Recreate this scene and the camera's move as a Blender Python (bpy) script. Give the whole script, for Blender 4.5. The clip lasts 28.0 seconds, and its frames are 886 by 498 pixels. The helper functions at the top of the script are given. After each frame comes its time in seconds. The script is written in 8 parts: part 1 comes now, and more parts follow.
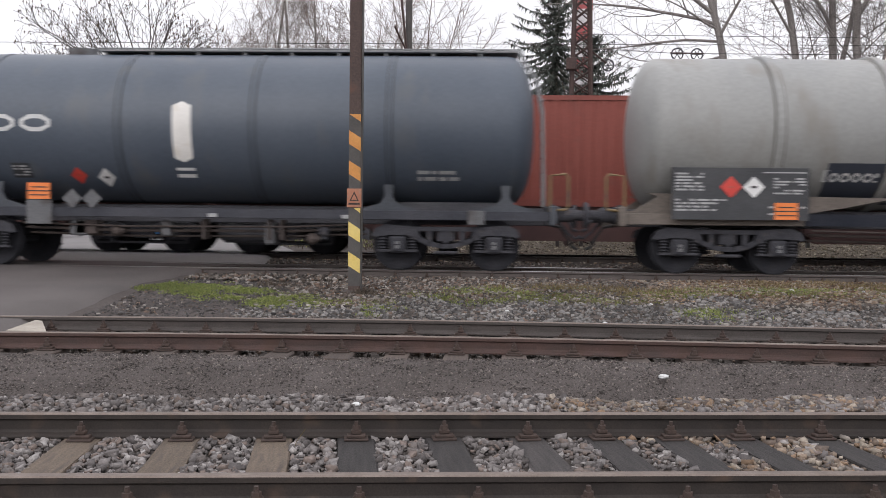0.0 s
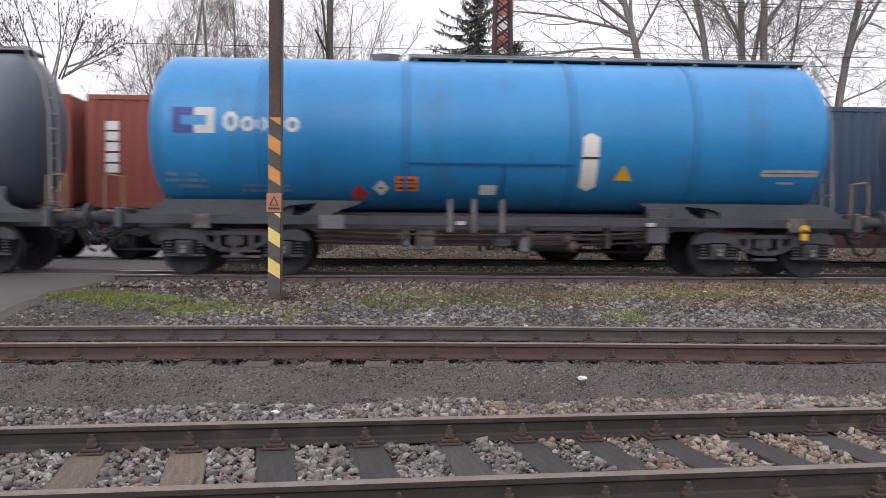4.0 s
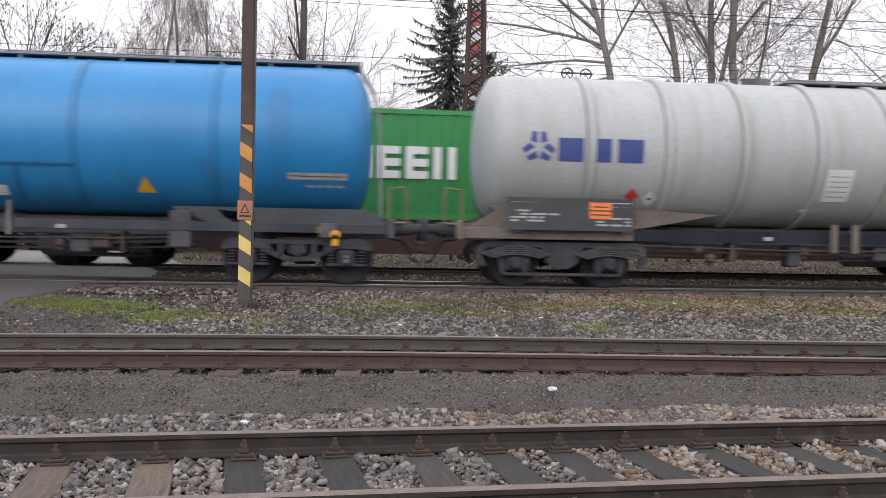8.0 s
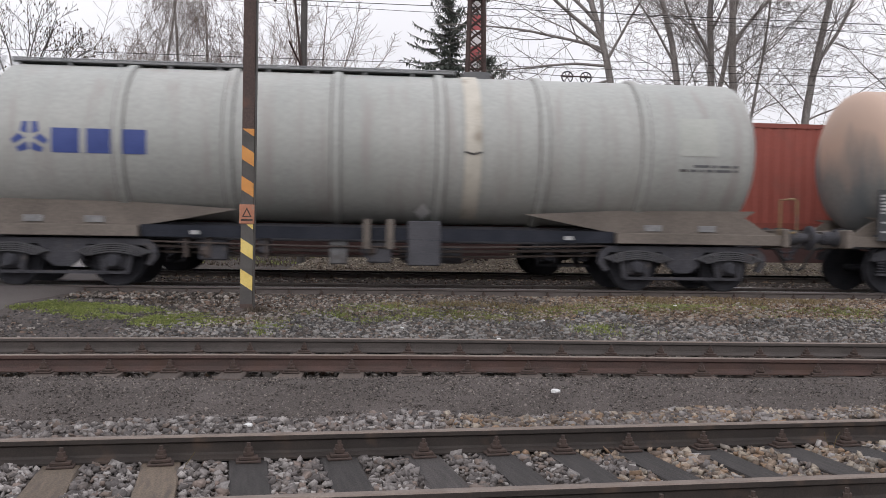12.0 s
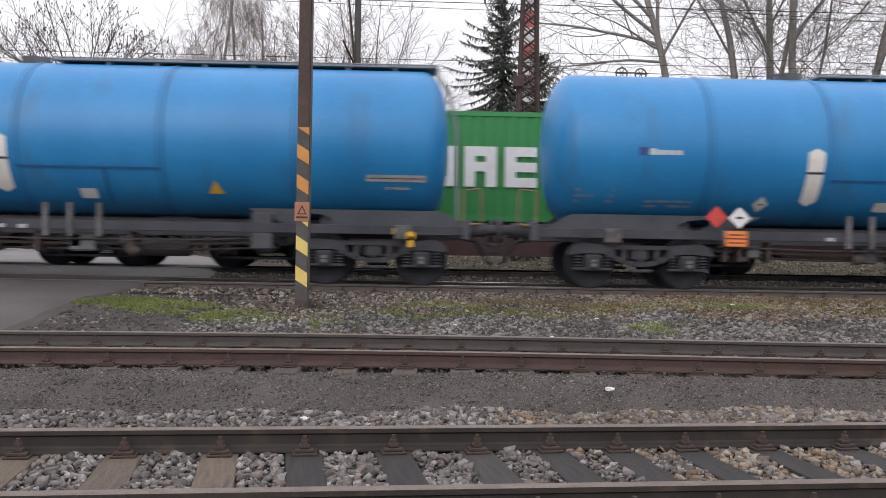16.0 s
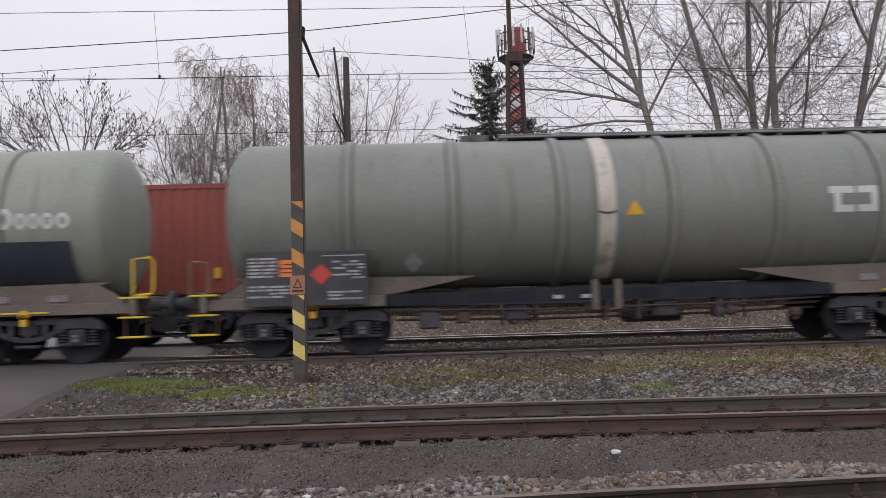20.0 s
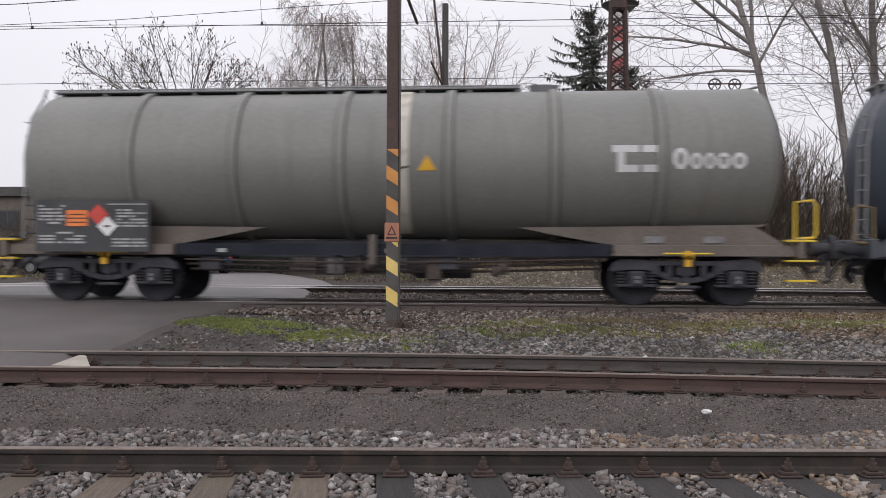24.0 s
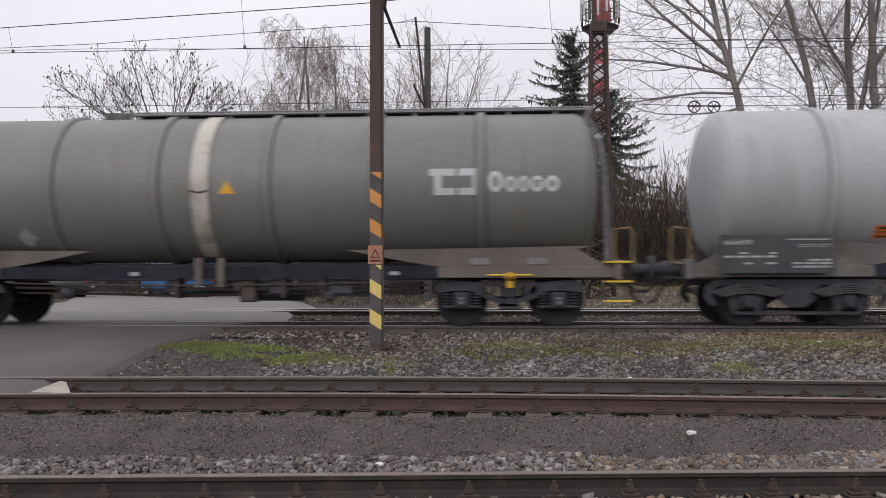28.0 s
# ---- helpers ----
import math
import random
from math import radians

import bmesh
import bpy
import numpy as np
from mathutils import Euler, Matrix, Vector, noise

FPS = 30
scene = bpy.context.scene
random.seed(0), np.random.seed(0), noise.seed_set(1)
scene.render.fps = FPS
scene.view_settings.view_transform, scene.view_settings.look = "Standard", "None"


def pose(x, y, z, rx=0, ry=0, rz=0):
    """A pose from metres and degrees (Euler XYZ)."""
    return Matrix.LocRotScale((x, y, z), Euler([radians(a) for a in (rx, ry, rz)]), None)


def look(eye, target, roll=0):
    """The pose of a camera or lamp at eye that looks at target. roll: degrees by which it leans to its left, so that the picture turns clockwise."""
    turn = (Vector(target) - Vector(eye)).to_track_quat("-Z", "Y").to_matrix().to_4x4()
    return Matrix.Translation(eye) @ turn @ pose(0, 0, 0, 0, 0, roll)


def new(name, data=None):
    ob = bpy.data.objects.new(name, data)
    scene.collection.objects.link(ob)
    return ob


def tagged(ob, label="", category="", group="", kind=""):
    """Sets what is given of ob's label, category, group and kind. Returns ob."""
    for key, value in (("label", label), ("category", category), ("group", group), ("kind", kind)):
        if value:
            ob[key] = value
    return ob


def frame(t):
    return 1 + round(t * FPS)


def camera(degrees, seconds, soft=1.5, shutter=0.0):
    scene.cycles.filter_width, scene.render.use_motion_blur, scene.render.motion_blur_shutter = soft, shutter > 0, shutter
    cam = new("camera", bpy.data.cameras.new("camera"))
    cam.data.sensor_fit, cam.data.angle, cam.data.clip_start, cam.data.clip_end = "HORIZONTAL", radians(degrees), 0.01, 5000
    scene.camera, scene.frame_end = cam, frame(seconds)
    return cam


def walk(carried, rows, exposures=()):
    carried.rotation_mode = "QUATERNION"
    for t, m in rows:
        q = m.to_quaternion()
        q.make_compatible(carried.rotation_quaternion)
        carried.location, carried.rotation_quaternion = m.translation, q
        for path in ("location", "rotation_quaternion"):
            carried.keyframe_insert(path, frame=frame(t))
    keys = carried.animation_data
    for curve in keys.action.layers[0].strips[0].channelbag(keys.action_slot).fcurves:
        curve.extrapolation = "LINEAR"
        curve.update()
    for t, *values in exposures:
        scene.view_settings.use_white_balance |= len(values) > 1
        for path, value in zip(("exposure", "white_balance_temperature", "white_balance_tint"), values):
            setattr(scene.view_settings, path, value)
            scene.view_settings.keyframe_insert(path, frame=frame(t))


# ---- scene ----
cam = camera(55.1, 28.0, soft=0.9, shutter=0.32)
PATH = [
    (0, 0.001, 0.001, 1.349, 88.44, -0.63, 1.9),
    (0.5, 0.009, 0.004, 1.352, 88.41, -0.53, 1.874),
    (1, 0.014, 0.005, 1.352, 88.571, -0.326, 1.604),
    (1.5, 0.018, 0.005, 1.351, 88.771, -0.318, -0.04),
    (2, 0.016, 0.007, 1.349, 88.908, -0.516, -2.463),
    (2.5, 0.017, 0.006, 1.345, 88.954, -0.518, -2.623),
    (3, 0.021, 0.008, 1.342, 88.982, -0.5, -2.837),
    (3.5, 0.022, 0.016, 1.344, 88.845, -0.466, -3.133),
    (5.5, 0.024, 0.035, 1.357, 88.78, -0.479, -3.584),
    (6, 0.016, 0.025, 1.356, 89.77, -1.061, -5.644),
    (6.5, 0.014, 0.018, 1.352, 89.504, -1.155, -4.991),
    (7, 0.015, 0.019, 1.353, 89.512, -1.183, -4.993),
    (7.5, 0.018, 0.022, 1.356, 89.561, -1.136, -4.965),
    (8, 0.019, 0.017, 1.36, 89.424, -1.029, -5.184),
    (8.5, 0.016, 0.01, 1.355, 89.44, -1.037, -5.129),
    (9, 0.013, 0.011, 1.354, 89.444, -1.032, -5.088),
    (9.5, 0.009, 0.015, 1.353, 89.448, -1.046, -5.161),
    (10, 0.007, 0.015, 1.354, 89.469, -1.008, -5.2),
    (10.5, 0.011, 0.018, 1.353, 89.48, -0.996, -5.207),
    (11, 0.009, 0.019, 1.36, 89.514, -0.924, -5.293),
    (11.5, -0, 0.006, 1.354, 89.611, -0.846, -5.175),
    (13.5, -0.017, -0.008, 1.348, 89.751, -0.861, -5.236),
    (14, -0.02, -0.01, 1.345, 89.82, -0.943, -5.023),
    (14.5, -0.02, -0.008, 1.345, 89.894, -0.953, -4.076),
    (15, -0.027, -0.016, 1.338, 89.967, -1.01, -3.776),
    (15.5, -0.024, -0.015, 1.335, 89.875, -1.025, -2.65),
    (16, -0.023, -0.011, 1.333, 89.527, -0.965, -1.687),
    (16.5, -0.025, -0.009, 1.332, 89.271, -0.932, -1.069),
    (17, -0.024, -0.008, 1.332, 89.267, -0.945, -0.876),
    (17.5, -0.018, -0.008, 1.335, 89.195, -0.864, -0.835),
    (18, -0.017, -0.012, 1.337, 89.222, -0.777, -0.761),
    (18.5, -0.011, -0.014, 1.339, 89.239, -0.712, -0.766),
    (19, -0.012, -0.014, 1.346, 89.231, -0.526, -0.761),
    (19.2, -0.015, -0.014, 1.347, 91.691, -0.232, -1.087),
    (19.3, -0.017, -0.015, 1.348, 92.766, 0.981, -1.815),
    (19.5, -0.019, -0.015, 1.348, 93.835, 1.482, -2.102),
    (20, -0.023, -0.019, 1.351, 93.969, 1.623, -1.888),
    (20.5, -0.027, -0.02, 1.351, 93.036, 2.679, -0.005),
    (20.6, -0.026, -0.018, 1.353, 91.449, 4.513, 2.168),
    (20.7, -0.026, -0.017, 1.352, 89.538, 7.098, 4.469),
    (20.8, -0.027, -0.017, 1.351, 89.077, 6.667, 6.982),
    (20.9, -0.028, -0.016, 1.352, 88.304, 8.097, 8.077),
    (21, -0.031, -0.015, 1.354, 88.329, 8.037, 8.83),
    (21.1, -0.029, -0.015, 1.353, 88.533, 6.938, 8.705),
    (21.2, -0.029, -0.014, 1.353, 89.508, 4.363, 8.47),
    (21.3, -0.028, -0.014, 1.352, 89.828, 1.496, 8.402),
    (21.4, -0.027, -0.013, 1.352, 89.967, 0.021, 8.536),
    (21.5, -0.028, -0.011, 1.351, 89.948, -1.17, 8.816),
    (23.5, 0.002, 0.004, 1.357, 90.436, -0.401, 5.162),
    (24, -0, 0.002, 1.358, 90.642, -0.228, 4.417),
    (24.5, -0.006, 0.002, 1.359, 90.752, -0.193, 4.193),
    (25, -0.012, 0.004, 1.363, 91.174, -0.083, 3.793),
    (25.5, -0.014, 0.003, 1.362, 91.864, 0.055, 3.42),
    (26, -0.012, 0.003, 1.367, 91.997, 0.098, 3.286),
    (26.5, -0.008, 0.007, 1.369, 92.079, 0.156, 3.286),
    (27, -0.004, 0.003, 1.371, 92.084, 0.175, 3.277),
    (27.5, -0.005, -0.001, 1.368, 92.12, 0.189, 3.307),
    (28, -0.008, -0.003, 1.369, 92.104, 0.147, 3.285),
]
EXPOSURE = [(0, 0.45, 6500, 14), (1, 0.54, 6500, 14), (2, 0.57, 6500, 14), (3, 0.57, 6500, 14), (6, 0.44, 6500, 14), (7, 0.46, 6500, 14), (8, 0.58, 6500, 14), (9, 0.42, 6500, 14), (10, 0.46, 6500, 14), (11, 0.29, 6500, 14), (14, 0.38, 6500, 14), (15, 0.27, 6500, 14), (16, 0.41, 6500, 14), (17, 0.5, 6500, 14), (18, 0.38, 6500, 15), (19, 0.33, 6500, 15), (19.6, 0, 6500, 15), (20, -0.01, 6500, 16), (21, 0.15, 6500, 19), (21.5, 0.15, 6500, 18), (24, 0.19, 6500, 15), (25, 0.02, 6500, 16), (26, 0.02, 6500, 16), (27, -0.02, 6500, 16), (28, 0.1, 6500, 16)]
walk(cam, [(t, pose(*p)) for t, *p in PATH], EXPOSURE)

# ---- light: an overcast winter day ----
world = bpy.data.worlds.new("overcast_sky")
scene.world = world
world.use_nodes = True
wn, wl = world.node_tree.nodes, world.node_tree.links
sky = wn.new("ShaderNodeTexSky")
sky.sky_type, sky.sun_disc = "NISHITA", False
sky.sun_elevation, sky.sun_rotation = radians(32), radians(150)
veil = wn.new("ShaderNodeMix")
veil.data_type = "RGBA"
veil.inputs[0].default_value = 0.97
veil.inputs[7].default_value = (8.6, 8.7, 9.0, 1)
wl.new(sky.outputs[0], veil.inputs[6])
# a cloud cover is brighter overhead than at the horizon
place, split, rise, cover = wn.new("ShaderNodeTexCoord"), wn.new("ShaderNodeSeparateXYZ"), wn.new("ShaderNodeMapRange"), wn.new("ShaderNodeMix")
wl.new(place.outputs["Generated"], split.inputs[0])
wl.new(split.outputs["Z"], rise.inputs["Value"])
rise.inputs["From Min"].default_value, rise.inputs["From Max"].default_value = 0.05, 1.0
rise.inputs["To Min"].default_value, rise.inputs["To Max"].default_value = 0.80, 1.42
cloud, cloud_map = wn.new("ShaderNodeTexNoise"), wn.new("ShaderNodeMapRange")
cloud.inputs["Scale"].default_value, cloud.inputs["Detail"].default_value = 2.2, 3.0
wl.new(place.outputs["Generated"], cloud.inputs["Vector"])
wl.new(cloud.outputs["Fac"], cloud_map.inputs["Value"])
cloud_map.inputs["From Min"].default_value, cloud_map.inputs["From Max"].default_value = 0.3, 0.7
cloud_map.inputs["To Min"].default_value, cloud_map.inputs["To Max"].default_value = 0.93, 1.07
both = wn.new("ShaderNodeMath")
both.operation = "MULTIPLY"
wl.new(rise.outputs[0], both.inputs[0])
wl.new(cloud_map.outputs[0], both.inputs[1])
cover.data_type, cover.blend_type = "RGBA", "MULTIPLY"
cover.inputs[0].default_value = 1.0
wl.new(veil.outputs[2], cover.inputs[6])
wl.new(both.outputs[0], cover.inputs[7])
wl.new(cover.outputs[2], wn["Background"].inputs[0])
wn["Background"].inputs[1].default_value = 0.1
sun = new("sun", bpy.data.lights.new("sun", "SUN"))
sun.data.energy, sun.data.angle, sun.data.color = 0.6, radians(40), (1, 0.97, 0.93)
sun.matrix_world = look((-8, -14, 12), (0, 6, 0))
scene.view_settings.exposure = 0.0


# ---- materials ----
def shade(name, a, b, scale=3.0, rough=0.6, bump=0.0, metal=0.0, fine=40.0, stretch=(1, 1, 1), wear=None, wear_at=0.62,
          wear_scale=2.0, wear_stretch=(1, 1, 1), grain=0.35, island=0.0, random_ob=0.0, spec=0.5, wear_soft=0.08, runs=None):
    """Two-scale mottled surface: a to b by coarse noise, grain on top, patches of wear, all in the object's metres."""
    m = bpy.data.materials.new(name)
    m.use_nodes = True
    n, l = m.node_tree.nodes, m.node_tree.links
    bsdf = n["Principled BSDF"]
    co = n.new("ShaderNodeTexCoord")

    def mapped(s):
        if s == (1, 1, 1):
            return co.outputs["Object"]
        mp = n.new("ShaderNodeMapping")
        mp.inputs["Scale"].default_value = s
        l.new(co.outputs["Object"], mp.inputs["Vector"])
        return mp.outputs[0]

    def noise_tex(sc, s, detail=5.0):
        t = n.new("ShaderNodeTexNoise")
        t.inputs["Scale"].default_value, t.inputs["Detail"].default_value = sc, detail
        l.new(mapped(s), t.inputs["Vector"])
        return t.outputs["Fac"]

    def ramp(f, lo, hi):
        r = n.new("ShaderNodeMapRange")
        r.inputs["From Min"].default_value, r.inputs["From Max"].default_value = lo, hi
        l.new(f, r.inputs["Value"])
        return r.outputs[0]

    def mix(f, x, y, mode="MIX"):
        k = n.new("ShaderNodeMix")
        k.data_type, k.blend_type = "RGBA", mode
        for v, i in ((f, 0), (x, 6), (y, 7)):
            if isinstance(v, (int, float)):
                k.inputs[i].default_value = v
            elif isinstance(v, tuple):
                k.inputs[i].default_value = (*v[:3], 1)
            else:
                l.new(v, k.inputs[i])
        return k.outputs[2]

    col = mix(ramp(noise_tex(scale, stretch), 0.3, 0.7), a, b)
    fine_f = noise_tex(fine, (1, 1, 1), 3.0)
    if grain:
        g = ramp(fine_f, 0.25, 0.75)
        dark = tuple(v * (1 - grain) for v in (1, 1, 1))
        lite = tuple(v * (1 + grain * 0.6) for v in (1, 1, 1))
        col = mix(1.0, col, mix(g, dark, lite), "MULTIPLY")
    if island:
        ge = n.new("ShaderNodeNewGeometry")
        col = mix(1.0, col, mix(ge.outputs["Random Per Island"], (1 - island,) * 3, (1 + island,) * 3), "MULTIPLY")
    if random_ob:
        oi = n.new("ShaderNodeObjectInfo")
        col = mix(1.0, col, mix(oi.outputs["Random"], (1 - random_ob,) * 3, (1 + random_ob,) * 3), "MULTIPLY")
    if wear:
        w = ramp(noise_tex(wear_scale, wear_stretch, 6.0), wear_at - wear_soft, wear_at + wear_soft)
        col = mix(w, col, wear)
    if runs:
        # ragged upright stains: colour, the height where they end, how softly, width of the runs
        tint, level, depth, wide = runs
        sep, rise, add = n.new("ShaderNodeSeparateXYZ"), n.new("ShaderNodeMapRange"), n.new("ShaderNodeMath")
        l.new(co.outputs["Object"], sep.inputs[0])
        l.new(sep.outputs["Z"], rise.inputs["Value"])
        rise.inputs["From Min"].default_value, rise.inputs["From Max"].default_value = level - depth, level + depth
        rise.inputs["To Min"].default_value, rise.inputs["To Max"].default_value = -0.45, 0.45
        add.operation = "ADD"
        l.new(noise_tex(0.9, (wide, 1, 0.3), 7.0), add.inputs[0])
        l.new(rise.outputs[0], add.inputs[1])
        col = mix(ramp(add.outputs[0], 0.42, 0.66), col, tint)
    l.new(col, bsdf.inputs["Base Color"])
    bsdf.inputs["Roughness"].default_value, bsdf.inputs["Metallic"].default_value = rough, metal
    bsdf.inputs["Specular IOR Level"].default_value = spec
    if bump:
        bn = n.new("ShaderNodeBump")
        bn.inputs["Strength"].default_value, bn.inputs["Distance"].default_value = 1.0, bump
        l.new(fine_f, bn.inputs["Height"])
        l.new(bn.outputs[0], bsdf.inputs["Normal"])
    return m


def stones_mat(name, cols, rough=0.85, scale=60.0):
    """Stones: every island takes one of several colours, with grain on top."""
    m = bpy.data.materials.new(name)
    m.use_nodes = True
    n, l = m.node_tree.nodes, m.node_tree.links
    ge, rp = n.new("ShaderNodeNewGeometry"), n.new("ShaderNodeValToRGB")
    rp.color_ramp.interpolation = "CONSTANT"
    els = rp.color_ramp.elements
    els[0].position, els[0].color = 0.0, (*cols[0], 1)
    els[1].position, els[1].color = 1.0, (*cols[-1], 1)
    for i, c in enumerate(cols[1:-1]):
        els.new((i + 1) / (len(cols) - 1)).color = (*c, 1)
    l.new(ge.outputs["Random Per Island"], rp.inputs[0])
    co, tx, k = n.new("ShaderNodeTexCoord"), n.new("ShaderNodeTexNoise"), n.new("ShaderNodeMix")
    tx.inputs["Scale"].default_value = scale
    l.new(co.outputs["Object"], tx.inputs["Vector"])
    big = n.new("ShaderNodeTexNoise")
    big.inputs["Scale"].default_value = 0.7
    l.new(co.outputs["Object"], big.inputs["Vector"])
    add = n.new("ShaderNodeMath")
    add.operation = "ADD"
    l.new(tx.outputs["Fac"], add.inputs[0])
    l.new(big.outputs["Fac"], add.inputs[1])
    mr = n.new("ShaderNodeMapRange")
    mr.inputs["From Min"].default_value, mr.inputs["From Max"].default_value = 0.6, 1.4
    mr.inputs["To Min"].default_value, mr.inputs["To Max"].default_value = 0.55, 1.35
    l.new(add.outputs[0], mr.inputs["Value"])
    k.data_type, k.blend_type = "RGBA", "MULTIPLY"
    k.inputs[0].default_value = 1
    l.new(rp.outputs[0], k.inputs[6])
    l.new(mr.outputs[0], k.inputs[7])
    l.new(k.outputs[2], n["Principled BSDF"].inputs["Base Color"])
    n["Principled BSDF"].inputs["Roughness"].default_value = rough
    n["Principled BSDF"].inputs["Specular IOR Level"].default_value = 0.3
    return m


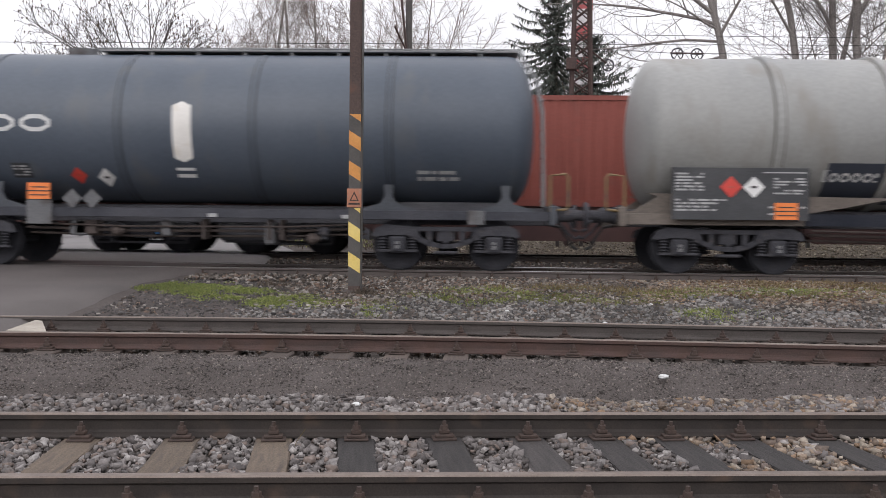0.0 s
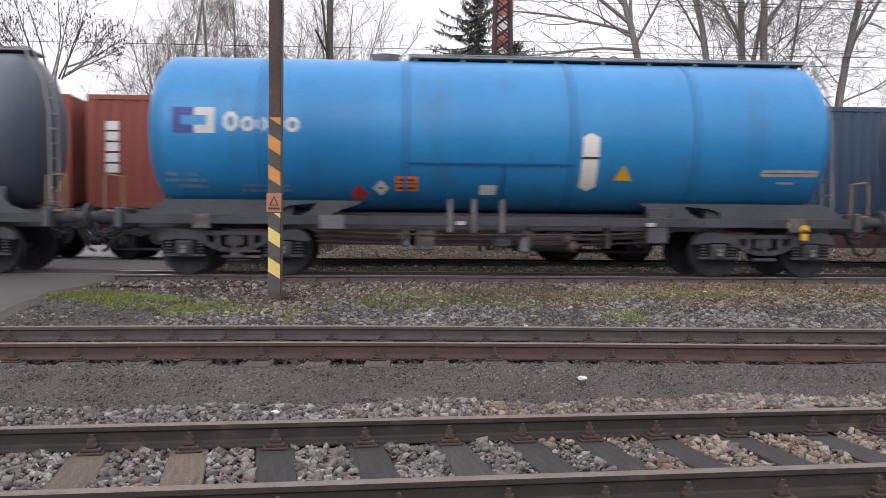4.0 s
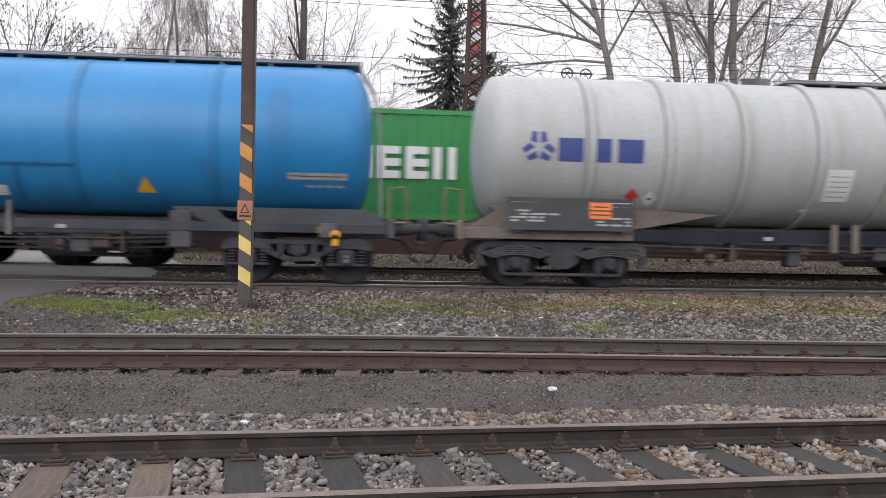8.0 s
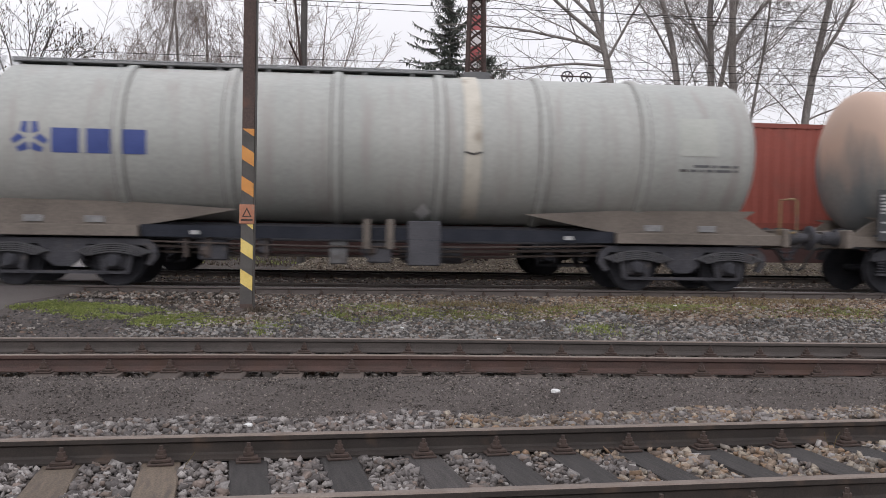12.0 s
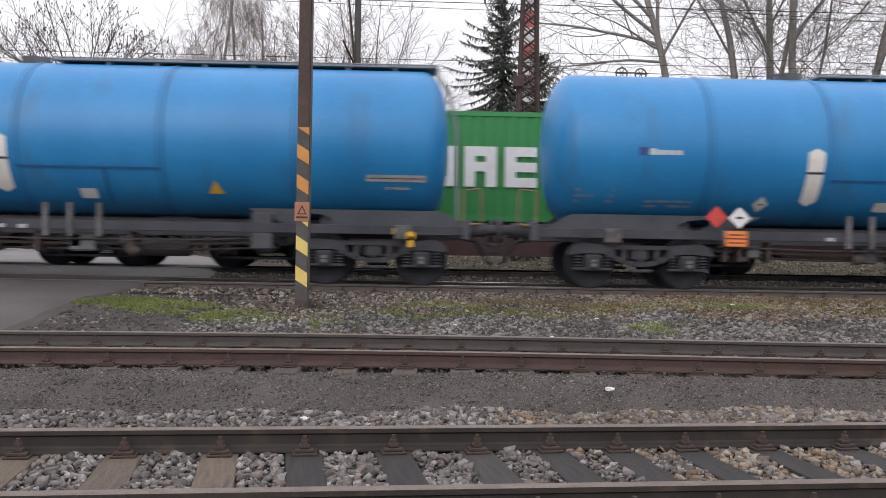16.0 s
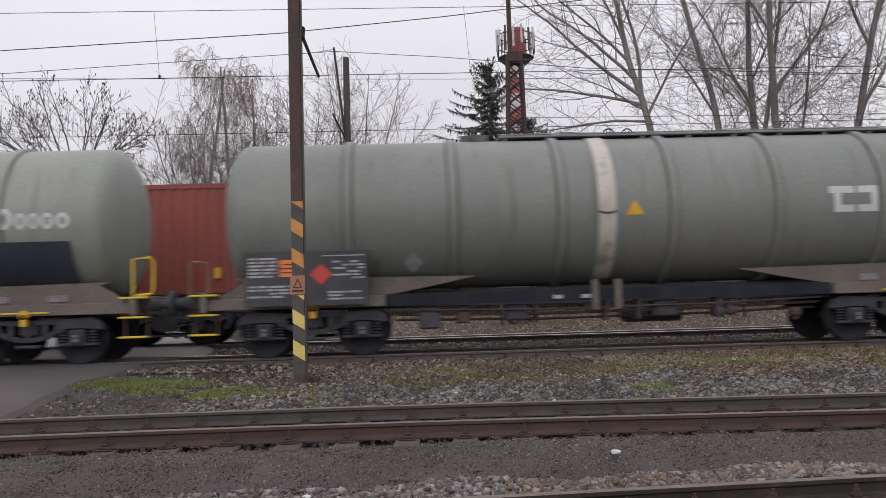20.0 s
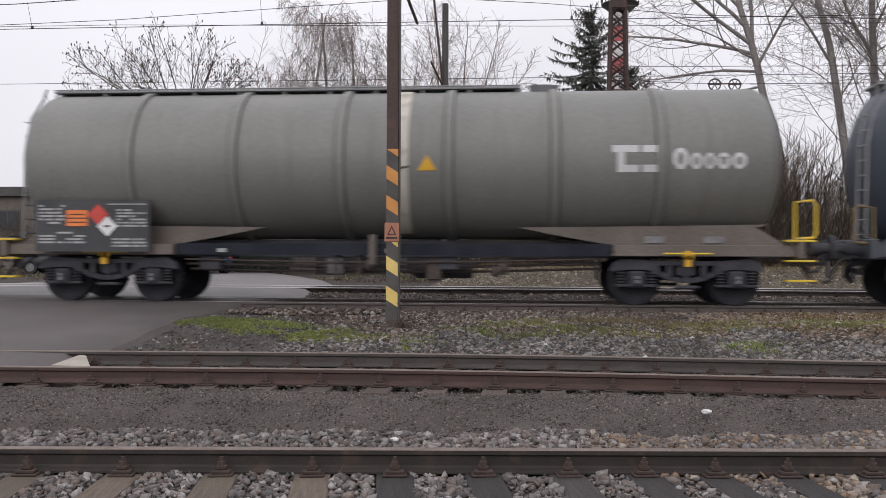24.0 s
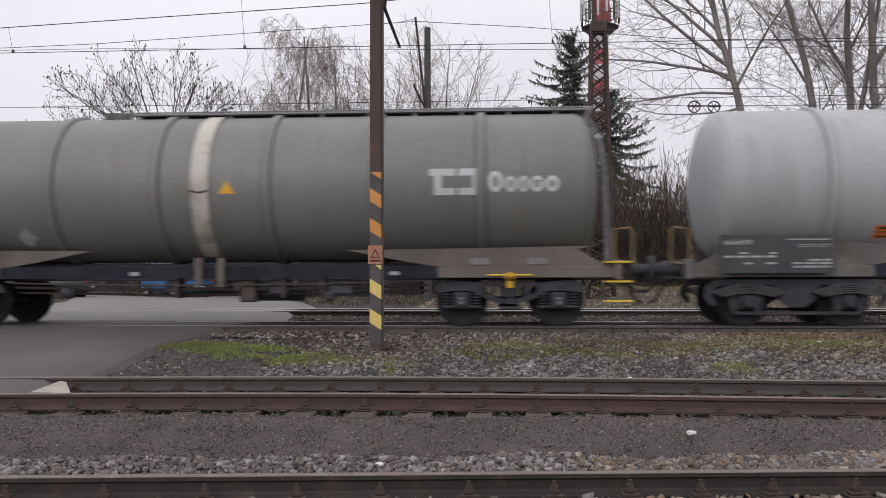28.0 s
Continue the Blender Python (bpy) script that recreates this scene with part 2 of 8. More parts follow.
M = dict(
    ground=shade("stony_soil", (0.048, 0.040, 0.035), (0.08, 0.068, 0.061), 1.3, 0.95, 0.01, fine=70, grain=0.5, spec=0.2),
    grit=shade("dark_fine_grit", (0.080, 0.069, 0.064), (0.112, 0.097, 0.091), 1.1, 0.95, 0.012, fine=90, grain=0.6, spec=0.2),
    asphalt=shade("worn_asphalt", (0.085, 0.074, 0.070), (0.115, 0.101, 0.096), 0.7, 0.72, 0.002, fine=160, grain=0.25, wear=(0.075, 0.068, 0.066), wear_at=0.66, wear_scale=0.5),
    asphalt_pale=shade("pale_asphalt", (0.155, 0.145, 0.142), (0.195, 0.182, 0.178), 0.7, 0.7, 0.002, fine=160, grain=0.22),
    sill_dark=shade("navy_black_frame_paint", (0.020, 0.023, 0.032), (0.036, 0.039, 0.050), 1.6, 0.8, 0.0, fine=35, grain=0.35, spec=0.15),
    solebar=shade("grimy_dark_solebar", (0.036, 0.039, 0.050), (0.062, 0.063, 0.075), 1.6, 0.8, 0.0, fine=35, grain=0.35),
    rail=shade("rusty_rail_steel", (0.024, 0.019, 0.017), (0.040, 0.031, 0.026), 5, 0.75, 0.001, 0.0, fine=90, wear=(0.08, 0.052, 0.038), wear_at=0.66, wear_scale=4),
    rail3=shade("grey_brown_rail_steel", (0.085, 0.072, 0.066), (0.12, 0.10, 0.092), 4, 0.75, 0.001, 0.0, fine=80, stretch=(1, 1, 4)),
    rail_far=shade("dull_grey_brown_rail", (0.058, 0.050, 0.046), (0.085, 0.072, 0.066), 3, 0.8, 0.001, 0.0, fine=80, stretch=(1, 1, 4)),
    rail2=shade("red_brown_rail_rust", (0.058, 0.039, 0.034), (0.088, 0.050, 0.042), 3, 0.8, 0.001, 0.0, fine=80, stretch=(1, 1, 4), wear=(0.07, 0.04, 0.03), wear_at=0.6, wear_scale=3),
    railtop=shade("worn_rail_head", (0.16, 0.125, 0.105), (0.22, 0.18, 0.155), 6, 0.5, 0.0, 0.35, fine=60, grain=0.2),
    railshine=shade("polished_rail_head", (0.42, 0.41, 0.4), (0.5, 0.49, 0.48), 4, 0.28, 0.0, 0.9, fine=60, grain=0.1),
    sleeper_w=shade("dark_creosoted_timber", (0.021, 0.0185, 0.018), (0.052, 0.045, 0.043), 2.0, 0.85, 0.006, fine=70, stretch=(15, 1.0, 15), grain=0.5, random_ob=0.3),
    sleeper_r=shade("rust_stained_timber", (0.092, 0.071, 0.053), (0.14, 0.106, 0.078), 2.0, 0.85, 0.005, fine=70, stretch=(14, 1.0, 14), grain=0.45, wear=(0.07, 0.055, 0.045), wear_at=0.6, wear_scale=3.0, wear_stretch=(6, 1, 6), random_ob=0.2),
    sleeper_old=shade("half_buried_dark_timber", (0.055, 0.042, 0.036), (0.09, 0.068, 0.057), 2.0, 0.9, 0.005, fine=70, stretch=(14, 1.0, 14), grain=0.45, random_ob=0.3),
    saddle_dirty=shade("grimy_brown_grey_saddle", (0.105, 0.100, 0.092), (0.165, 0.158, 0.147), 1.5, 0.75, 0.0, fine=35, grain=0.3, wear=(0.10, 0.082, 0.068), wear_at=0.56, wear_scale=2.0),
    clip=shade("rusty_fastening", (0.042, 0.029, 0.024), (0.07, 0.045, 0.036), 9, 0.8, 0.001, 0.0, fine=150),
    stone=stones_mat("granite_ballast", [(0.098, 0.088, 0.085), (0.172, 0.156, 0.15), (0.225, 0.208, 0.2), (0.15, 0.131, 0.122), (0.30, 0.28, 0.268), (0.178, 0.142, 0.124), (0.122, 0.11, 0.106), (0.2, 0.182, 0.175)]),
    stone_grey=stones_mat("grey_crushed_gravel", [(0.055, 0.052, 0.051), (0.13, 0.124, 0.12), (0.19, 0.182, 0.175), (0.085, 0.08, 0.077), (0.25, 0.238, 0.225), (0.13, 0.108, 0.094), (0.16, 0.152, 0.146)]),
    litter=stones_mat("brown_leaf_litter", [(0.11, 0.062, 0.042), (0.16, 0.092, 0.06), (0.085, 0.052, 0.038), (0.2, 0.13, 0.085), (0.13, 0.085, 0.058)], 0.9, 40),
    moss_olive=stones_mat("olive_brown_moss", [(0.10, 0.102, 0.045), (0.15, 0.15, 0.06), (0.19, 0.178, 0.078), (0.12, 0.108, 0.055), (0.16, 0.14, 0.08)], 0.95, 30),
    stone_brown=stones_mat("brown_ballast", [(0.15, 0.115, 0.09), (0.24, 0.185, 0.14), (0.12, 0.092, 0.075), (0.24, 0.165, 0.112), (0.22, 0.195, 0.17), (0.32, 0.275, 0.225), (0.15, 0.105, 0.08)]),
    pebble=stones_mat("mixed_gravel", [(0.05, 0.043, 0.038), (0.135, 0.115, 0.1), (0.2, 0.18, 0.16), (0.085, 0.068, 0.058), (0.275, 0.25, 0.225), (0.155, 0.11, 0.085), (0.065, 0.058, 0.053), (0.17, 0.15, 0.133)]),
    pebble_dark=stones_mat("dark_gravel", [(0.036, 0.033, 0.034), (0.07, 0.065, 0.065), (0.05, 0.046, 0.046), (0.12, 0.114, 0.112), (0.042, 0.039, 0.041)]),
    stone_tan=stones_mat("yellow_brown_gravel", [(0.2, 0.165, 0.12), (0.13, 0.108, 0.085), (0.27, 0.232, 0.18), (0.17, 0.148, 0.12), (0.33, 0.29, 0.23), (0.11, 0.088, 0.068), (0.22, 0.185, 0.14)]),
    bank=shade("yellow_brown_gravel_soil", (0.09, 0.074, 0.057), (0.14, 0.118, 0.092), 1.2, 0.95, 0.012, fine=60, grain=0.5, spec=0.2),
    moss=stones_mat("moss_and_grass", [(0.115, 0.137, 0.042), (0.205, 0.25, 0.07), (0.285, 0.315, 0.108), (0.15, 0.18, 0.055), (0.215, 0.2, 0.095)], 0.9, 30),
    dry_grass=stones_mat("withered_grass", [(0.2, 0.15, 0.075), (0.13, 0.1, 0.05), (0.24, 0.19, 0.1), (0.1, 0.09, 0.04)], 0.95, 30),
    concrete=shade("pale_concrete", (0.33, 0.297, 0.25), (0.42, 0.38, 0.325), 3, 0.85, 0.002, fine=60, grain=0.25, wear=(0.25, 0.22, 0.19), wear_at=0.68, wear_scale=5),
    post=shade("brown_rusty_mast_paint", (0.062, 0.042, 0.037), (0.09, 0.06, 0.052), 2, 0.8, 0.001, fine=60, stretch=(2, 2, 0.6), wear=(0.11, 0.06, 0.045), wear_at=0.66, wear_scale=5),
    sign_red=shade("faded_red_orange_sign", (0.36, 0.145, 0.085), (0.46, 0.21, 0.13), 6, 0.7, 0.0, fine=60, grain=0.15, wear=(0.3, 0.2, 0.15), wear_at=0.62, wear_scale=9),
    orange=shade("faded_orange_paint", (0.56, 0.24, 0.06), (0.64, 0.30, 0.085), 5, 0.7, 0.0, fine=60, grain=0.15, wear=(0.3, 0.15, 0.07), wear_at=0.7, wear_scale=9),
    yellow=shade("faded_yellow_paint", (0.68, 0.50, 0.13), (0.74, 0.58, 0.2), 5, 0.7, 0.0, fine=60, grain=0.15, wear=(0.35, 0.24, 0.1), wear_at=0.7, wear_scale=9),
    black_band=shade("grey_black_band_paint", (0.07, 0.065, 0.062), (0.10, 0.094, 0.088), 5, 0.8, 0.0, fine=60, grain=0.2),
    under=shade("grimy_underframe", (0.050, 0.051, 0.061), (0.080, 0.079, 0.09), 2.2, 0.75, 0.001, fine=45, grain=0.4),
    under_grey=shade("grey_underframe", (0.11, 0.113, 0.12), (0.16, 0.16, 0.165), 1.4, 0.7, 0.0, fine=35, grain=0.3, wear=(0.06, 0.05, 0.046), wear_at=0.58, wear_scale=2.4),
    bogie=shade("brake_dust_bogie", (0.044, 0.045, 0.053), (0.074, 0.073, 0.082), 3, 0.85, 0.001, fine=50, grain=0.4, spec=0.25, wear=(0.10, 0.088, 0.083), wear_at=0.66, wear_scale=5),
    spring=shade("grimy_leaf_steel", (0.062, 0.062, 0.07), (0.098, 0.097, 0.104), 5, 0.7, 0.0, fine=50, grain=0.35),
    yellow_old=shade("dirty_yellow_plate", (0.38, 0.26, 0.035), (0.5, 0.36, 0.06), 4, 0.65, 0.0, fine=50, grain=0.3, wear=(0.12, 0.1, 0.07), wear_at=0.6, wear_scale=6),
    plate_grey=shade("grey_data_plate", (0.16, 0.16, 0.165), (0.26, 0.26, 0.26), 12, 0.6, 0.0, fine=60, grain=0.3),
    tyre=shade("dark_wheel_steel", (0.024, 0.025, 0.03), (0.04, 0.04, 0.046), 4, 0.85, 0.0, 0.0, fine=40, spec=0.2),
    box_light=shade("axle_box_face", (0.15, 0.15, 0.155), (0.22, 0.22, 0.22), 9, 0.7, 0.0, fine=80),
    walkway=shade("grey_walkway_grating", (0.24, 0.25, 0.26), (0.33, 0.335, 0.34), 3, 0.7, 0.0, 0.2, fine=60),
    yellow_fit=shade("yellow_fitting_paint", (0.66, 0.45, 0.03), (0.74, 0.54, 0.05), 4, 0.6, 0.0, fine=50, grain=0.25),
    white=shade("white_paint", (0.74, 0.72, 0.68), (0.80, 0.78, 0.74), 3, 0.6, 0.0, fine=40, grain=0.12, wear=(0.6, 0.55, 0.47), wear_at=0.66, wear_scale=3),
    strip_dirty=shade("weathered_white_band_paint", (0.46, 0.43, 0.37), (0.58, 0.55, 0.48), 1.5, 0.6, 0.0, fine=40, grain=0.15, wear=(0.3, 0.26, 0.21), wear_at=0.62, wear_scale=2.5),
    rod=shade("rust_brown_brake_rods", (0.055, 0.043, 0.04), (0.09, 0.07, 0.062), 4, 0.8, 0.0, fine=50, grain=0.35),
    crumbs=stones_mat("fine_grit_crumbs", [(0.045, 0.038, 0.035), (0.12, 0.102, 0.094), (0.075, 0.065, 0.06), (0.21, 0.183, 0.166), (0.09, 0.078, 0.073), (0.155, 0.134, 0.122), (0.04, 0.035, 0.032), (0.36, 0.325, 0.295)], 0.9, 90),
    off_white=shade("off_white_lettering", (0.55, 0.56, 0.56), (0.64, 0.64, 0.63), 3, 0.7, 0.0, fine=40, grain=0.2),
    bars=shade("grey_white_small_print", (0.33, 0.335, 0.34), (0.45, 0.45, 0.45), 6, 0.8, 0.0, fine=60, grain=0.3),
    print_blue=shade("faded_print_on_blue", (0.15, 0.26, 0.40), (0.21, 0.32, 0.46), 6, 0.7, 0.0, fine=60, grain=0.3),
    board=shade("black_notice_board", (0.036, 0.038, 0.043), (0.06, 0.062, 0.066), 2, 0.65, 0.0, fine=40, grain=0.3),
    haz_red=shade("red_hazard_plate", (0.55, 0.045, 0.035), (0.62, 0.07, 0.05), 5, 0.5, 0.0, fine=50, grain=0.12),
    haz_white=shade("white_hazard_plate", (0.68, 0.68, 0.67), (0.75, 0.75, 0.74), 5, 0.5, 0.0, fine=50, grain=0.12),
    haz_orange=shade("orange_number_plate", (0.76, 0.19, 0.045), (0.82, 0.24, 0.06), 5, 0.55, 0.0, fine=50, grain=0.12),
    haz_yellow=shade("amber_warning_plate", (0.66, 0.36, 0.02), (0.72, 0.42, 0.03), 5, 0.55, 0.0, fine=50, grain=0.12),
    ink=shade("dark_print", (0.03, 0.028, 0.028), (0.05, 0.045, 0.045), 5, 0.7, 0.0, fine=50, grain=0.1),
    logo_blue=shade("blue_lettering_paint", (0.035, 0.06, 0.22), (0.05, 0.08, 0.27), 3, 0.6, 0.0, fine=40, grain=0.15),
    logo_mid=shade("mid_blue_emblem", (0.03, 0.16, 0.42), (0.045, 0.2, 0.48), 3, 0.6, 0.0, fine=40, grain=0.12),
    logo_red=shade("red_lettering_paint", (0.45, 0.07, 0.05), (0.55, 0.1, 0.07), 3, 0.6, 0.0, fine=40, grain=0.15),
    violet=shade("violet_spray_paint", (0.16, 0.11, 0.26), (0.24, 0.17, 0.34), 2, 0.6, 0.0, fine=40, grain=0.15),
    spray_blue=shade("blue_spray_paint", (0.05, 0.11, 0.26), (0.08, 0.16, 0.34), 2, 0.6, 0.0, fine=40, grain=0.15),
    navy_panel=shade("navy_band_paint", (0.030, 0.038, 0.056), (0.044, 0.052, 0.072), 1.5, 0.5, 0.0, fine=30, grain=0.2),
    # tank shells
    t_slate=shade("slate_grey_tank_paint", (0.064, 0.081, 0.107), (0.082, 0.1, 0.127), 0.8, 0.46, 0.0, fine=16, stretch=(1, 1, 0.35), grain=0.12, wear=(0.095, 0.104, 0.115), wear_at=0.66, wear_scale=1.6, wear_stretch=(1, 1, 0.3)),
    t_blue=shade("bright_blue_tank_paint", (0.014, 0.192, 0.46), (0.023, 0.24, 0.535), 0.8, 0.4, 0.0, fine=16, stretch=(1, 1, 0.35), grain=0.1, wear=(0.03, 0.165, 0.35), wear_at=0.66, wear_scale=1.4, wear_stretch=(1, 1, 0.3)),
    t_vtg=shade("pale_grey_tank_paint", (0.37, 0.395, 0.40), (0.45, 0.465, 0.465), 0.8, 0.5, 0.0, fine=14, stretch=(1.5, 1, 0.25), grain=0.12, wear=(0.365, 0.352, 0.335), wear_at=0.62, wear_scale=1.2, wear_stretch=(3.5, 1, 0.2), wear_soft=0.12),
    t_brown=shade("grimy_ochre_tank_paint", (0.155, 0.165, 0.168), (0.215, 0.205, 0.19), 0.7, 0.55, 0.0, fine=12, stretch=(1.6, 1, 0.5), grain=0.16, wear=(0.11, 0.122, 0.128), wear_at=0.62, wear_scale=0.9, wear_stretch=(1.6, 1, 0.6), wear_soft=0.1, runs=((0.43, 0.305, 0.238), 2.7, 1.5, 1.9)),
    t_pale=shade("pale_green_grey_tank_paint", (0.325, 0.338, 0.322), (0.395, 0.40, 0.38), 0.7, 0.5, 0.0, fine=14, stretch=(1, 1, 0.4), grain=0.14, wear=(0.30, 0.283, 0.265), wear_at=0.64, wear_scale=1.2, wear_stretch=(3.5, 1, 0.25), wear_soft=0.12),
    t_rust=shade("rust_streaked_grey_tank_paint", (0.20, 0.222, 0.232), (0.262, 0.262, 0.25), 0.6, 0.6, 0.0, fine=14, stretch=(1.2, 1, 0.4), grain=0.18, wear=(0.21, 0.175, 0.145), wear_at=0.63, wear_scale=0.9, wear_stretch=(3, 1, 0.3), wear_soft=0.12, runs=((0.225, 0.15, 0.112), 3.72, 0.95, 2.6)),
    t_rust2=shade("white_tank_paint_with_rust_streaks", (0.32, 0.32, 0.312), (0.385, 0.38, 0.365), 0.7, 0.55, 0.0, fine=14, stretch=(1.4, 1, 0.3), grain=0.14, wear=(0.29, 0.262, 0.245), wear_at=0.63, wear_scale=1.0, wear_stretch=(3, 1, 0.3), wear_soft=0.12, runs=((0.215, 0.132, 0.107), 3.75, 1.2, 4.5)),
    panel_olive=shade("dull_ochre_panel_paint", (0.19, 0.14, 0.085), (0.235, 0.175, 0.105), 1.2, 0.6, 0.0, fine=20, grain=0.15, wear=(0.16, 0.145, 0.12), wear_at=0.62, wear_scale=1.2),
    handle=shade("worn_ochre_handrail_paint", (0.17, 0.12, 0.06), (0.26, 0.18, 0.08), 3, 0.65, 0.0, fine=40, grain=0.3, wear=(0.09, 0.08, 0.075), wear_at=0.6, wear_scale=4),
    t_green=shade("green_grey_tank_paint", (0.178, 0.193, 0.178), (0.222, 0.232, 0.212), 0.7, 0.5, 0.0, fine=14, stretch=(1.2, 1, 0.4), grain=0.14, wear=(0.15, 0.145, 0.11), wear_at=0.66, wear_scale=1.2, wear_stretch=(4.0, 1, 0.22)),
    t_grey=shade("warm_grey_tank_paint", (0.25, 0.255, 0.25), (0.31, 0.312, 0.30), 0.7, 0.5, 0.0, fine=14, stretch=(1.2, 1, 0.4), grain=0.12, wear=(0.22, 0.21, 0.19), wear_at=0.62, wear_scale=1.2, wear_stretch=(1.4, 1, 0.5)),
    t_grey_d=shade("dull_grey_tank_paint", (0.165, 0.167, 0.155), (0.205, 0.205, 0.19), 0.7, 0.5, 0.0, fine=14, stretch=(1.2, 1, 0.4), grain=0.14, wear=(0.158, 0.152, 0.136), wear_at=0.66, wear_scale=1.2, wear_stretch=(4.0, 1, 0.22)),
    t_green2=shade("light_green_grey_tank_paint", (0.25, 0.27, 0.24), (0.30, 0.315, 0.28), 0.7, 0.5, 0.0, fine=14, stretch=(1.2, 1, 0.4), grain=0.14, wear=(0.21, 0.205, 0.17), wear_at=0.66, wear_scale=1.2, wear_stretch=(4.0, 1, 0.22)),
    t_dark=shade("blue_black_tank_paint", (0.044, 0.056, 0.078), (0.061, 0.073, 0.097), 0.8, 0.42, 0.0, fine=16, stretch=(1, 1, 0.35), grain=0.12),
    t_silver=shade("silver_grey_tank_paint", (0.33, 0.345, 0.355), (0.41, 0.42, 0.425), 0.8, 0.48, 0.0, fine=14, stretch=(1.5, 1, 0.25), grain=0.12, wear=(0.30, 0.303, 0.303), wear_at=0.62, wear_scale=1.2, wear_stretch=(3.5, 1, 0.2), wear_soft=0.12),
    # seam colours, mostly for hoop edges: dirt and crease shade mixed in
    seam_pale=shade("grey_dirt_and_shade_line", (0.19, 0.185, 0.175), (0.27, 0.26, 0.245), 3, 0.8, 0.0, fine=30, grain=0.3),
    seam_mid=shade("brown_grey_dirt_and_shade_line", (0.095, 0.088, 0.078), (0.15, 0.138, 0.122), 3, 0.8, 0.0, fine=30, grain=0.3),
    seam_rust=shade("rusty_dirt_and_shade_line", (0.15, 0.085, 0.06), (0.23, 0.17, 0.14), 2, 0.8, 0.0, fine=30, grain=0.3),
    seam_blue=shade("dark_blue_seam_line", (0.012, 0.085, 0.22), (0.018, 0.11, 0.27), 3, 0.6, 0.0, fine=30, grain=0.2),
    seam_dark=shade("dark_seam_line", (0.026, 0.03, 0.036), (0.04, 0.045, 0.05), 3, 0.6, 0.0, fine=30, grain=0.2),
    band_brown=shade("rusty_brown_stained_ring", (0.085, 0.066, 0.06), (0.15, 0.098, 0.078), 0.9, 0.7, 0.0, fine=16, stretch=(1.8, 1, 0.5), grain=0.25, wear=(0.055, 0.056, 0.06), wear_at=0.55, wear_scale=1.3, wear_stretch=(1.8, 1, 0.5)),
    blue_saddle=shade("grimy_blue_grey_saddle", (0.055, 0.062, 0.074), (0.085, 0.092, 0.105), 1.5, 0.75, 0.0, fine=35, grain=0.3),
    faded_red=shade("faded_red_lettering", (0.36, 0.115, 0.09), (0.42, 0.15, 0.12), 3, 0.7, 0.0, fine=30, grain=0.3),
    streak=shade("brown_grey_rust_streak", (0.20, 0.125, 0.10), (0.28, 0.222, 0.195), 1.5, 0.8, 0.0, fine=20, stretch=(2, 1, 0.4), grain=0.3),
    rust_orange=shade("orange_brown_rust", (0.27, 0.11, 0.05), (0.36, 0.17, 0.085), 3, 0.8, 0.0, fine=30, grain=0.3, wear=(0.2, 0.15, 0.12), wear_at=0.58, wear_scale=3),
    hoop_tan=shade("tan_hoop_paint", (0.40, 0.29, 0.235), (0.48, 0.35, 0.285), 1.2, 0.55, 0.0, fine=16, grain=0.2, wear=(0.2, 0.18, 0.165), wear_at=0.6, wear_scale=1.4),
    t_patch=shade("paler_repaint_patch", (0.37, 0.385, 0.355), (0.42, 0.43, 0.40), 2, 0.55, 0.0, fine=20, grain=0.1),
    rust_saddle=shade("rusty_red_brown_saddle", (0.085, 0.062, 0.054), (0.145, 0.108, 0.092), 1.5, 0.8, 0.0, fine=30, grain=0.3, wear=(0.05, 0.045, 0.045), wear_at=0.6, wear_scale=2),
    cradle=shade("dusty_brown_cradle", (0.125, 0.106, 0.091), (0.172, 0.146, 0.126), 1.5, 0.75, 0.0, fine=30, grain=0.3),
    # containers
    c_red=shade("oxide_red_container", (0.215, 0.05, 0.036), (0.265, 0.066, 0.048), 0.9, 0.6, 0.0, fine=20, stretch=(1, 1, 0.3), grain=0.14, wear=(0.2, 0.06, 0.045), wear_at=0.66, wear_scale=1.5, random_ob=0.14),
    c_green=shade("bright_green_container", (0.025, 0.22, 0.055), (0.035, 0.26, 0.07), 0.9, 0.55, 0.0, fine=20, stretch=(1, 1, 0.3), grain=0.12, wear=(0.03, 0.17, 0.05), wear_at=0.68, wear_scale=1.5, random_ob=0.1),
    c_cream=shade("cream_container", (0.56, 0.53, 0.42), (0.63, 0.60, 0.49), 0.9, 0.6, 0.0, fine=20, stretch=(1, 1, 0.3), grain=0.12, wear=(0.4, 0.34, 0.25), wear_at=0.66, wear_scale=1.5),
    c_blue=shade("blue_container", (0.035, 0.085, 0.25), (0.05, 0.11, 0.3), 0.9, 0.6, 0.0, fine=20, stretch=(1, 1, 0.3), grain=0.14, wear=(0.09, 0.12, 0.24), wear_at=0.62, wear_scale=1.5, random_ob=0.1),
    c_navy=shade("dark_navy_container", (0.032, 0.06, 0.11), (0.045, 0.078, 0.135), 0.9, 0.6, 0.0, fine=20, stretch=(1, 1, 0.3), grain=0.14),
    flat=shade("rust_red_flat_wagon", (0.078, 0.04, 0.038), (0.11, 0.056, 0.052), 2, 0.8, 0.0, fine=40, grain=0.3),
    bark=shade("grey_brown_bark", (0.22, 0.20, 0.19), (0.32, 0.295, 0.28), 2, 0.95, 0.0, fine=25, stretch=(3, 3, 0.6), grain=0.4, spec=0.1),
    twig_dark=shade("dark_grey_twigs", (0.085, 0.078, 0.074), (0.13, 0.12, 0.113), 2, 0.95, 0.0, fine=25, grain=0.3, spec=0.1),
    bark_dark=shade("dark_twigs", (0.19, 0.173, 0.165), (0.27, 0.247, 0.233), 2, 0.95, 0.0, fine=25, grain=0.3, spec=0.1),
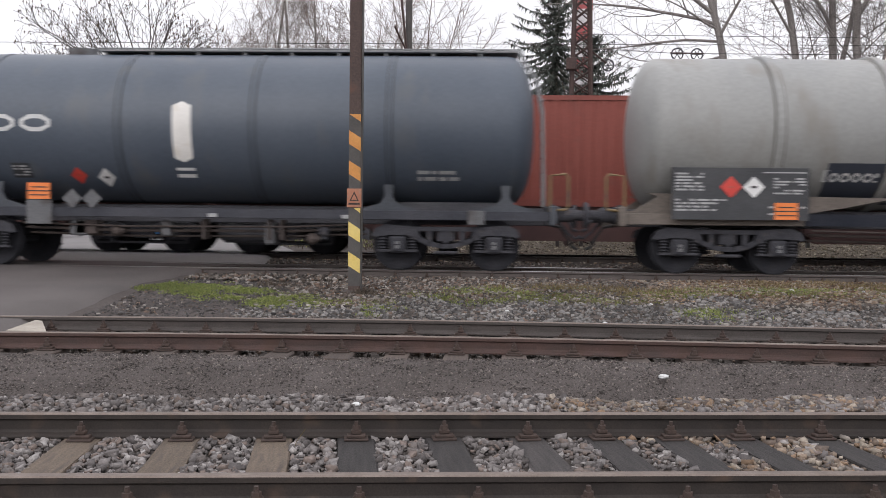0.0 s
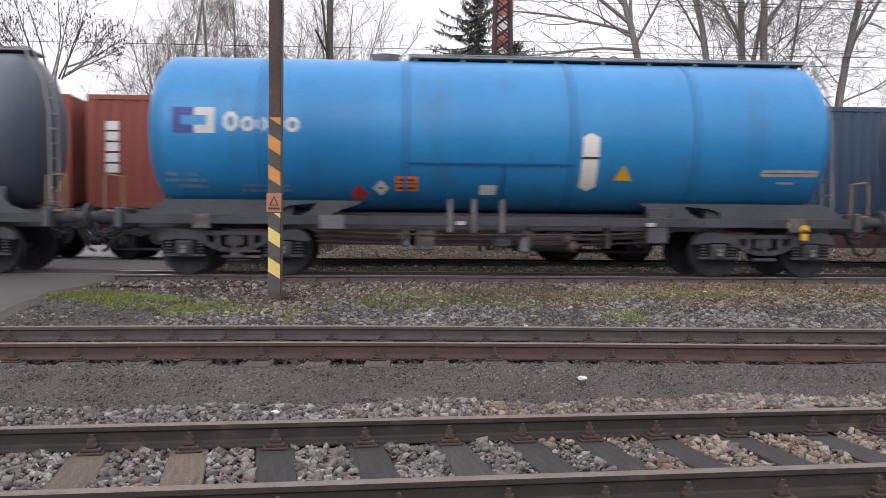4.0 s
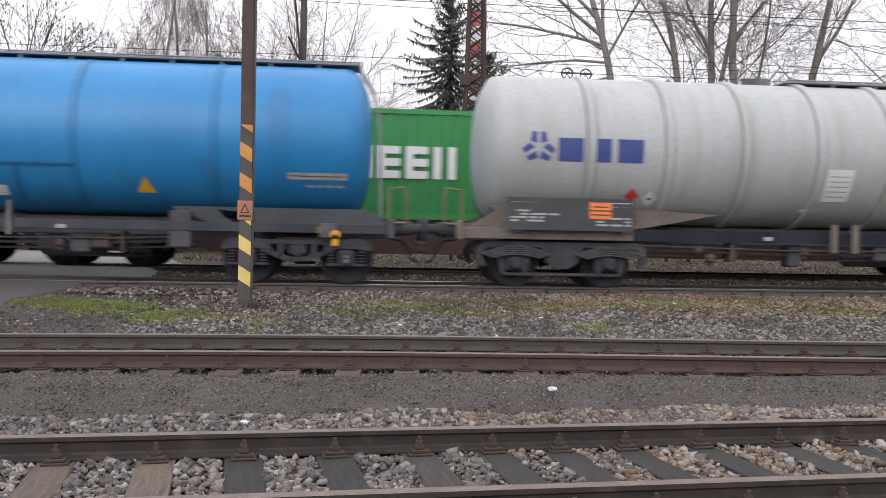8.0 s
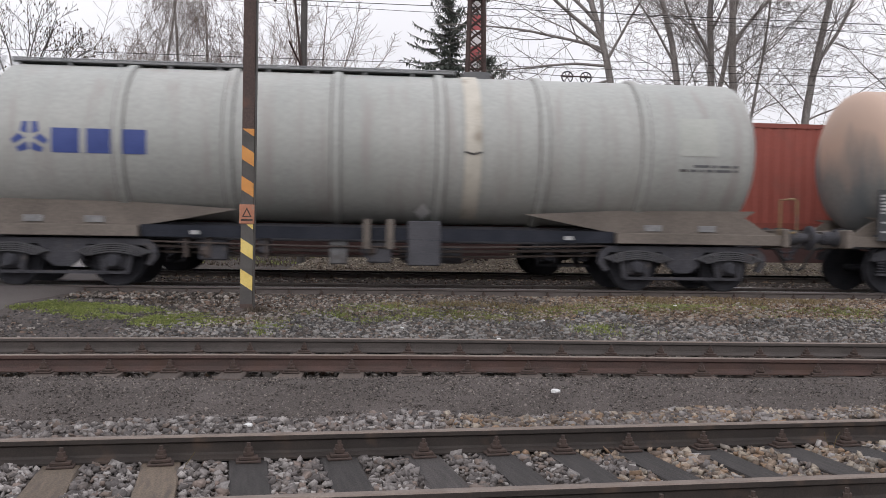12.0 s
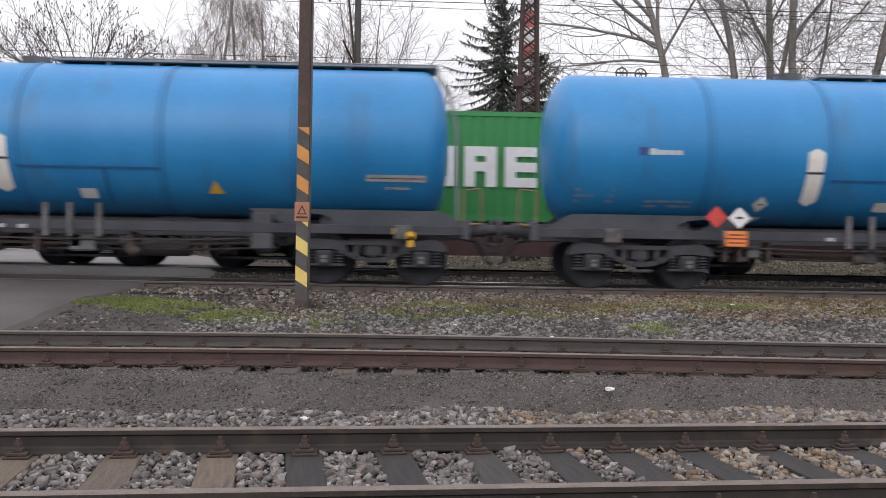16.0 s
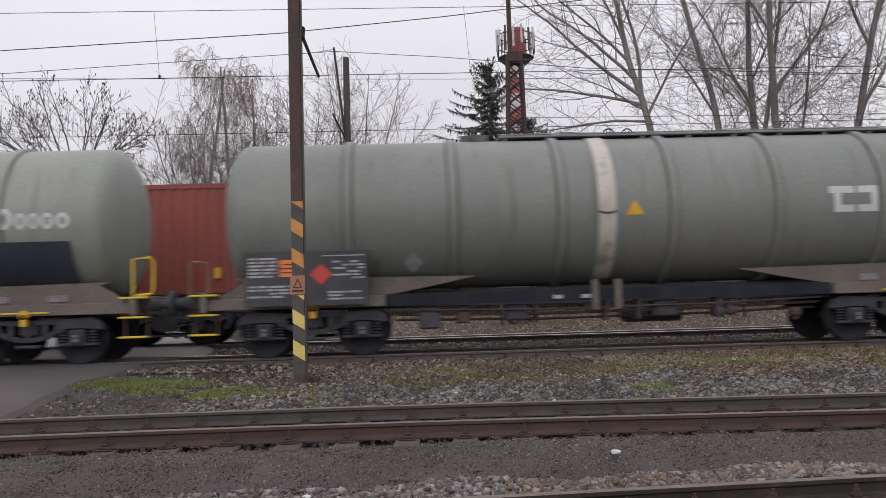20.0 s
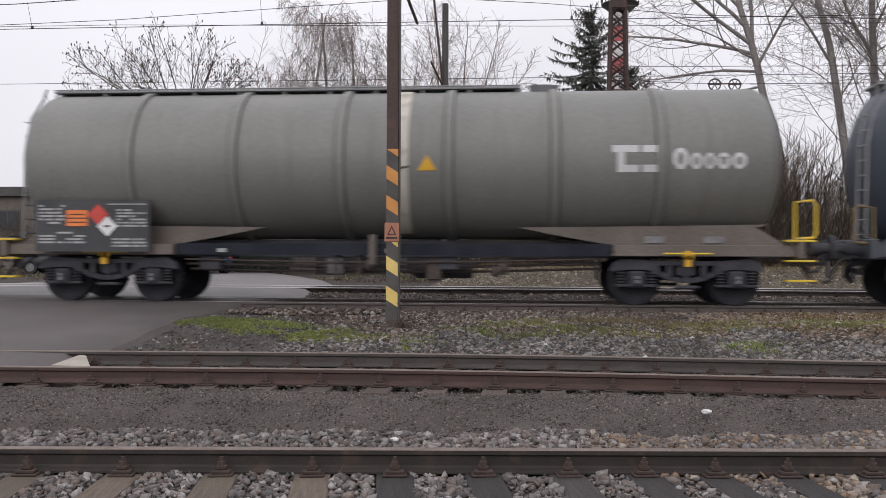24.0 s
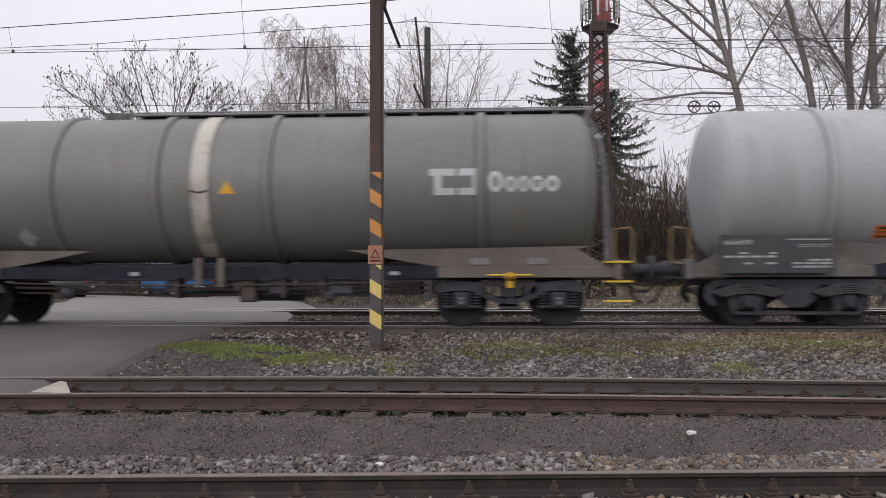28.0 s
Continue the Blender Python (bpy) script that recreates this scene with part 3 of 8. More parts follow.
    twig_birch=shade("brown_grey_birch_twigs", (0.22, 0.185, 0.168), (0.30, 0.258, 0.238), 2, 0.95, 0.0, fine=25, grain=0.3, spec=0.1),
    bark_birch=shade("birch_bark", (0.22, 0.205, 0.19), (0.42, 0.40, 0.38), 3, 0.9, 0.0, fine=20, stretch=(1, 1, 3), grain=0.3, spec=0.1),
    needles=stones_mat("dark_spruce_needles", [(0.085, 0.10, 0.088), (0.125, 0.14, 0.12), (0.10, 0.117, 0.10), (0.15, 0.165, 0.138)], 0.8, 8),
    leaf_dead=stones_mat("brown_seed_clusters", [(0.07, 0.05, 0.035), (0.10, 0.075, 0.05), (0.05, 0.04, 0.03)], 0.9, 8),
    brush=stones_mat("brown_brushwood", [(0.075, 0.058, 0.045), (0.11, 0.088, 0.068), (0.06, 0.048, 0.038), (0.13, 0.105, 0.08), (0.075, 0.075, 0.04)], 0.95, 8),
    mast_dark=shade("dark_brown_lattice_steel", (0.05, 0.034, 0.031), (0.08, 0.05, 0.044), 3, 0.8, 0.0, fine=30),
    conc_mast=shade("grey_concrete_mast", (0.075, 0.07, 0.068), (0.10, 0.095, 0.09), 2, 0.9, 0.0, fine=30),
    tower_red=shade("red_tower_paint", (0.34, 0.07, 0.075), (0.4, 0.09, 0.09), 2, 0.6, 0.0, fine=20, grain=0.1),
    tower_white=shade("white_tower_paint", (0.52, 0.51, 0.52), (0.6, 0.59, 0.6), 2, 0.6, 0.0, fine=20, grain=0.1),
    wire=shade("dark_wire", (0.04, 0.038, 0.038), (0.06, 0.056, 0.055), 2, 0.6, 0.0, 0.3, fine=20),
    brick_wall=shade("weathered_brown_brick", (0.17, 0.115, 0.10), (0.25, 0.175, 0.155), 1.5, 0.9, 0.0, fine=14, grain=0.3),
    roof_red=shade("red_tile_roof", (0.27, 0.075, 0.045), (0.36, 0.11, 0.06), 3, 0.85, 0.0, fine=12, grain=0.3),
    glass=shade("dark_window_glass", (0.02, 0.024, 0.028), (0.03, 0.034, 0.038), 2, 0.1, 0.0, fine=20, grain=0.05),
    car_blue=shade("light_blue_car_paint", (0.045, 0.15, 0.34), (0.055, 0.18, 0.38), 2, 0.3, 0.0, fine=20, grain=0.05),
    car_dark=shade("dark_car_paint", (0.03, 0.032, 0.036), (0.045, 0.047, 0.05), 2, 0.3, 0.0, fine=20, grain=0.05),
    rubber=shade("black_rubber", (0.02, 0.02, 0.02), (0.03, 0.03, 0.03), 2, 0.8, 0.0, fine=20, grain=0.1),
)


# ---- mesh tools ----
def part(name, bm, material, parent=None, label="", smooth=False, loc=None):
    """Links a bmesh as one mesh object, under a thing or a part."""
    me = bpy.data.meshes.new(name)
    bmesh.ops.recalc_face_normals(bm, faces=bm.faces)
    bm.to_mesh(me)
    bm.free()
    return put(name, me, material, parent, label, smooth, loc)


def put(name, me, material, parent=None, label="", smooth=False, loc=None):
    if material and not me.materials:
        me.materials.append(material)
    if smooth:
        me.shade_smooth()
    ob = new(name, me)
    ob.parent = parent
    if loc is not None:
        ob.matrix_basis = loc if isinstance(loc, Matrix) else Matrix.Translation(loc)
    if label:
        tagged(ob, label)
    return ob


def arrays(name, v, f, material, parent=None, label=""):
    """A mesh of triangles from numpy arrays of places and corners."""
    me = bpy.data.meshes.new(name)
    v, f = np.asarray(v, np.float32), np.asarray(f, np.int32)
    me.vertices.add(len(v))
    me.vertices.foreach_set("co", v.ravel())
    me.loops.add(f.size)
    me.loops.foreach_set("vertex_index", f.ravel())
    me.polygons.add(len(f))
    me.polygons.foreach_set("loop_start", np.arange(0, f.size, 3, dtype=np.int32))
    me.update(calc_edges=True)
    return put(name, me, material, parent, label)


def box(bm, x0, x1, y0, y1, z0, z1, bevel=0.0):
    r = bmesh.ops.create_cube(bm, size=1)
    for v in r["verts"]:
        v.co = Vector(((x0 + x1) / 2 + v.co.x * (x1 - x0), (y0 + y1) / 2 + v.co.y * (y1 - y0), (z0 + z1) / 2 + v.co.z * (z1 - z0)))
    if bevel:
        es = {e for v in r["verts"] for e in v.link_edges}
        bmesh.ops.bevel(bm, geom=list(es), offset=bevel, segments=1, affect="EDGES", profile=0.5)
    return bm


def tube(bm, a, b, r0, r1=None, n=10, caps=True):
    a, b = Vector(a), Vector(b)
    q = (b - a).to_track_quat("Z", "Y")
    rings = []
    for p, r in ((a, r0), (b, r0 if r1 is None else r1)):
        rings.append([bm.verts.new(p + q @ Vector((r * math.cos(2 * math.pi * i / n), r * math.sin(2 * math.pi * i / n), 0))) for i in range(n)])
    for i in range(n):
        bm.faces.new((rings[0][i], rings[0][(i + 1) % n], rings[1][(i + 1) % n], rings[1][i]))
    if caps:
        bm.faces.new(rings[0][::-1])
        bm.faces.new(rings[1])
    return bm


def bent(bm, pts, r, n=8):
    """One rod along the points, with joined rings."""
    pts = [Vector(p) for p in pts]
    rings = []
    for i, p in enumerate(pts):
        d = (pts[min(i + 1, len(pts) - 1)] - pts[max(i - 1, 0)]).normalized()
        u = d.cross(Vector((0, 0, 1)) if abs(d.z) < 0.95 else Vector((1, 0, 0))).normalized()
        w = d.cross(u)
        rings.append([bm.verts.new(p + (u * math.cos(2 * math.pi * k / n) + w * math.sin(2 * math.pi * k / n)) * r) for k in range(n)])
    for a, b in zip(rings, rings[1:]):
        best = min(range(n), key=lambda o: sum((a[k].co - b[(k + o) % n].co).length for k in range(n)))
        for k in range(n):
            bm.faces.new((a[k], a[(k + 1) % n], b[(k + 1 + best) % n], b[(k + best) % n]))
    bm.faces.new(rings[0][::-1])
    bm.faces.new(rings[-1])
    return bm


def slab(bm, poly, y0, y1):
    """A plate with the outline poly in x and z, from y0 to y1."""
    a = [bm.verts.new((x, y0, z)) for x, z in poly]
    b = [bm.verts.new((x, y1, z)) for x, z in poly]
    n = len(poly)
    bm.faces.new(a)
    bm.faces.new(b[::-1])
    for i in range(n):
        bm.faces.new((a[i], b[i], b[(i + 1) % n], a[(i + 1) % n]))
    return bm


def lathe(bm, profile, n=40, zc=0.0):
    """Turns a profile of (x, radius) round the x axis at height zc."""
    rings = []
    for x, r in profile:
        if r < 1e-4:
            rings.append([bm.verts.new((x, 0, zc))])
        else:
            rings.append([bm.verts.new((x, r * math.sin(2 * math.pi * i / n), zc + r * math.cos(2 * math.pi * i / n))) for i in range(n)])
    for p, q in zip(rings, rings[1:]):
        for i in range(n):
            j = (i + 1) % n
            a, b = (p[0], p[0]) if len(p) == 1 else (p[i], p[j])
            c, d = (q[0], q[0]) if len(q) == 1 else (q[j], q[i])
            vs = []
            for v in (a, b, c, d):
                if v not in vs:
                    vs.append(v)
            if len(vs) > 2:
                bm.faces.new(vs)
    return bm


def outline(poly, lo, hi):
    """Where a level line meets a convex outline: its two ends at height lo..hi."""
    xs = []
    n = len(poly)
    tol = 1e-4
    for i in range(n):
        (xa, za), (xb, zb) = poly[i], poly[(i + 1) % n]
        if abs(zb - za) < 1e-9:
            if abs(za - lo) < tol:
                xs += [xa, xb]
            continue
        k = (lo - za) / (zb - za)
        if -1e-3 <= k <= 1 + 1e-3:
            xs.append(xa + k * (xb - xa))
    return (min(xs), max(xs)) if xs else None


def on_tank(bm, poly, r, zc, side=-1, lift=0.006, thick=0.003):
    """A thin plate that follows the round shell: the convex outline poly in x and z, seen from the side."""
    z0, z1 = min(p[1] for p in poly), max(p[1] for p in poly)
    z0, z1 = max(z0, zc - r * 0.985), min(z1, zc + r * 0.985)
    levels = sorted({round(min(max(p[1], z0), z1), 4) for p in poly} | {round(z0 + (z1 - z0) * i / max(1, int((z1 - z0) / 0.12)), 4) for i in range(max(1, int((z1 - z0) / 0.12)) + 1)})
    rows = []
    for z in levels:
        e = outline(poly, z, z)
        if not e:
            continue
        h = (z - zc) / r
        a = math.asin(max(-1, min(1, h)))
        rr = r + lift
        rows.append([bm.verts.new((x, side * rr * math.cos(a), zc + rr * math.sin(a))) for x in e])
    for p, q in zip(rows, rows[1:]):
        bm.faces.new((p[0], p[1], q[1], q[0]))
    return bm


def rect(x0, x1, z0, z1):
    return [(x0, z0), (x1, z0), (x1, z1), (x0, z1)]


def diamond(x, z, h):
    return [(x, z - h), (x + h, z), (x, z + h), (x - h, z)]


# ---- ground, road and tracks ----
ZT = {1: 0.0, 2: 0.2, 3: 0.53, 4: 0.64}                 # heights of the rail heads
PROFILE = [(-900, -0.3), (-20, -0.3), (1.0, -0.24), (3.4, -0.2), (4.2, -0.165), (6.55, -0.165), (7.0, -0.05), (7.5, 0.025), (8.3, 0.03), (8.45, 0.02), (8.56, -0.05), (8.95, -0.05), (10.3, 0.0), (10.45, 0.03),
           (10.9, 0.12), (12.4, 0.26), (13.6, 0.345), (15.2, 0.41), (15.6, 0.40), (17.6, 0.40), (18.8, 0.42), (19.9, 0.5), (22.5, 0.5), (24.5, 0.48), (27, 0.52), (40, 0.6), (120, 1.2), (900, 1.2)]


def ground_z(y):
    return float(np.interp(y, [p[0] for p in PROFILE], [p[1] for p in PROFILE]))


def rough_z(x, y):
    return ground_z(y) + 0.03 * noise.noise((x * 0.55, y * 0.8, 3)) + 0.012 * noise.noise((x * 2.7, y * 2.7, 9))


def track1_y(x):
    return 5.36 + 0.081 * x


def track2_y(x):
    d = min(abs(x + 0.9), 8.0)
    return 9.56 - 0.15 * (1 - math.cos(math.pi * d / 8.0))


def make_ground():
    xs = sorted({-900, -300, -120, -60, -40, 40, 60, 120, 300, 900} | {round(-30 + 0.25 * i, 3) for i in range(241)})
    ys = sorted({-900, -200, -60, -20, -8, -3, 1.0, 2.2, 32, 36, 42, 50, 60, 80, 120, 300, 900} | {round(3 + 0.14 * i, 3) for i in range(150)} | {round(24.5 + 0.6 * i, 3) for i in range(12)})
    bm = bmesh.new()
    g = [[bm.verts.new((x, y, rough_z(x, y) - (0.03 if 4.3 < y - 0.081 * x < 6.6 else 0))) for x in xs] for y in ys]
    for a, b in zip(g, g[1:]):
        for i in range(len(xs) - 1):
            f = bm.faces.new((a[i], a[i + 1], b[i + 1], b[i]))
            c = f.calc_center_median()
            strip = 6.75 + 0.081 * c.x * 0.4 < c.y < 8.6 or (c.x < -3.2 + 1.2 * noise.noise((c.y * 0.6, 1, 1)) and 10.6 < c.y < 15.4)
            f.material_index = 1 if strip else 0
    ob = part("ground", bm, M["ground"], smooth=True)
    ob.data.materials.append(M["grit"])
    tagged(ob, "grey-brown stony ground beside and between the railway tracks", "ground", kind="structure")


def road_edge(y):
    """The east side of the road across the tracks."""
    return float(np.interp(y, [-30, 2.6, 4.5, 5.6, 6.5, 8.3, 9.2, 10.3, 11.6, 13.5, 15.0, 17.0, 24, 30, 60], [-4.4, -4.1, -4.0, -4.3, -4.95, -5.25, -5.35, -5.15, -5.15, -5.25, -5.0, -4.6, -4.8, -6.5, -20]))


def make_road():
    bm = bmesh.new()
    ys = [-30, -10, 0] + [2 + 0.25 * i for i in range(112)] + [31, 34, 38, 44, 52, 60]
    prof = [(-30, -0.2), (2.5, -0.06), (4.4, -0.01), (6.2, -0.01), (8.6, 0.185), (10.4, 0.19), (13, 0.38), (15.6, 0.52), (17.3, 0.525), (20.4, 0.63), (22, 0.63), (30, 0.6), (60, 0.75)]
    rows = []
    for y in ys:
        z = float(np.interp(y, [p[0] for p in prof], [p[1] for p in prof]))
        e = road_edge(y) + 0.07 * noise.noise((y * 1.3, 5, 2))
        xs = [e, e - 0.25, e - 0.9, e - 3, e - 6, e - 9, e - 9.3]
        zs = [z - 0.16, z - 0.02, z, z + 0.01, z + 0.01, z, z - 0.16]
        rows.append([bm.verts.new((x, y, zz)) for x, zz in zip(xs, zs)])
    for a, b in zip(rows, rows[1:]):
        for i in range(6):
            f = bm.faces.new((a[i], a[i + 1], b[i + 1], b[i]))
            # the road takes a paler colour beyond y = 17.4
            f.material_index = 1 if f.calc_center_median().y > 17.4 else 0
    road = part("road", bm, M["asphalt"], smooth=True)
    road.data.materials.append(M["asphalt_pale"])
    tagged(road, "worn damp grey asphalt road crossing the railway tracks", "road", kind="structure")


RAIL = [(-0.07, -0.155), (0.07, -0.155), (0.07, -0.143), (0.018, -0.125), (0.009, -0.11), (0.009, -0.05), (0.034, -0.036), (0.035, -0.008), (0.027, 0.0),
        (-0.027, 0.0), (-0.035, -0.008), (-0.034, -0.036), (-0.009, -0.05), (-0.009, -0.11), (-0.018, -0.125), (-0.07, -0.143)]


def make_rail(parent, line, off, z, mat, top, x0, x1, step, tall=1.08):
    bm = bmesh.new()
    rings = []
    n = max(2, int((x1 - x0) / step))
    for i in range(n + 1):
        x = x0 + (x1 - x0) * i / n
        t = Vector((1, line(x + 0.1) / 0.2 - line(x - 0.1) / 0.2, 0)).normalized()
        s = Vector((-t.y, t.x, 0))
        c = Vector((x, line(x), z)) + s * off
        rings.append([bm.verts.new(c + s * a + Vector((0, 0, b * tall))) for a, b in RAIL])
    k = len(RAIL)
    for p, q in zip(rings, rings[1:]):
        for i in range(k):
            f = bm.faces.new((p[i], p[(i + 1) % k], q[(i + 1) % k], q[i]))
            f.material_index = 1 if i in (7, 8, 9) else 0
    bm.faces.new(rings[0])
    bm.faces.new(rings[-1][::-1])
    ob = part("rail", bm, mat, parent)
    ob.data.materials.append(top)
    return ob


SHARED = {}


def sleeper_mesh(key, seed, half=1.3):
    if key not in SHARED:
        rnd = random.Random(seed)
        bm = bmesh.new()
        box(bm, -0.13, 0.13, -half, half, -0.16, 0, 0.012)
        bmesh.ops.subdivide_edges(bm, edges=[e for e in bm.edges if abs(e.verts[0].co.y - e.verts[1].co.y) > 1], cuts=5)
        for v in bm.verts:
            v.co.x += rnd.uniform(-0.008, 0.008)
            v.co.z += rnd.uniform(-0.006, 0.004)
        me = bpy.data.meshes.new("sleeper")
        bm.to_mesh(me)
        bm.free()
        SHARED[key] = me
    return SHARED[key]


def clip_mesh():
    if "clip" not in SHARED:
        bm = bmesh.new()
        box(bm, -0.085, 0.085, -0.17, 0.17, 0, 0.016, 0.004)
        for s in (-1, 1):
            box(bm, -0.066, 0.066, s * 0.115 - 0.035, s * 0.115 + 0.035, 0.016, 0.04, 0.005)
            box(bm, -0.036, 0.036, s * 0.1 - 0.035, s * 0.1 + 0.03, 0.04, 0.072, 0.007)
            tube(bm, (0, s * 0.108, 0.07), (0, s * 0.108, 0.1), 0.03, 0.028, 6)
            tube(bm, (0, s * 0.108, 0.1), (0, s * 0.108, 0.13), 0.016, 0.014, 6)
        me = bpy.data.meshes.new("rail_clip")
        bm.to_mesh(me)
        bm.free()
        SHARED["clip"] = me
    return SHARED["clip"]


def make_track(name, line, z, mat, top, xs, label, x0, x1, step, dark, drop=0.168):
    """One track: two rails, sleepers at xs and a fastening under each rail."""
    tr = new(name)
    tagged(tr, label, "railway track", kind="structure")
    for s in (-1, 1):
        make_rail(tr, line, s * 0.7525, z, mat if s < 0 or mat is not M["rail2"] else M["rail_far"], top, x0, x1, step)
    rnd = random.Random(5)
    skew = 4.5 if name == "track_1" else 0.0             # the siding's sleepers lie askew
    for x in xs:
        ang = math.degrees(math.atan(line(x + 0.1) / 0.2 - line(x - 0.1) / 0.2))
        kind = "sleeper_w" if dark(x) else "sleeper_old" if name == "track_2" else "sleeper_r"
        i = rnd.randrange(4)
        me = sleeper_mesh((kind, i), 10 + i)
        m = pose(x, line(x), z - drop, rnd.uniform(-0.4, 0.4), rnd.uniform(-0.6, 0.6), ang + skew + rnd.uniform(-1.0, 1.0))
        put("sleeper", me, M[kind], tr, loc=m)
        for s in (-1, 1):
            put("rail_clip", clip_mesh(), M["clip"], tr, loc=m @ Matrix.Translation((0, s * 0.7525, 0.001)))
    return tr


# the sleepers of the first track lie unevenly, from the pale ones by the road to the dark ones
NEAR_SLEEPERS = [-2.60, -1.91, -1.26, -0.70, -0.075, 0.52, 1.055, 1.545, 2.075, 2.67, 3.3, 3.86, 4.45]
NEAR_SLEEPERS = [-2.60 - 0.66 * i for i in range(9, 0, -1)] + NEAR_SLEEPERS + [4.45 + 0.62 * i for i in range(1, 14)]


def make_tracks():
    make_track("track_1", track1_y, ZT[1], M["rail"], M["railtop"], NEAR_SLEEPERS, "rusty siding track on worn timber sleepers in coarse ballast", -30, 30, 2, lambda x: x > -1.2)
    make_track("track_2", track2_y, ZT[2], M["rail2"], M["railtop"], [-5.0 + 0.61 * i for i in range(30)], "red-brown rusty track with half-buried sleepers", -30, 30, 0.5, lambda x: False, 0.172)
    make_track("track_3", lambda x: 16.5, ZT[3], M["rail3"], M["railshine"], [-5 + 0.6 * i for i in range(40)], "main line track with bright rail heads", -160, 160, 10, lambda x: True)
    make_track("track_4", lambda x: 21.2, ZT[4], M["rail3"], M["railshine"], [-5 + 0.6 * i for i in range(40)], "far main line track with bright rail heads", -160, 160, 10, lambda x: True)


make_ground()
make_road()
make_tracks()


# ---- tank wagons ----
def cached(key, build):
    if key not in SHARED:
        bm = bmesh.new()
        build(bm)
        bmesh.ops.recalc_face_normals(bm, faces=bm.faces)
        me = bpy.data.meshes.new(key if isinstance(key, str) else key[0])
        bm.to_mesh(me)
        bm.free()
        SHARED[key] = me
    return SHARED[key]


def band(bm, pts, w, y0, y1):
    """A flat bar of width w along points in x and z."""
    for (xa, za), (xb, zb) in zip(pts, pts[1:]):
        d = Vector((xb - xa, zb - za)).normalized()
        n = Vector((-d.y, d.x)) * w / 2
        e = d * w * 0.15
        slab(bm, [(xa - e.x + n.x, za - e.y + n.y), (xa - e.x - n.x, za - e.y - n.y), (xb + e.x - n.x, zb + e.y - n.y), (xb + e.x + n.x, zb + e.y + n.y)], y0, y1)


def wheelset_mesh(bm):
    for s in (-1, 1):
        tube(bm, (0, s * 0.68, 0.46), (0, s * 0.715, 0.46), 0.485, n=28)
        tube(bm, (0, s * 0.715, 0.46), (0, s * 0.815, 0.46), 0.46, n=28)
        tube(bm, (0, s * 0.815, 0.46), (0, s * 0.86, 0.46), 0.16, 0.13, n=16)
    tube(bm, (0, -1.0, 0.46), (0, 1.0, 0.46), 0.075, n=12)


def side_frame_coil(bm):
    """Side frames with a straight top beam, a belly that hangs between the axle boxes, and a hood over each box."""
    for s in (-1, 1):
        y0, y1 = s * 0.98 - 0.05, s * 0.98 + 0.05
        slab(bm, [(-1.36, 0.62), (-1.3, 0.76), (-1.12, 0.84), (-0.6, 0.80), (0.6, 0.80), (1.12, 0.84), (1.3, 0.76), (1.36, 0.62), (1.28, 0.62), (1.1, 0.74), (0.6, 0.72), (-0.6, 0.72), (-1.1, 0.74), (-1.28, 0.62)], y0, y1)
        band(bm, [(-0.72, 0.70), (-0.5, 0.58), (-0.3, 0.49), (-0.1, 0.45), (0.1, 0.45), (0.3, 0.49), (0.5, 0.58), (0.72, 0.70)], 0.085, y0 - 0.03, y1 + 0.03)
        for x in (-0.3, 0, 0.3):
            slab(bm, rect(x - 0.045, x + 0.045, 0.5, 0.74), y0 + 0.01, y1 - 0.01)
        for x in (-0.875, 0.875):
            slab(bm, [(x - 0.42, 0.60), (x - 0.36, 0.76), (x + 0.36, 0.76), (x + 0.42, 0.60), (x + 0.3, 0.64), (x - 0.3, 0.64)], y0 - 0.02, y1 + 0.02)
        box(bm, -0.22, 0.22, s * 0.98 - 0.07, s * 0.98 + 0.07, 0.30, 0.36, 0.02)
    box(bm, -0.16, 0.16, -1.0, 1.0, 0.52, 0.8, 0.03)


def side_frame_leaf(bm):
    for s in (-1, 1):
        y0, y1 = s * 0.98 - 0.05, s * 0.98 + 0.05
        slab(bm, [(-1.62, 0.52), (-1.6, 0.7), (-1.45, 0.84), (1.45, 0.84), (1.6, 0.7), (1.62, 0.52), (1.5, 0.36), (1.42, 0.4), (1.5, 0.56), (1.42, 0.72), (0.42, 0.74), (0.3, 0.46), (0.12, 0.34), (-0.12, 0.34), (-0.3, 0.46), (-0.42, 0.74), (-1.42, 0.72), (-1.5, 0.56), (-1.42, 0.4), (-1.5, 0.36)], y0, y1)
        for x in (-0.9, 0.9):
            slab(bm, [(x - 0.34, 0.74), (x - 0.24, 0.24), (x - 0.16, 0.24), (x - 0.2, 0.74)], y0, y1)
            slab(bm, [(x + 0.34, 0.74), (x + 0.24, 0.24), (x + 0.16, 0.24), (x + 0.2, 0.74)], y0, y1)
        box(bm, -1.12, 1.12, s * 0.98 - 0.03, s * 0.98 + 0.03, 0.21, 0.265)
    box(bm, -0.16, 0.16, -1.0, 1.0, 0.52, 0.8, 0.03)


def leaf_spring(bm):
    for i in range(5):
        half = 0.64 - 0.05 * i
        z = 0.80 - 0.036 * i
        pts = [(half * k / 4, z - 0.15 * (half * k / 4 / 0.64) ** 2) for k in range(-4, 5)]
        band(bm, pts, 0.02, -0.05, 0.05)


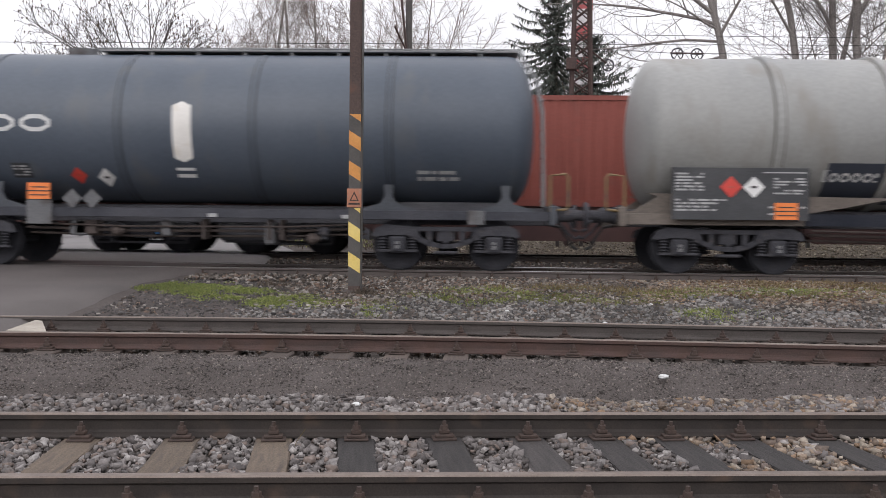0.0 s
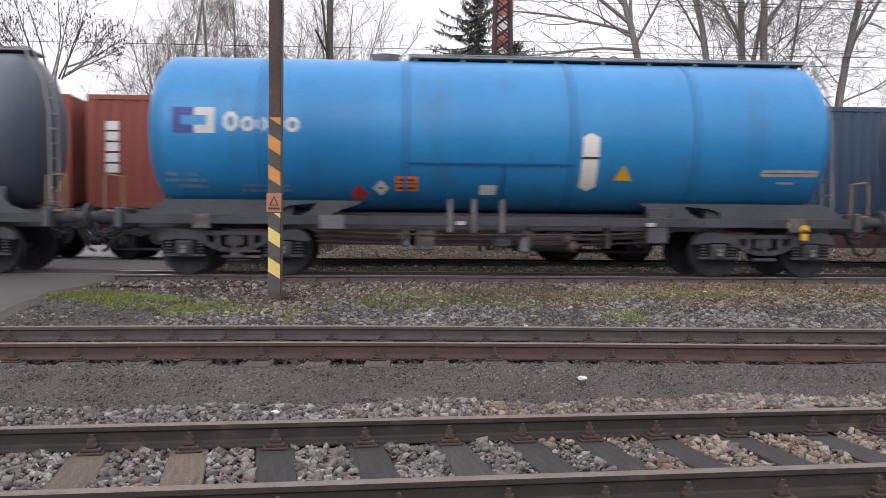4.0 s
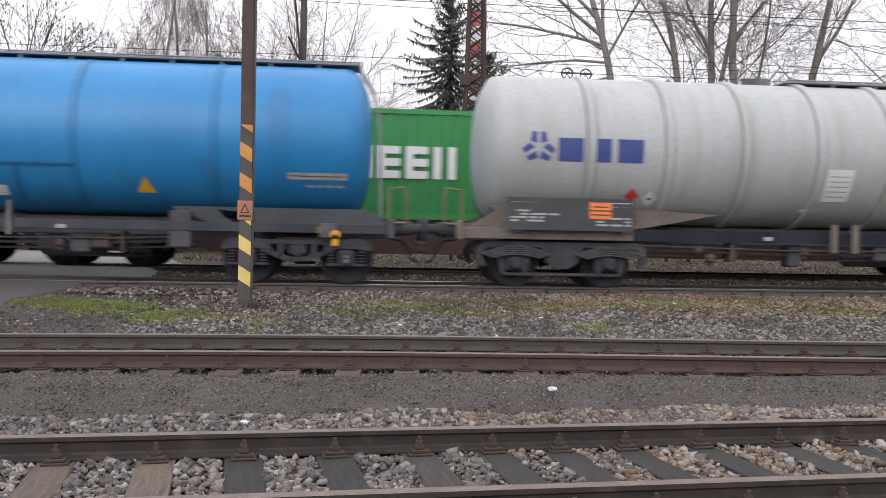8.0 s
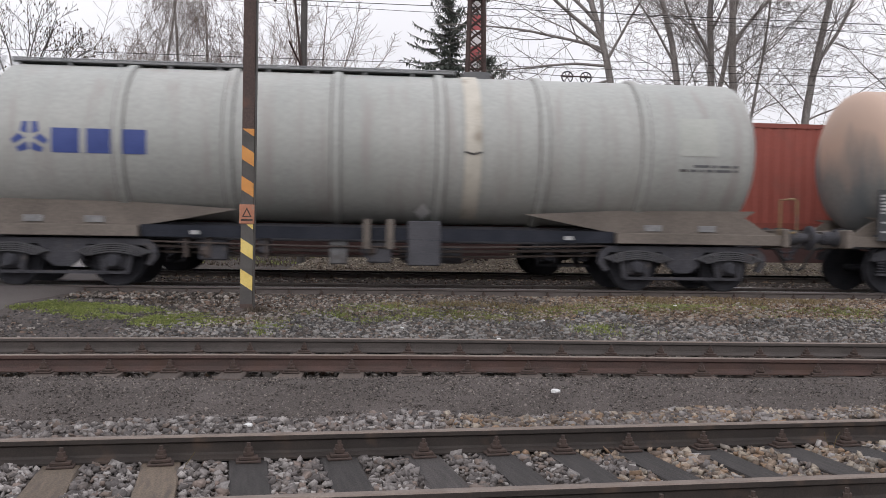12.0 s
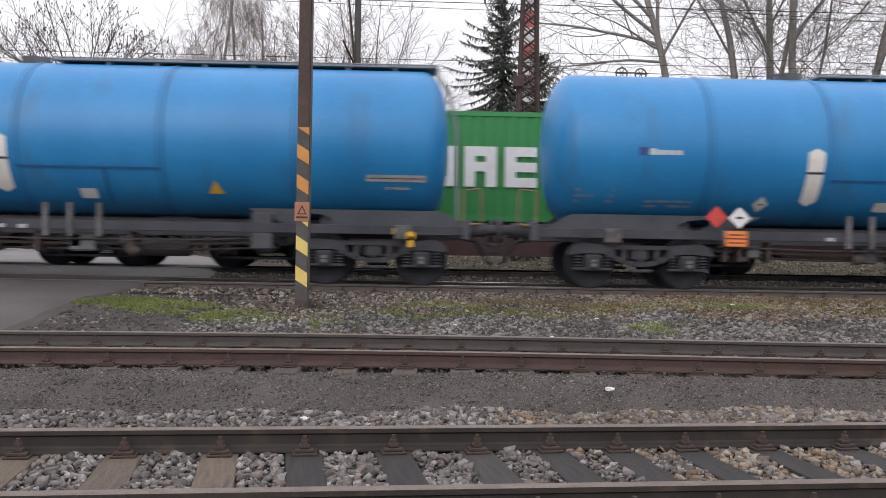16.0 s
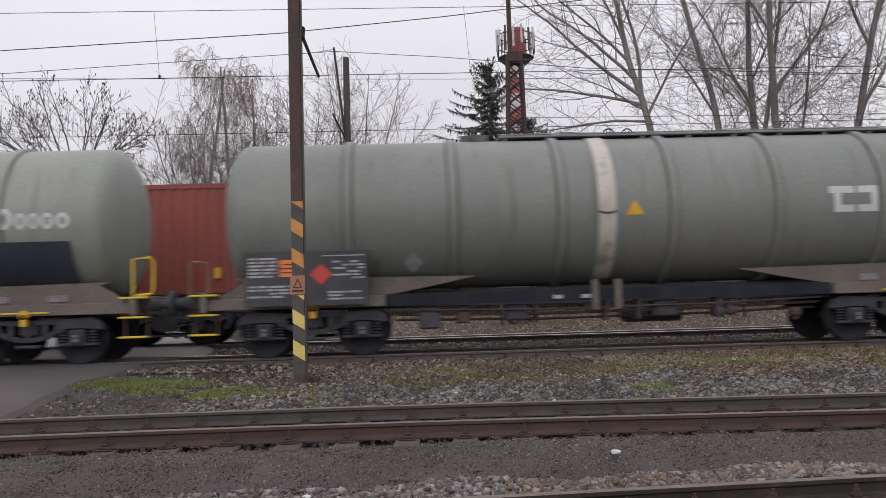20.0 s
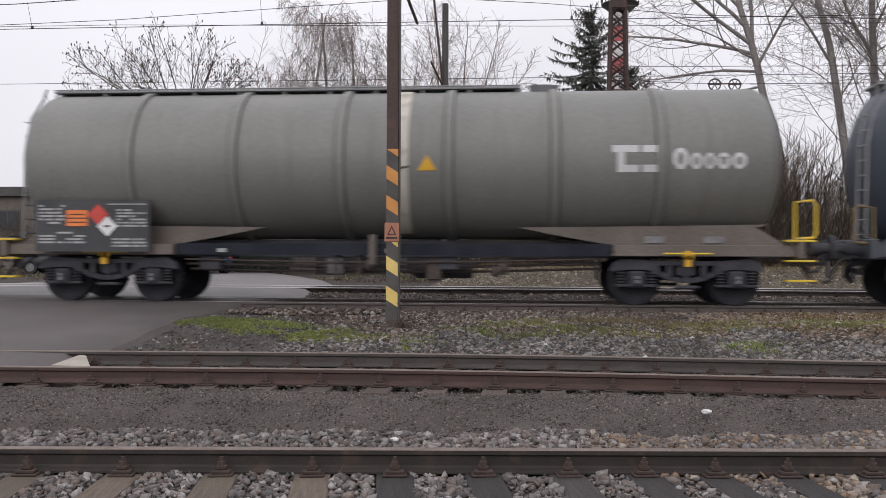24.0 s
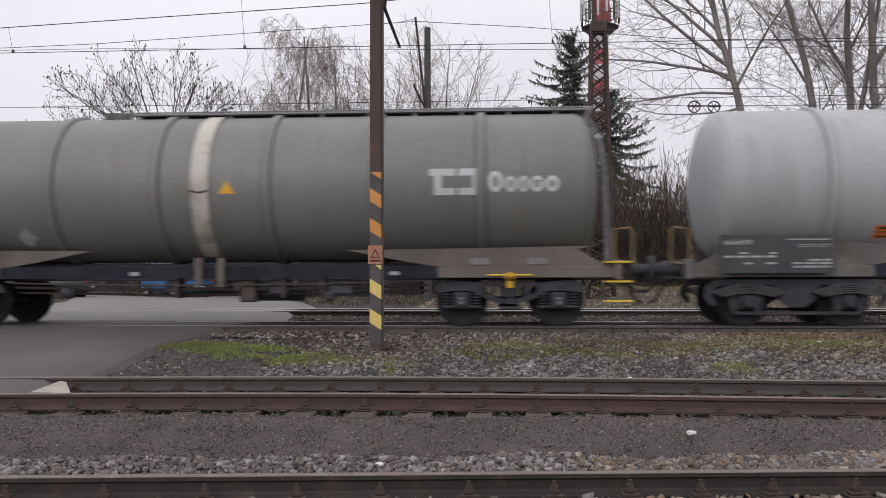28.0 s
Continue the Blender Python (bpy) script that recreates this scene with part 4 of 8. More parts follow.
def coil_spring(bm):
    pts = []
    for i in range(5):
        pts += [(0.385 + 0.055 * i, 0.05), (0.41 + 0.055 * i, 0.088), (0.43 + 0.055 * i, 0.05)]
    lathe(bm, [(0.37, 0.0), (0.37, 0.055)] + pts + [(0.68, 0.055), (0.68, 0.0)], 8)
    bmesh.ops.rotate(bm, verts=bm.verts, cent=(0, 0, 0), matrix=Matrix.Rotation(-math.pi / 2, 3, "Y"))


def axle_box_coil(bm):
    box(bm, -0.15, 0.15, -0.09, 0.11, 0.32, 0.62, 0.03)
    box(bm, -0.36, 0.36, -0.06, 0.06, 0.33, 0.38, 0.01)
    tube(bm, (0, -0.13, 0.46), (0, -0.09, 0.46), 0.1, n=14)


def axle_box_leaf(bm):
    box(bm, -0.17, 0.17, -0.06, 0.1, 0.3, 0.6, 0.03)
    tube(bm, (0, -0.19, 0.44), (0, -0.05, 0.44), 0.09, 0.15, n=16)
    box(bm, -0.06, 0.06, -0.09, 0.03, 0.56, 0.64, 0.01)


def buffer_mesh(bm):
    tube(bm, (0, 0, 0), (0.36, 0, 0), 0.13, n=18)
    tube(bm, (0.05, 0, 0), (0.12, 0, 0), 0.16, n=18)
    tube(bm, (0.30, 0, 0), (0.56, 0, 0), 0.09, n=16)
    box(bm, -0.03, 0.02, -0.19, 0.19, -0.19, 0.19, 0.01)


def buffer_head(bm):
    lathe(bm, [(0.555, 0.0), (0.555, 0.2), (0.57, 0.235), (0.6, 0.235), (0.62, 0.15), (0.625, 0.0)], 22)


def hook_mesh(bm):
    box(bm, 0, 0.3, -0.03, 0.03, -0.05, 0.05, 0.01)
    bent(bm, [(0.26, 0, -0.03), (0.38, 0, -0.12), (0.44, 0, -0.25), (0.52, 0, -0.28)], 0.03)
    bent(bm, [(0.1, -0.22, -0.06), (0.3, -0.24, -0.3), (0.45, -0.24, -0.42), (0.58, -0.24, -0.38)], 0.025)


def rail_handle(bm):
    bent(bm, [(0, 0, 0.95), (0, 0, 1.75), (0.28, 0, 1.78), (0.33, 0, 1.72), (0.33, 0, 1.2), (0.3, 0, 1.14), (0.04, 0, 1.12)], 0.022)


def make_bogie(wagon, x, leaf):
    b = put("bogie", cached("leaf_bogie" if leaf else "coil_bogie", side_frame_leaf if leaf else side_frame_coil), M["bogie"], wagon, loc=(x, 0, 0))
    for d in (-0.88, 0.88):
        put("wheelset", cached("wheelset", wheelset_mesh), M["tyre"], b, loc=(d, 0, 0), smooth=False)
        for s in (-1, 1):
            m = Matrix.Translation((d, s * 0.99, 0)) @ (Matrix.Identity(4) if s < 0 else Matrix.Rotation(math.pi, 4, "Z"))
            put("axle_box", cached("leaf_box" if leaf else "coil_box", axle_box_leaf if leaf else axle_box_coil), M["bogie"], b, loc=m)
            if leaf:
                put("leaf_spring", cached("leaf_spring", leaf_spring), M["spring"], b, loc=m @ Matrix.Translation((0, -0.1, -0.05)))
            else:
                for e in (-0.27, 0.27):
                    put("coil_spring", cached("coil_spring", coil_spring), M["bogie"], b, loc=m @ Matrix.Translation((e, 0, 0)))
                put("axle_box_plate", cached("axle_box_plate", lambda bm: (box(bm, -0.035, 0.035, -0.142, -0.132, 0.4, 0.46), box(bm, -0.035, 0.035, -0.142, -0.132, 0.48, 0.53))), M["box_light"], b, loc=m)
    return b


def tank_profile(half, r, dish=0.42):
    p = [(-half, 0.0)]
    for i in range(1, 8):
        a = i / 7 * math.pi / 2
        p.append((-half + dish * (1 - math.cos(a)), r * math.sin(a) ** 0.72))
    body = [(x, r) for x in np.linspace(-half + dish, half - dish, 9)[1:-1]]
    return p + body + [(-x, q) for x, q in reversed(p)]


def blocks(x, z0, h, widths, gap, hollow=True, tall=(0,)):
    """A word shown as plain blocks: outlines in x and z."""
    out = []
    for i, w in enumerate(widths):
        hh = h * (1.0 if i in tall else 0.76)
        t = min(0.3 * w, 0.24 * hh)
        if hollow and w > 0.12:
            # a ring with cut corners, in eight pieces
            oc = [(0.3, 0), (0.7, 0), (1, 0.3), (1, 0.7), (0.7, 1), (0.3, 1), (0, 0.7), (0, 0.3)]
            big = [(x + a * w, z0 + b * hh) for a, b in oc]
            low = [(x + t + a * (w - 2 * t), z0 + t + b * (hh - 2 * t)) for a, b in oc]
            out += [[big[j], big[(j + 1) % 8], low[(j + 1) % 8], low[j]] for j in range(8)]
        else:
            out.append(rect(x, x + w, z0, z0 + hh))
        x += w + gap
    return out


def print_bars(x0, x1, z0, z1, rows, rnd):
    """Small print as plain bars."""
    out = []
    h = (z1 - z0) / rows
    for i in range(rows):
        x = x0
        while x < x1 - 0.04:
            w = min(rnd.choice((0.08, 0.14, 0.22, 0.3)), x1 - x)
            if rnd.random() < 0.82:
                out.append(rect(x, x + w, z0 + h * i + h * 0.22, z0 + h * i + h * 0.78))
            x += w + 0.045
    return out


SEAM = dict(t_blue="seam_blue", t_vtg="seam_pale", t_pale="seam_pale", t_silver="seam_pale", t_rust2="seam_rust", t_rust="seam_rust", t_brown="seam_mid", t_green="seam_mid", t_green2="seam_mid", t_grey="seam_mid", t_grey_d="seam_mid")


class Wagon:
    """A bogie tank wagon; x along it, z up from the rail head, the printed side towards -y."""

    def __init__(self, x, label, shell, half, r=1.43, zc=2.63, pitch=14.5, hoops=(), hoop_w=0.05, hoop_h=0.018, leaf=False, cradle="under_grey", end_board=None,
                 hoop_mat=None, walk_x=(-2.4, 6.0), seed=1, tall_frame=True, handles=False, yellow=False, ends=0.42, foot_yellow=False):
        self.r, self.zc, self.half, self.rnd = r, zc, half, random.Random(seed)
        self.ob = w = tagged(new("tank_wagon"), label, "tank wagon", "tank wagons of the train")
        w.location = (x, 16.5, ZT[3])
        self.x = x
        self.tank = part("tank", lathe(bmesh.new(), tank_profile(half, r, ends), 64, zc), M[shell], w, smooth=True)
        hm = M[hoop_mat or shell]
        for hx in hoops:
            bm = bmesh.new()
            lathe(bm, [(hx - hoop_w, r - 0.01), (hx - hoop_w * 0.8, r + hoop_h), (hx + hoop_w * 0.8, r + hoop_h), (hx + hoop_w, r - 0.01)], 64, zc)
            hp = part("hoop", bm, hm, w, smooth=False)
            # dark line along each hoop edge: dirt and crease shade painted together
            for d in (-1, 1):
                bm = bmesh.new()
                c0 = hx + d * hoop_w
                lathe(bm, [(c0 - 0.024, r - 0.01), (c0 - 0.02, r + 0.004), (c0 + 0.02, r + 0.004), (c0 + 0.024, r - 0.01)], 64, zc)
                part("dirt_line", bm, M[SEAM.get(shell, "seam_dark")], hp)
        b = pitch / 2 - 2.55
        bog = {1: b, -1: b} if shell != "t_blue" else {1: b + 0.25, -1: b - 0.06}
        for s in (-1, 1):
            make_bogie(w, s * bog[s], leaf)
        e = pitch / 2 - 0.62
        cm = M[cradle]
        for s in (-1, 1):
            bm = bmesh.new()
            if tall_frame:
                box(bm, -e, e, s * 1.08 - 0.05, s * 1.08 + 0.05, 0.92, 1.09, 0.008)
            else:
                box(bm, -b + 1.31, b - 1.31, s * 0.95 - 0.04, s * 0.95 + 0.04, 0.9, 1.1)
                box(bm, -b + 1.35, b - 1.35, s * 0.97 - 0.08, s * 0.97 + 0.08, 0.885, 0.9)
                for q in (-1, 1):
                    x0, x1 = sorted((q * (b - 1.3), q * e))
                    part("solebar", box(bmesh.new(), x0, x1, s * 1.0 - 0.15, s * 1.0 + 0.15, 0.88, 1.08, 0.008), cm, w)
            part("solebar", bm, M["sill_dark"] if not tall_frame else M["solebar"], w)
        part("centre_sill", box(bmesh.new(), -e, e, -0.28, 0.28, 0.84, 1.17, 0.01), M["under"], w)
        for s in (-1, 1):
            part("headstock", box(bmesh.new(), s * e - 0.06, s * e + 0.06, -1.25, 1.25, 0.84, 1.2, 0.02), cm, w)
            for y in (-0.88, 0.88):
                m = Matrix.Translation((s * (e + 0.02), y, 1.04)) @ (Matrix.Identity(4) if s > 0 else Matrix.Rotation(math.pi, 4, "Z"))
                bf = put("buffer", cached("buffer", buffer_mesh), M["bogie"], w, loc=m)
                put("buffer_head", cached("buffer_head", buffer_head), M["bogie"], bf)
            m = Matrix.Translation((s * (e + 0.06), 0, 1.02)) @ (Matrix.Identity(4) if s > 0 else Matrix.Rotation(math.pi, 4, "Z"))
            put("draw_hook", cached("draw_hook", hook_mesh), M["bogie"], w, loc=m)
            for y in (-1, 1):
                bm = bmesh.new()
                if tall_frame:
                    def flare(x):
                        return [(s * (x + 0.55), 1.07), (s * (x + 0.5), 1.12), (s * (x + 0.16), 1.22), (s * (x + 0.07), 1.34), (s * (x + 0.09), 1.56), (s * (x - 0.09), 1.56), (s * (x - 0.07), 1.34), (s * (x - 0.16), 1.22), (s * (x - 0.5), 1.12), (s * (x - 0.55), 1.07)]

                    if shell == "t_slate":
                        # two flared struts with a round hollow between them
                        slab(bm, flare(b + 1.08), y * 1.02 - 0.02, y * 1.02 + 0.02)
                        part("saddle", slab(bmesh.new(), flare(b - 1.05), y * 1.02 - 0.02, y * 1.02 + 0.02), cm, w)
                    else:
                        c = bog[s]
                        slab(bm, [(s * (c + u), z) for u, z in ((-0.77, 1.08), (-0.77, 1.2), (-0.94, 1.27), (-1.45, 1.32), (-1.35, 1.2), (-1.15, 1.08), (-1.64, 1.08), (-1.9, 1.2), (-2.2, 1.3), (-2.3, 1.37), (1.22, 1.37), (1.36, 1.32), (1.62, 1.14), (1.8, 1.08))], y * 0.76 - 0.02, y * 0.76 + 0.02)
                    part("plate_holder", box(bmesh.new(), s * (bog[s] + 0.55) - 0.15, s * (bog[s] + 0.55) + 0.15, y * 1.16 - 0.02, y * 1.16 + 0.02, 0.84, 1.1, 0.01), M["under_grey"], w)
                else:
                    slab(bm, [(s * (b + 1.95), 1.08), (s * (b + 1.95), 1.11), (s * (b + 1.68), 1.14), (s * (b + 1.25), 1.4), (s * (b + 1.46), 1.53 if leaf else 1.46), (s * (b - 1.2), 1.5 if leaf else 1.42), (s * (b - 3.0), 1.4), (s * (b - 2.1), 1.22), (s * (b - 1.3), 1.08)], y * 0.9 - 0.02, y * 0.9 + 0.02)
                part("saddle", bm, cm, w)
            bm = bmesh.new()
            box(bm, s * bog[s] - 1.0, s * bog[s] + 1.0, -0.68, 0.68, 0.98, 1.26, 0.02)
            part("bolster", bm, M["under"], w)
        # gear under the tank
        g = bmesh.new()
        tube(g, (0.4, -0.3, 0.62), (1.5, -0.3, 0.62), 0.17, n=18)
        tube(g, (0.34, -0.3, 0.62), (0.4, -0.3, 0.62), 0.12, n=18)
        part("air_reservoir", g, M["under"], w)
        for k in range(4):
            x0 = self.rnd.uniform(-b + 1.7, b - 2.2)
            z0 = self.rnd.uniform(0.42, 0.62)
            part("gear_box", box(bmesh.new(), x0, x0 + self.rnd.uniform(0.18, 0.5), -0.95, -0.6, z0, 0.86, 0.03), M[self.rnd.choice(("under", "bogie", "rod", "under_grey"))], w)
        for k in range(3):
            x0 = self.rnd.uniform(-b + 1.7, b - 1.9)
            part("valve", lathe(bmesh.new(), [(-0.09, 0.0), (-0.09, 0.07), (-0.03, 0.11), (0.05, 0.1), (0.09, 0.06), (0.14, 0.05), (0.14, 0.0)], 12), M[self.rnd.choice(("rod", "bogie", "rod"))], w, loc=pose(x0, -0.9, self.rnd.uniform(0.55, 0.75), 0, self.rnd.choice((0, 90)), 0))
        for rod_z, rod_y, rod_r in ((0.62, -0.7, 0.022), (0.8, -0.98, 0.018), (0.72, -0.85, 0.028)):
            part("brake_rod", bent(bmesh.new(), [(-b + 1.5, rod_y, rod_z), (-1.2, rod_y, rod_z - 0.05), (1.8, rod_y, rod_z - 0.03), (b - 1.5, rod_y, rod_z + 0.03)], rod_r), M["rod"], w)
        for k in range(3):
            x0 = self.rnd.uniform(-b + 1.6, b - 1.6)
            part("hanger", box(bmesh.new(), x0, x0 + 0.06, -1.0, -0.66, 0.52, 0.9, 0.008), M["rod"], w)
        for s in (-1, 1):
            part("brake_hose", bent(bmesh.new(), [(s * e, -0.34, 0.86), (s * (e + 0.22), -0.34, 0.82), (s * (e + 0.36), -0.34, 0.62), (s * (e + 0.44), -0.34, 0.45), (s * (e + 0.56), -0.34, 0.4)], 0.03), M["rubber"], w)
        for k in range(2):
            x0 = self.rnd.uniform(-b + 1.5, b - 1.5)
            part("small_plate", box(bmesh.new(), x0, x0 + 0.16, -1.17, -1.13, 0.93, 1.0, 0.004), M["bars"], w)
        # walkway on top, with its posts and rail, and the filling lid
        if walk_x:
            a, c = walk_x
            top = zc + r
            g = bmesh.new()
            box(g, a, c, -0.36, 0.36, top + 0.025, top + 0.065, 0.006)
            for k in range(int((c - a) / 0.9) + 1):
                xx = a + 0.1 + k * 0.9
                if xx < c:
                    box(g, xx, xx + 0.05, -0.32, 0.32, top - 0.06, top + 0.025)
            walkw = part("walkway", g, M["walkway"], w)
            g = bmesh.new()
            bent(g, [(a, -0.36, top + 0.08), (c, -0.36, top + 0.08)], 0.014, 6)
            part("edge_rail", g, M["walkway"], walkw)
            g = bmesh.new()
            q = -0.45 if a > -half + 1.2 else c - a + 0.45
            tube(g, (a + q, 0, top - 0.05), (a + q, 0, top + 0.11), 0.28, n=20)
            box(g, a + q - 0.3, a + q + 0.3, -0.06, 0.06, top + 0.11, top + 0.14, 0.01)
            part("filling_lid", g, M["under_grey"], w)
            for q, end in ((1, c), (-1, -a)):
                if end > half - 1.2:
                    lad = None
                    for y in (-0.62, -0.22):
                        rail = part("ladder", bent(bmesh.new(), [(q * end, y, top + 0.05), (q * (half - 0.22), y, top - 0.14), (q * (half + 0.02), y, top - 0.5), (q * (half + 0.14), y, zc + 0.3), (q * (half + 0.18), y, 1.2)], 0.022, 6), M["walkway"], w)
                        lad = lad or rail
                    for k in range(9):
                        z = 1.3 + 0.27 * k
                        part("rung", tube(bmesh.new(), (q * (half + 0.15), -0.62, z), (q * (half + 0.15), -0.22, z), 0.014, n=6), M["walkway"], lad)
        for d in () if tall_frame else (0, 0.42):
            part("outlet_pipe", tube(bmesh.new(), (-0.3 + d, -1.12, 0.72), (-0.3 + d, -1.12, 1.26), 0.07, n=12), cm, w)
        ends_fitted = () if not handles else (1,) if shell == "t_brown" else (-1, 1)
        if handles:
            for s in ends_fitted:
                if seed in (14, 16) and s < 0:
                    pass
                elif seed not in (14, 16):
                    put("shunter_handle", cached("shunter_handle", rail_handle), M["handle"], w, loc=pose(s * (e - 0.05), -1.05, 0, 0, 0, 0 if s > 0 else 180))
                else:
                    put("shunter_handle", cached("stout_handle", lambda bm: bent(bm, [(0, 0, 0.95), (0, 0, 1.85), (0.3, 0, 1.88), (0.36, 0, 1.8), (0.36, 0, 1.3), (0.32, 0, 1.22), (0.04, 0, 1.2)], 0.024)), M["yellow_fit"], w, loc=pose(s * (e - 0.05), -1.05, 0, 0, 0, 0 if s > 0 else 180))
                for z in (0.44, 0.79, 1.14):
                    part("step", box(bmesh.new(), s * e - 0.24, s * e + 0.24, -1.26, -1.02, z, z + 0.035, 0.006), M["yellow_fit"], w)
                for d in (-0.2, 0.2):
                    part("step_hanger", box(bmesh.new(), s * e + d - 0.015, s * e + d + 0.015, -1.02, -0.99, 0.44, 1.18), M["rod"], w)
        else:
            for s in (-1, 1):
                put("shunter_handle", cached("shunter_handle", rail_handle), M["handle"], w, loc=pose(s * (e - 0.05), -1.05, 0, 0, 0, 0 if s > 0 else 180))
        if yellow:
            for s in (ends_fitted or (1,)):
                g = bmesh.new()
                h = s * bog[s] + (1.25 if shell == "t_brown" and s > 0 else 0.68 if shell == "t_blue" else 0)
                if handles:
                    part("lever", bent(bmesh.new(), [(h - 0.42, -1.16, 0.93), (h + 0.42, -1.16, 0.93)], 0.016), M["yellow_fit"], w)
                else:
                    n, left = (2, h - 0.32) if shell == "t_blue" else (5, h - 0.25)
                    pl = part("yellow_plate", box(bmesh.new(), left, left + 0.16 * n, -1.175, -1.155, 0.92, 1.03, 0.006), M["yellow_old"], w)
                    for d in range(n):
                        part("dark_stripe", slab(bmesh.new(), [(left + 0.02 + 0.15 * d, 0.925), (left + 0.08 + 0.15 * d, 0.925), (left + 0.14 + 0.15 * d, 1.025), (left + 0.08 + 0.15 * d, 1.025)], -1.18, -1.176), M["under"], pl)
                tube(g, (h, -1.2, 0.9), (h, -1.12, 0.9), 0.085, n=12)
                box(g, h - 0.05, h + 0.05, -1.2, -1.12, 0.7, 0.9)
                part("brake_handle", g, M["haz_yellow"], w)
        if not tall_frame:
            for s in (-1, 1):
                for d in (-0.55, 0.5):
                    part("data_plate", box(bmesh.new(), s * b + d - 0.17, s * b + d + 0.17, -0.945, -0.925, 1.12, 1.24, 0.004), M["plate_grey"], w)

    def paint(self, name, polys, mat, label="", parent=None, lift=0.006):
        bm = bmesh.new()
        for p in polys:
            on_tank(bm, p, self.r, self.zc, -1, lift)
        return part(name, bm, M[mat], parent or self.tank, label, smooth=True)

    def plate(self, name, poly, mat, y=-1.2, label="", parent=None, t=0.01):
        bm = bmesh.new()
        slab(bm, poly, y, y + t)
        return part(name, bm, M[mat], parent or self.ob, label)

    def number_plate(self, x, z, y=None, w=0.4, h=0.3):
        p = rect(x - w / 2, x + w / 2, z - h / 2, z + h / 2)
        if y is None:
            ob = self.paint("orange_number_plate", [p], "haz_orange", lift=0.008)
            self.paint("plate_print", [rect(x - w / 2, x + w / 2, z - 0.008, z + 0.008), rect(x - w * 0.35, x + w * 0.35, z + 0.05, z + 0.08), rect(x - w * 0.42, x + w * 0.42, z - 0.09, z - 0.06)], "ink", parent=ob, lift=0.012)
        else:
            ob = self.plate("orange_number_plate", p, "haz_orange", y)
            for k, (dz, ww) in enumerate(((0.0, 0.5), (0.07, 0.35), (-0.075, 0.42))):
                self.plate("plate_print", rect(x - w * ww, x + w * ww, z + dz - 0.01, z + dz + 0.01), "ink", y - 0.004, parent=ob, t=0.004)

    def hazard(self, x, z, mat, y=None, h=0.19):
        if y is None:
            ob = self.paint("hazard_diamond", [diamond(x, z, h)], mat, lift=0.009)
            self.paint("symbol", [rect(x - h * 0.3, x + h * 0.3, z - h * 0.1, z + h * 0.12)], "ink" if mat != "haz_red" else "logo_red", parent=ob, lift=0.013)
        else:
            ob = self.plate("hazard_diamond", diamond(x, z, h), mat, y)
            self.plate("symbol", rect(x - h * 0.3, x + h * 0.3, z - h * 0.1, z + h * 0.12), "ink" if mat != "haz_red" else "logo_red", y - 0.004, parent=ob, t=0.004)

    def board(self, x0=-6.6, x1=-4.42, z0=0.93, z1=1.89, orange=((-5.72, 1.62),), red=((-5.35, 1.5),), white=(), extra=True):
        """The black notice board at the end of the wagon, with its plates and small print."""
        y = -1.32
        bd = self.plate("notice_board", rect(x0, x1, z0, z1), "board", y, t=0.03)
        for xx in (x0 + 0.2, x1 - 0.2):
            part("bracket", box(bmesh.new(), xx - 0.04, xx + 0.04, y + 0.03, -0.9, 1.0, 1.12), M["under"], bd)
        bm = bmesh.new()
        for p in print_bars(x0 + 0.06, x0 + 0.55, z0 + 0.5, z1 - 0.08, 6, self.rnd) + print_bars(x1 - 0.62, x1 - 0.06, z0 + 0.45, z1 - 0.16, 6, self.rnd) + print_bars(x0 + 0.06, x0 + 0.95, z0 + 0.14, z0 + 0.38, 4, self.rnd) + print_bars(x1 - 0.7, x1 - 0.06, z0 + 0.08, z0 + 0.26, 3, self.rnd) + [rect(x1 - 0.8, x1 - 0.06, z1 - 0.09, z1 - 0.07)]:
            slab(bm, p, y - 0.003, y)
        part("small_print", bm, M["bars"], bd)["kind"] = "stuff"
        for x, z in orange:
            self.number_plate(x, z, y - 0.014)
        for x, z in red:
            self.hazard(x, z, "haz_red", y - 0.016)
        for x, z in white:
            self.hazard(x, z, "haz_white", y - 0.016)
        return bd

    def level_strip(self, x0, x1, z0, z1, tick=None):
        pts = [(x0, z0 + 0.08), ((x0 + x1) / 2, z0), (x1, z0 + 0.08), (x1, z1 - 0.08), ((x0 + x1) / 2, z1), (x0, z1 - 0.08)]
        ob = self.paint("white_strip", [pts], "white", lift=0.01)
        if tick:
            self.paint("tick_mark", [rect(x0, x1, tick - 0.02, tick + 0.02)], "ink", parent=ob, lift=0.014)

    def hoop_strip(self, x, w=0.16, mat="strip_dirty", tick=-0.2, lift=0.024):
        """A broad white ring that runs over the tank."""
        bm = bmesh.new()
        n = 48
        rr = self.r + lift
        rows = []
        for i in range(n + 1):
            a = -math.pi * 0.37 + i / n * math.pi * 1.67
            rows.append([bm.verts.new((x + d, -rr * math.cos(a), self.zc + rr * math.sin(a))) for d in (-w, w)])
        for p, q in zip(rows, rows[1:]):
            bm.faces.new((p[0], p[1], q[1], q[0]))
        part("white_band", bm, M[mat], self.tank, smooth=True)
        z = self.zc + tick
        self.paint("tick_mark", [[(x - w, z + 0.04), (x, z), (x, z + 0.035), (x - w, z + 0.075)], [(x, z), (x + w, z + 0.04), (x + w, z + 0.075), (x, z + 0.035)]], "ink", lift=lift + 0.006)

    def warning(self, x, z, h=0.2):
        self.paint("warning_triangle", [[(x - h, z - h * 0.75), (x + h, z - h * 0.75), (x, z + h * 0.85)]], "haz_yellow", lift=0.009)

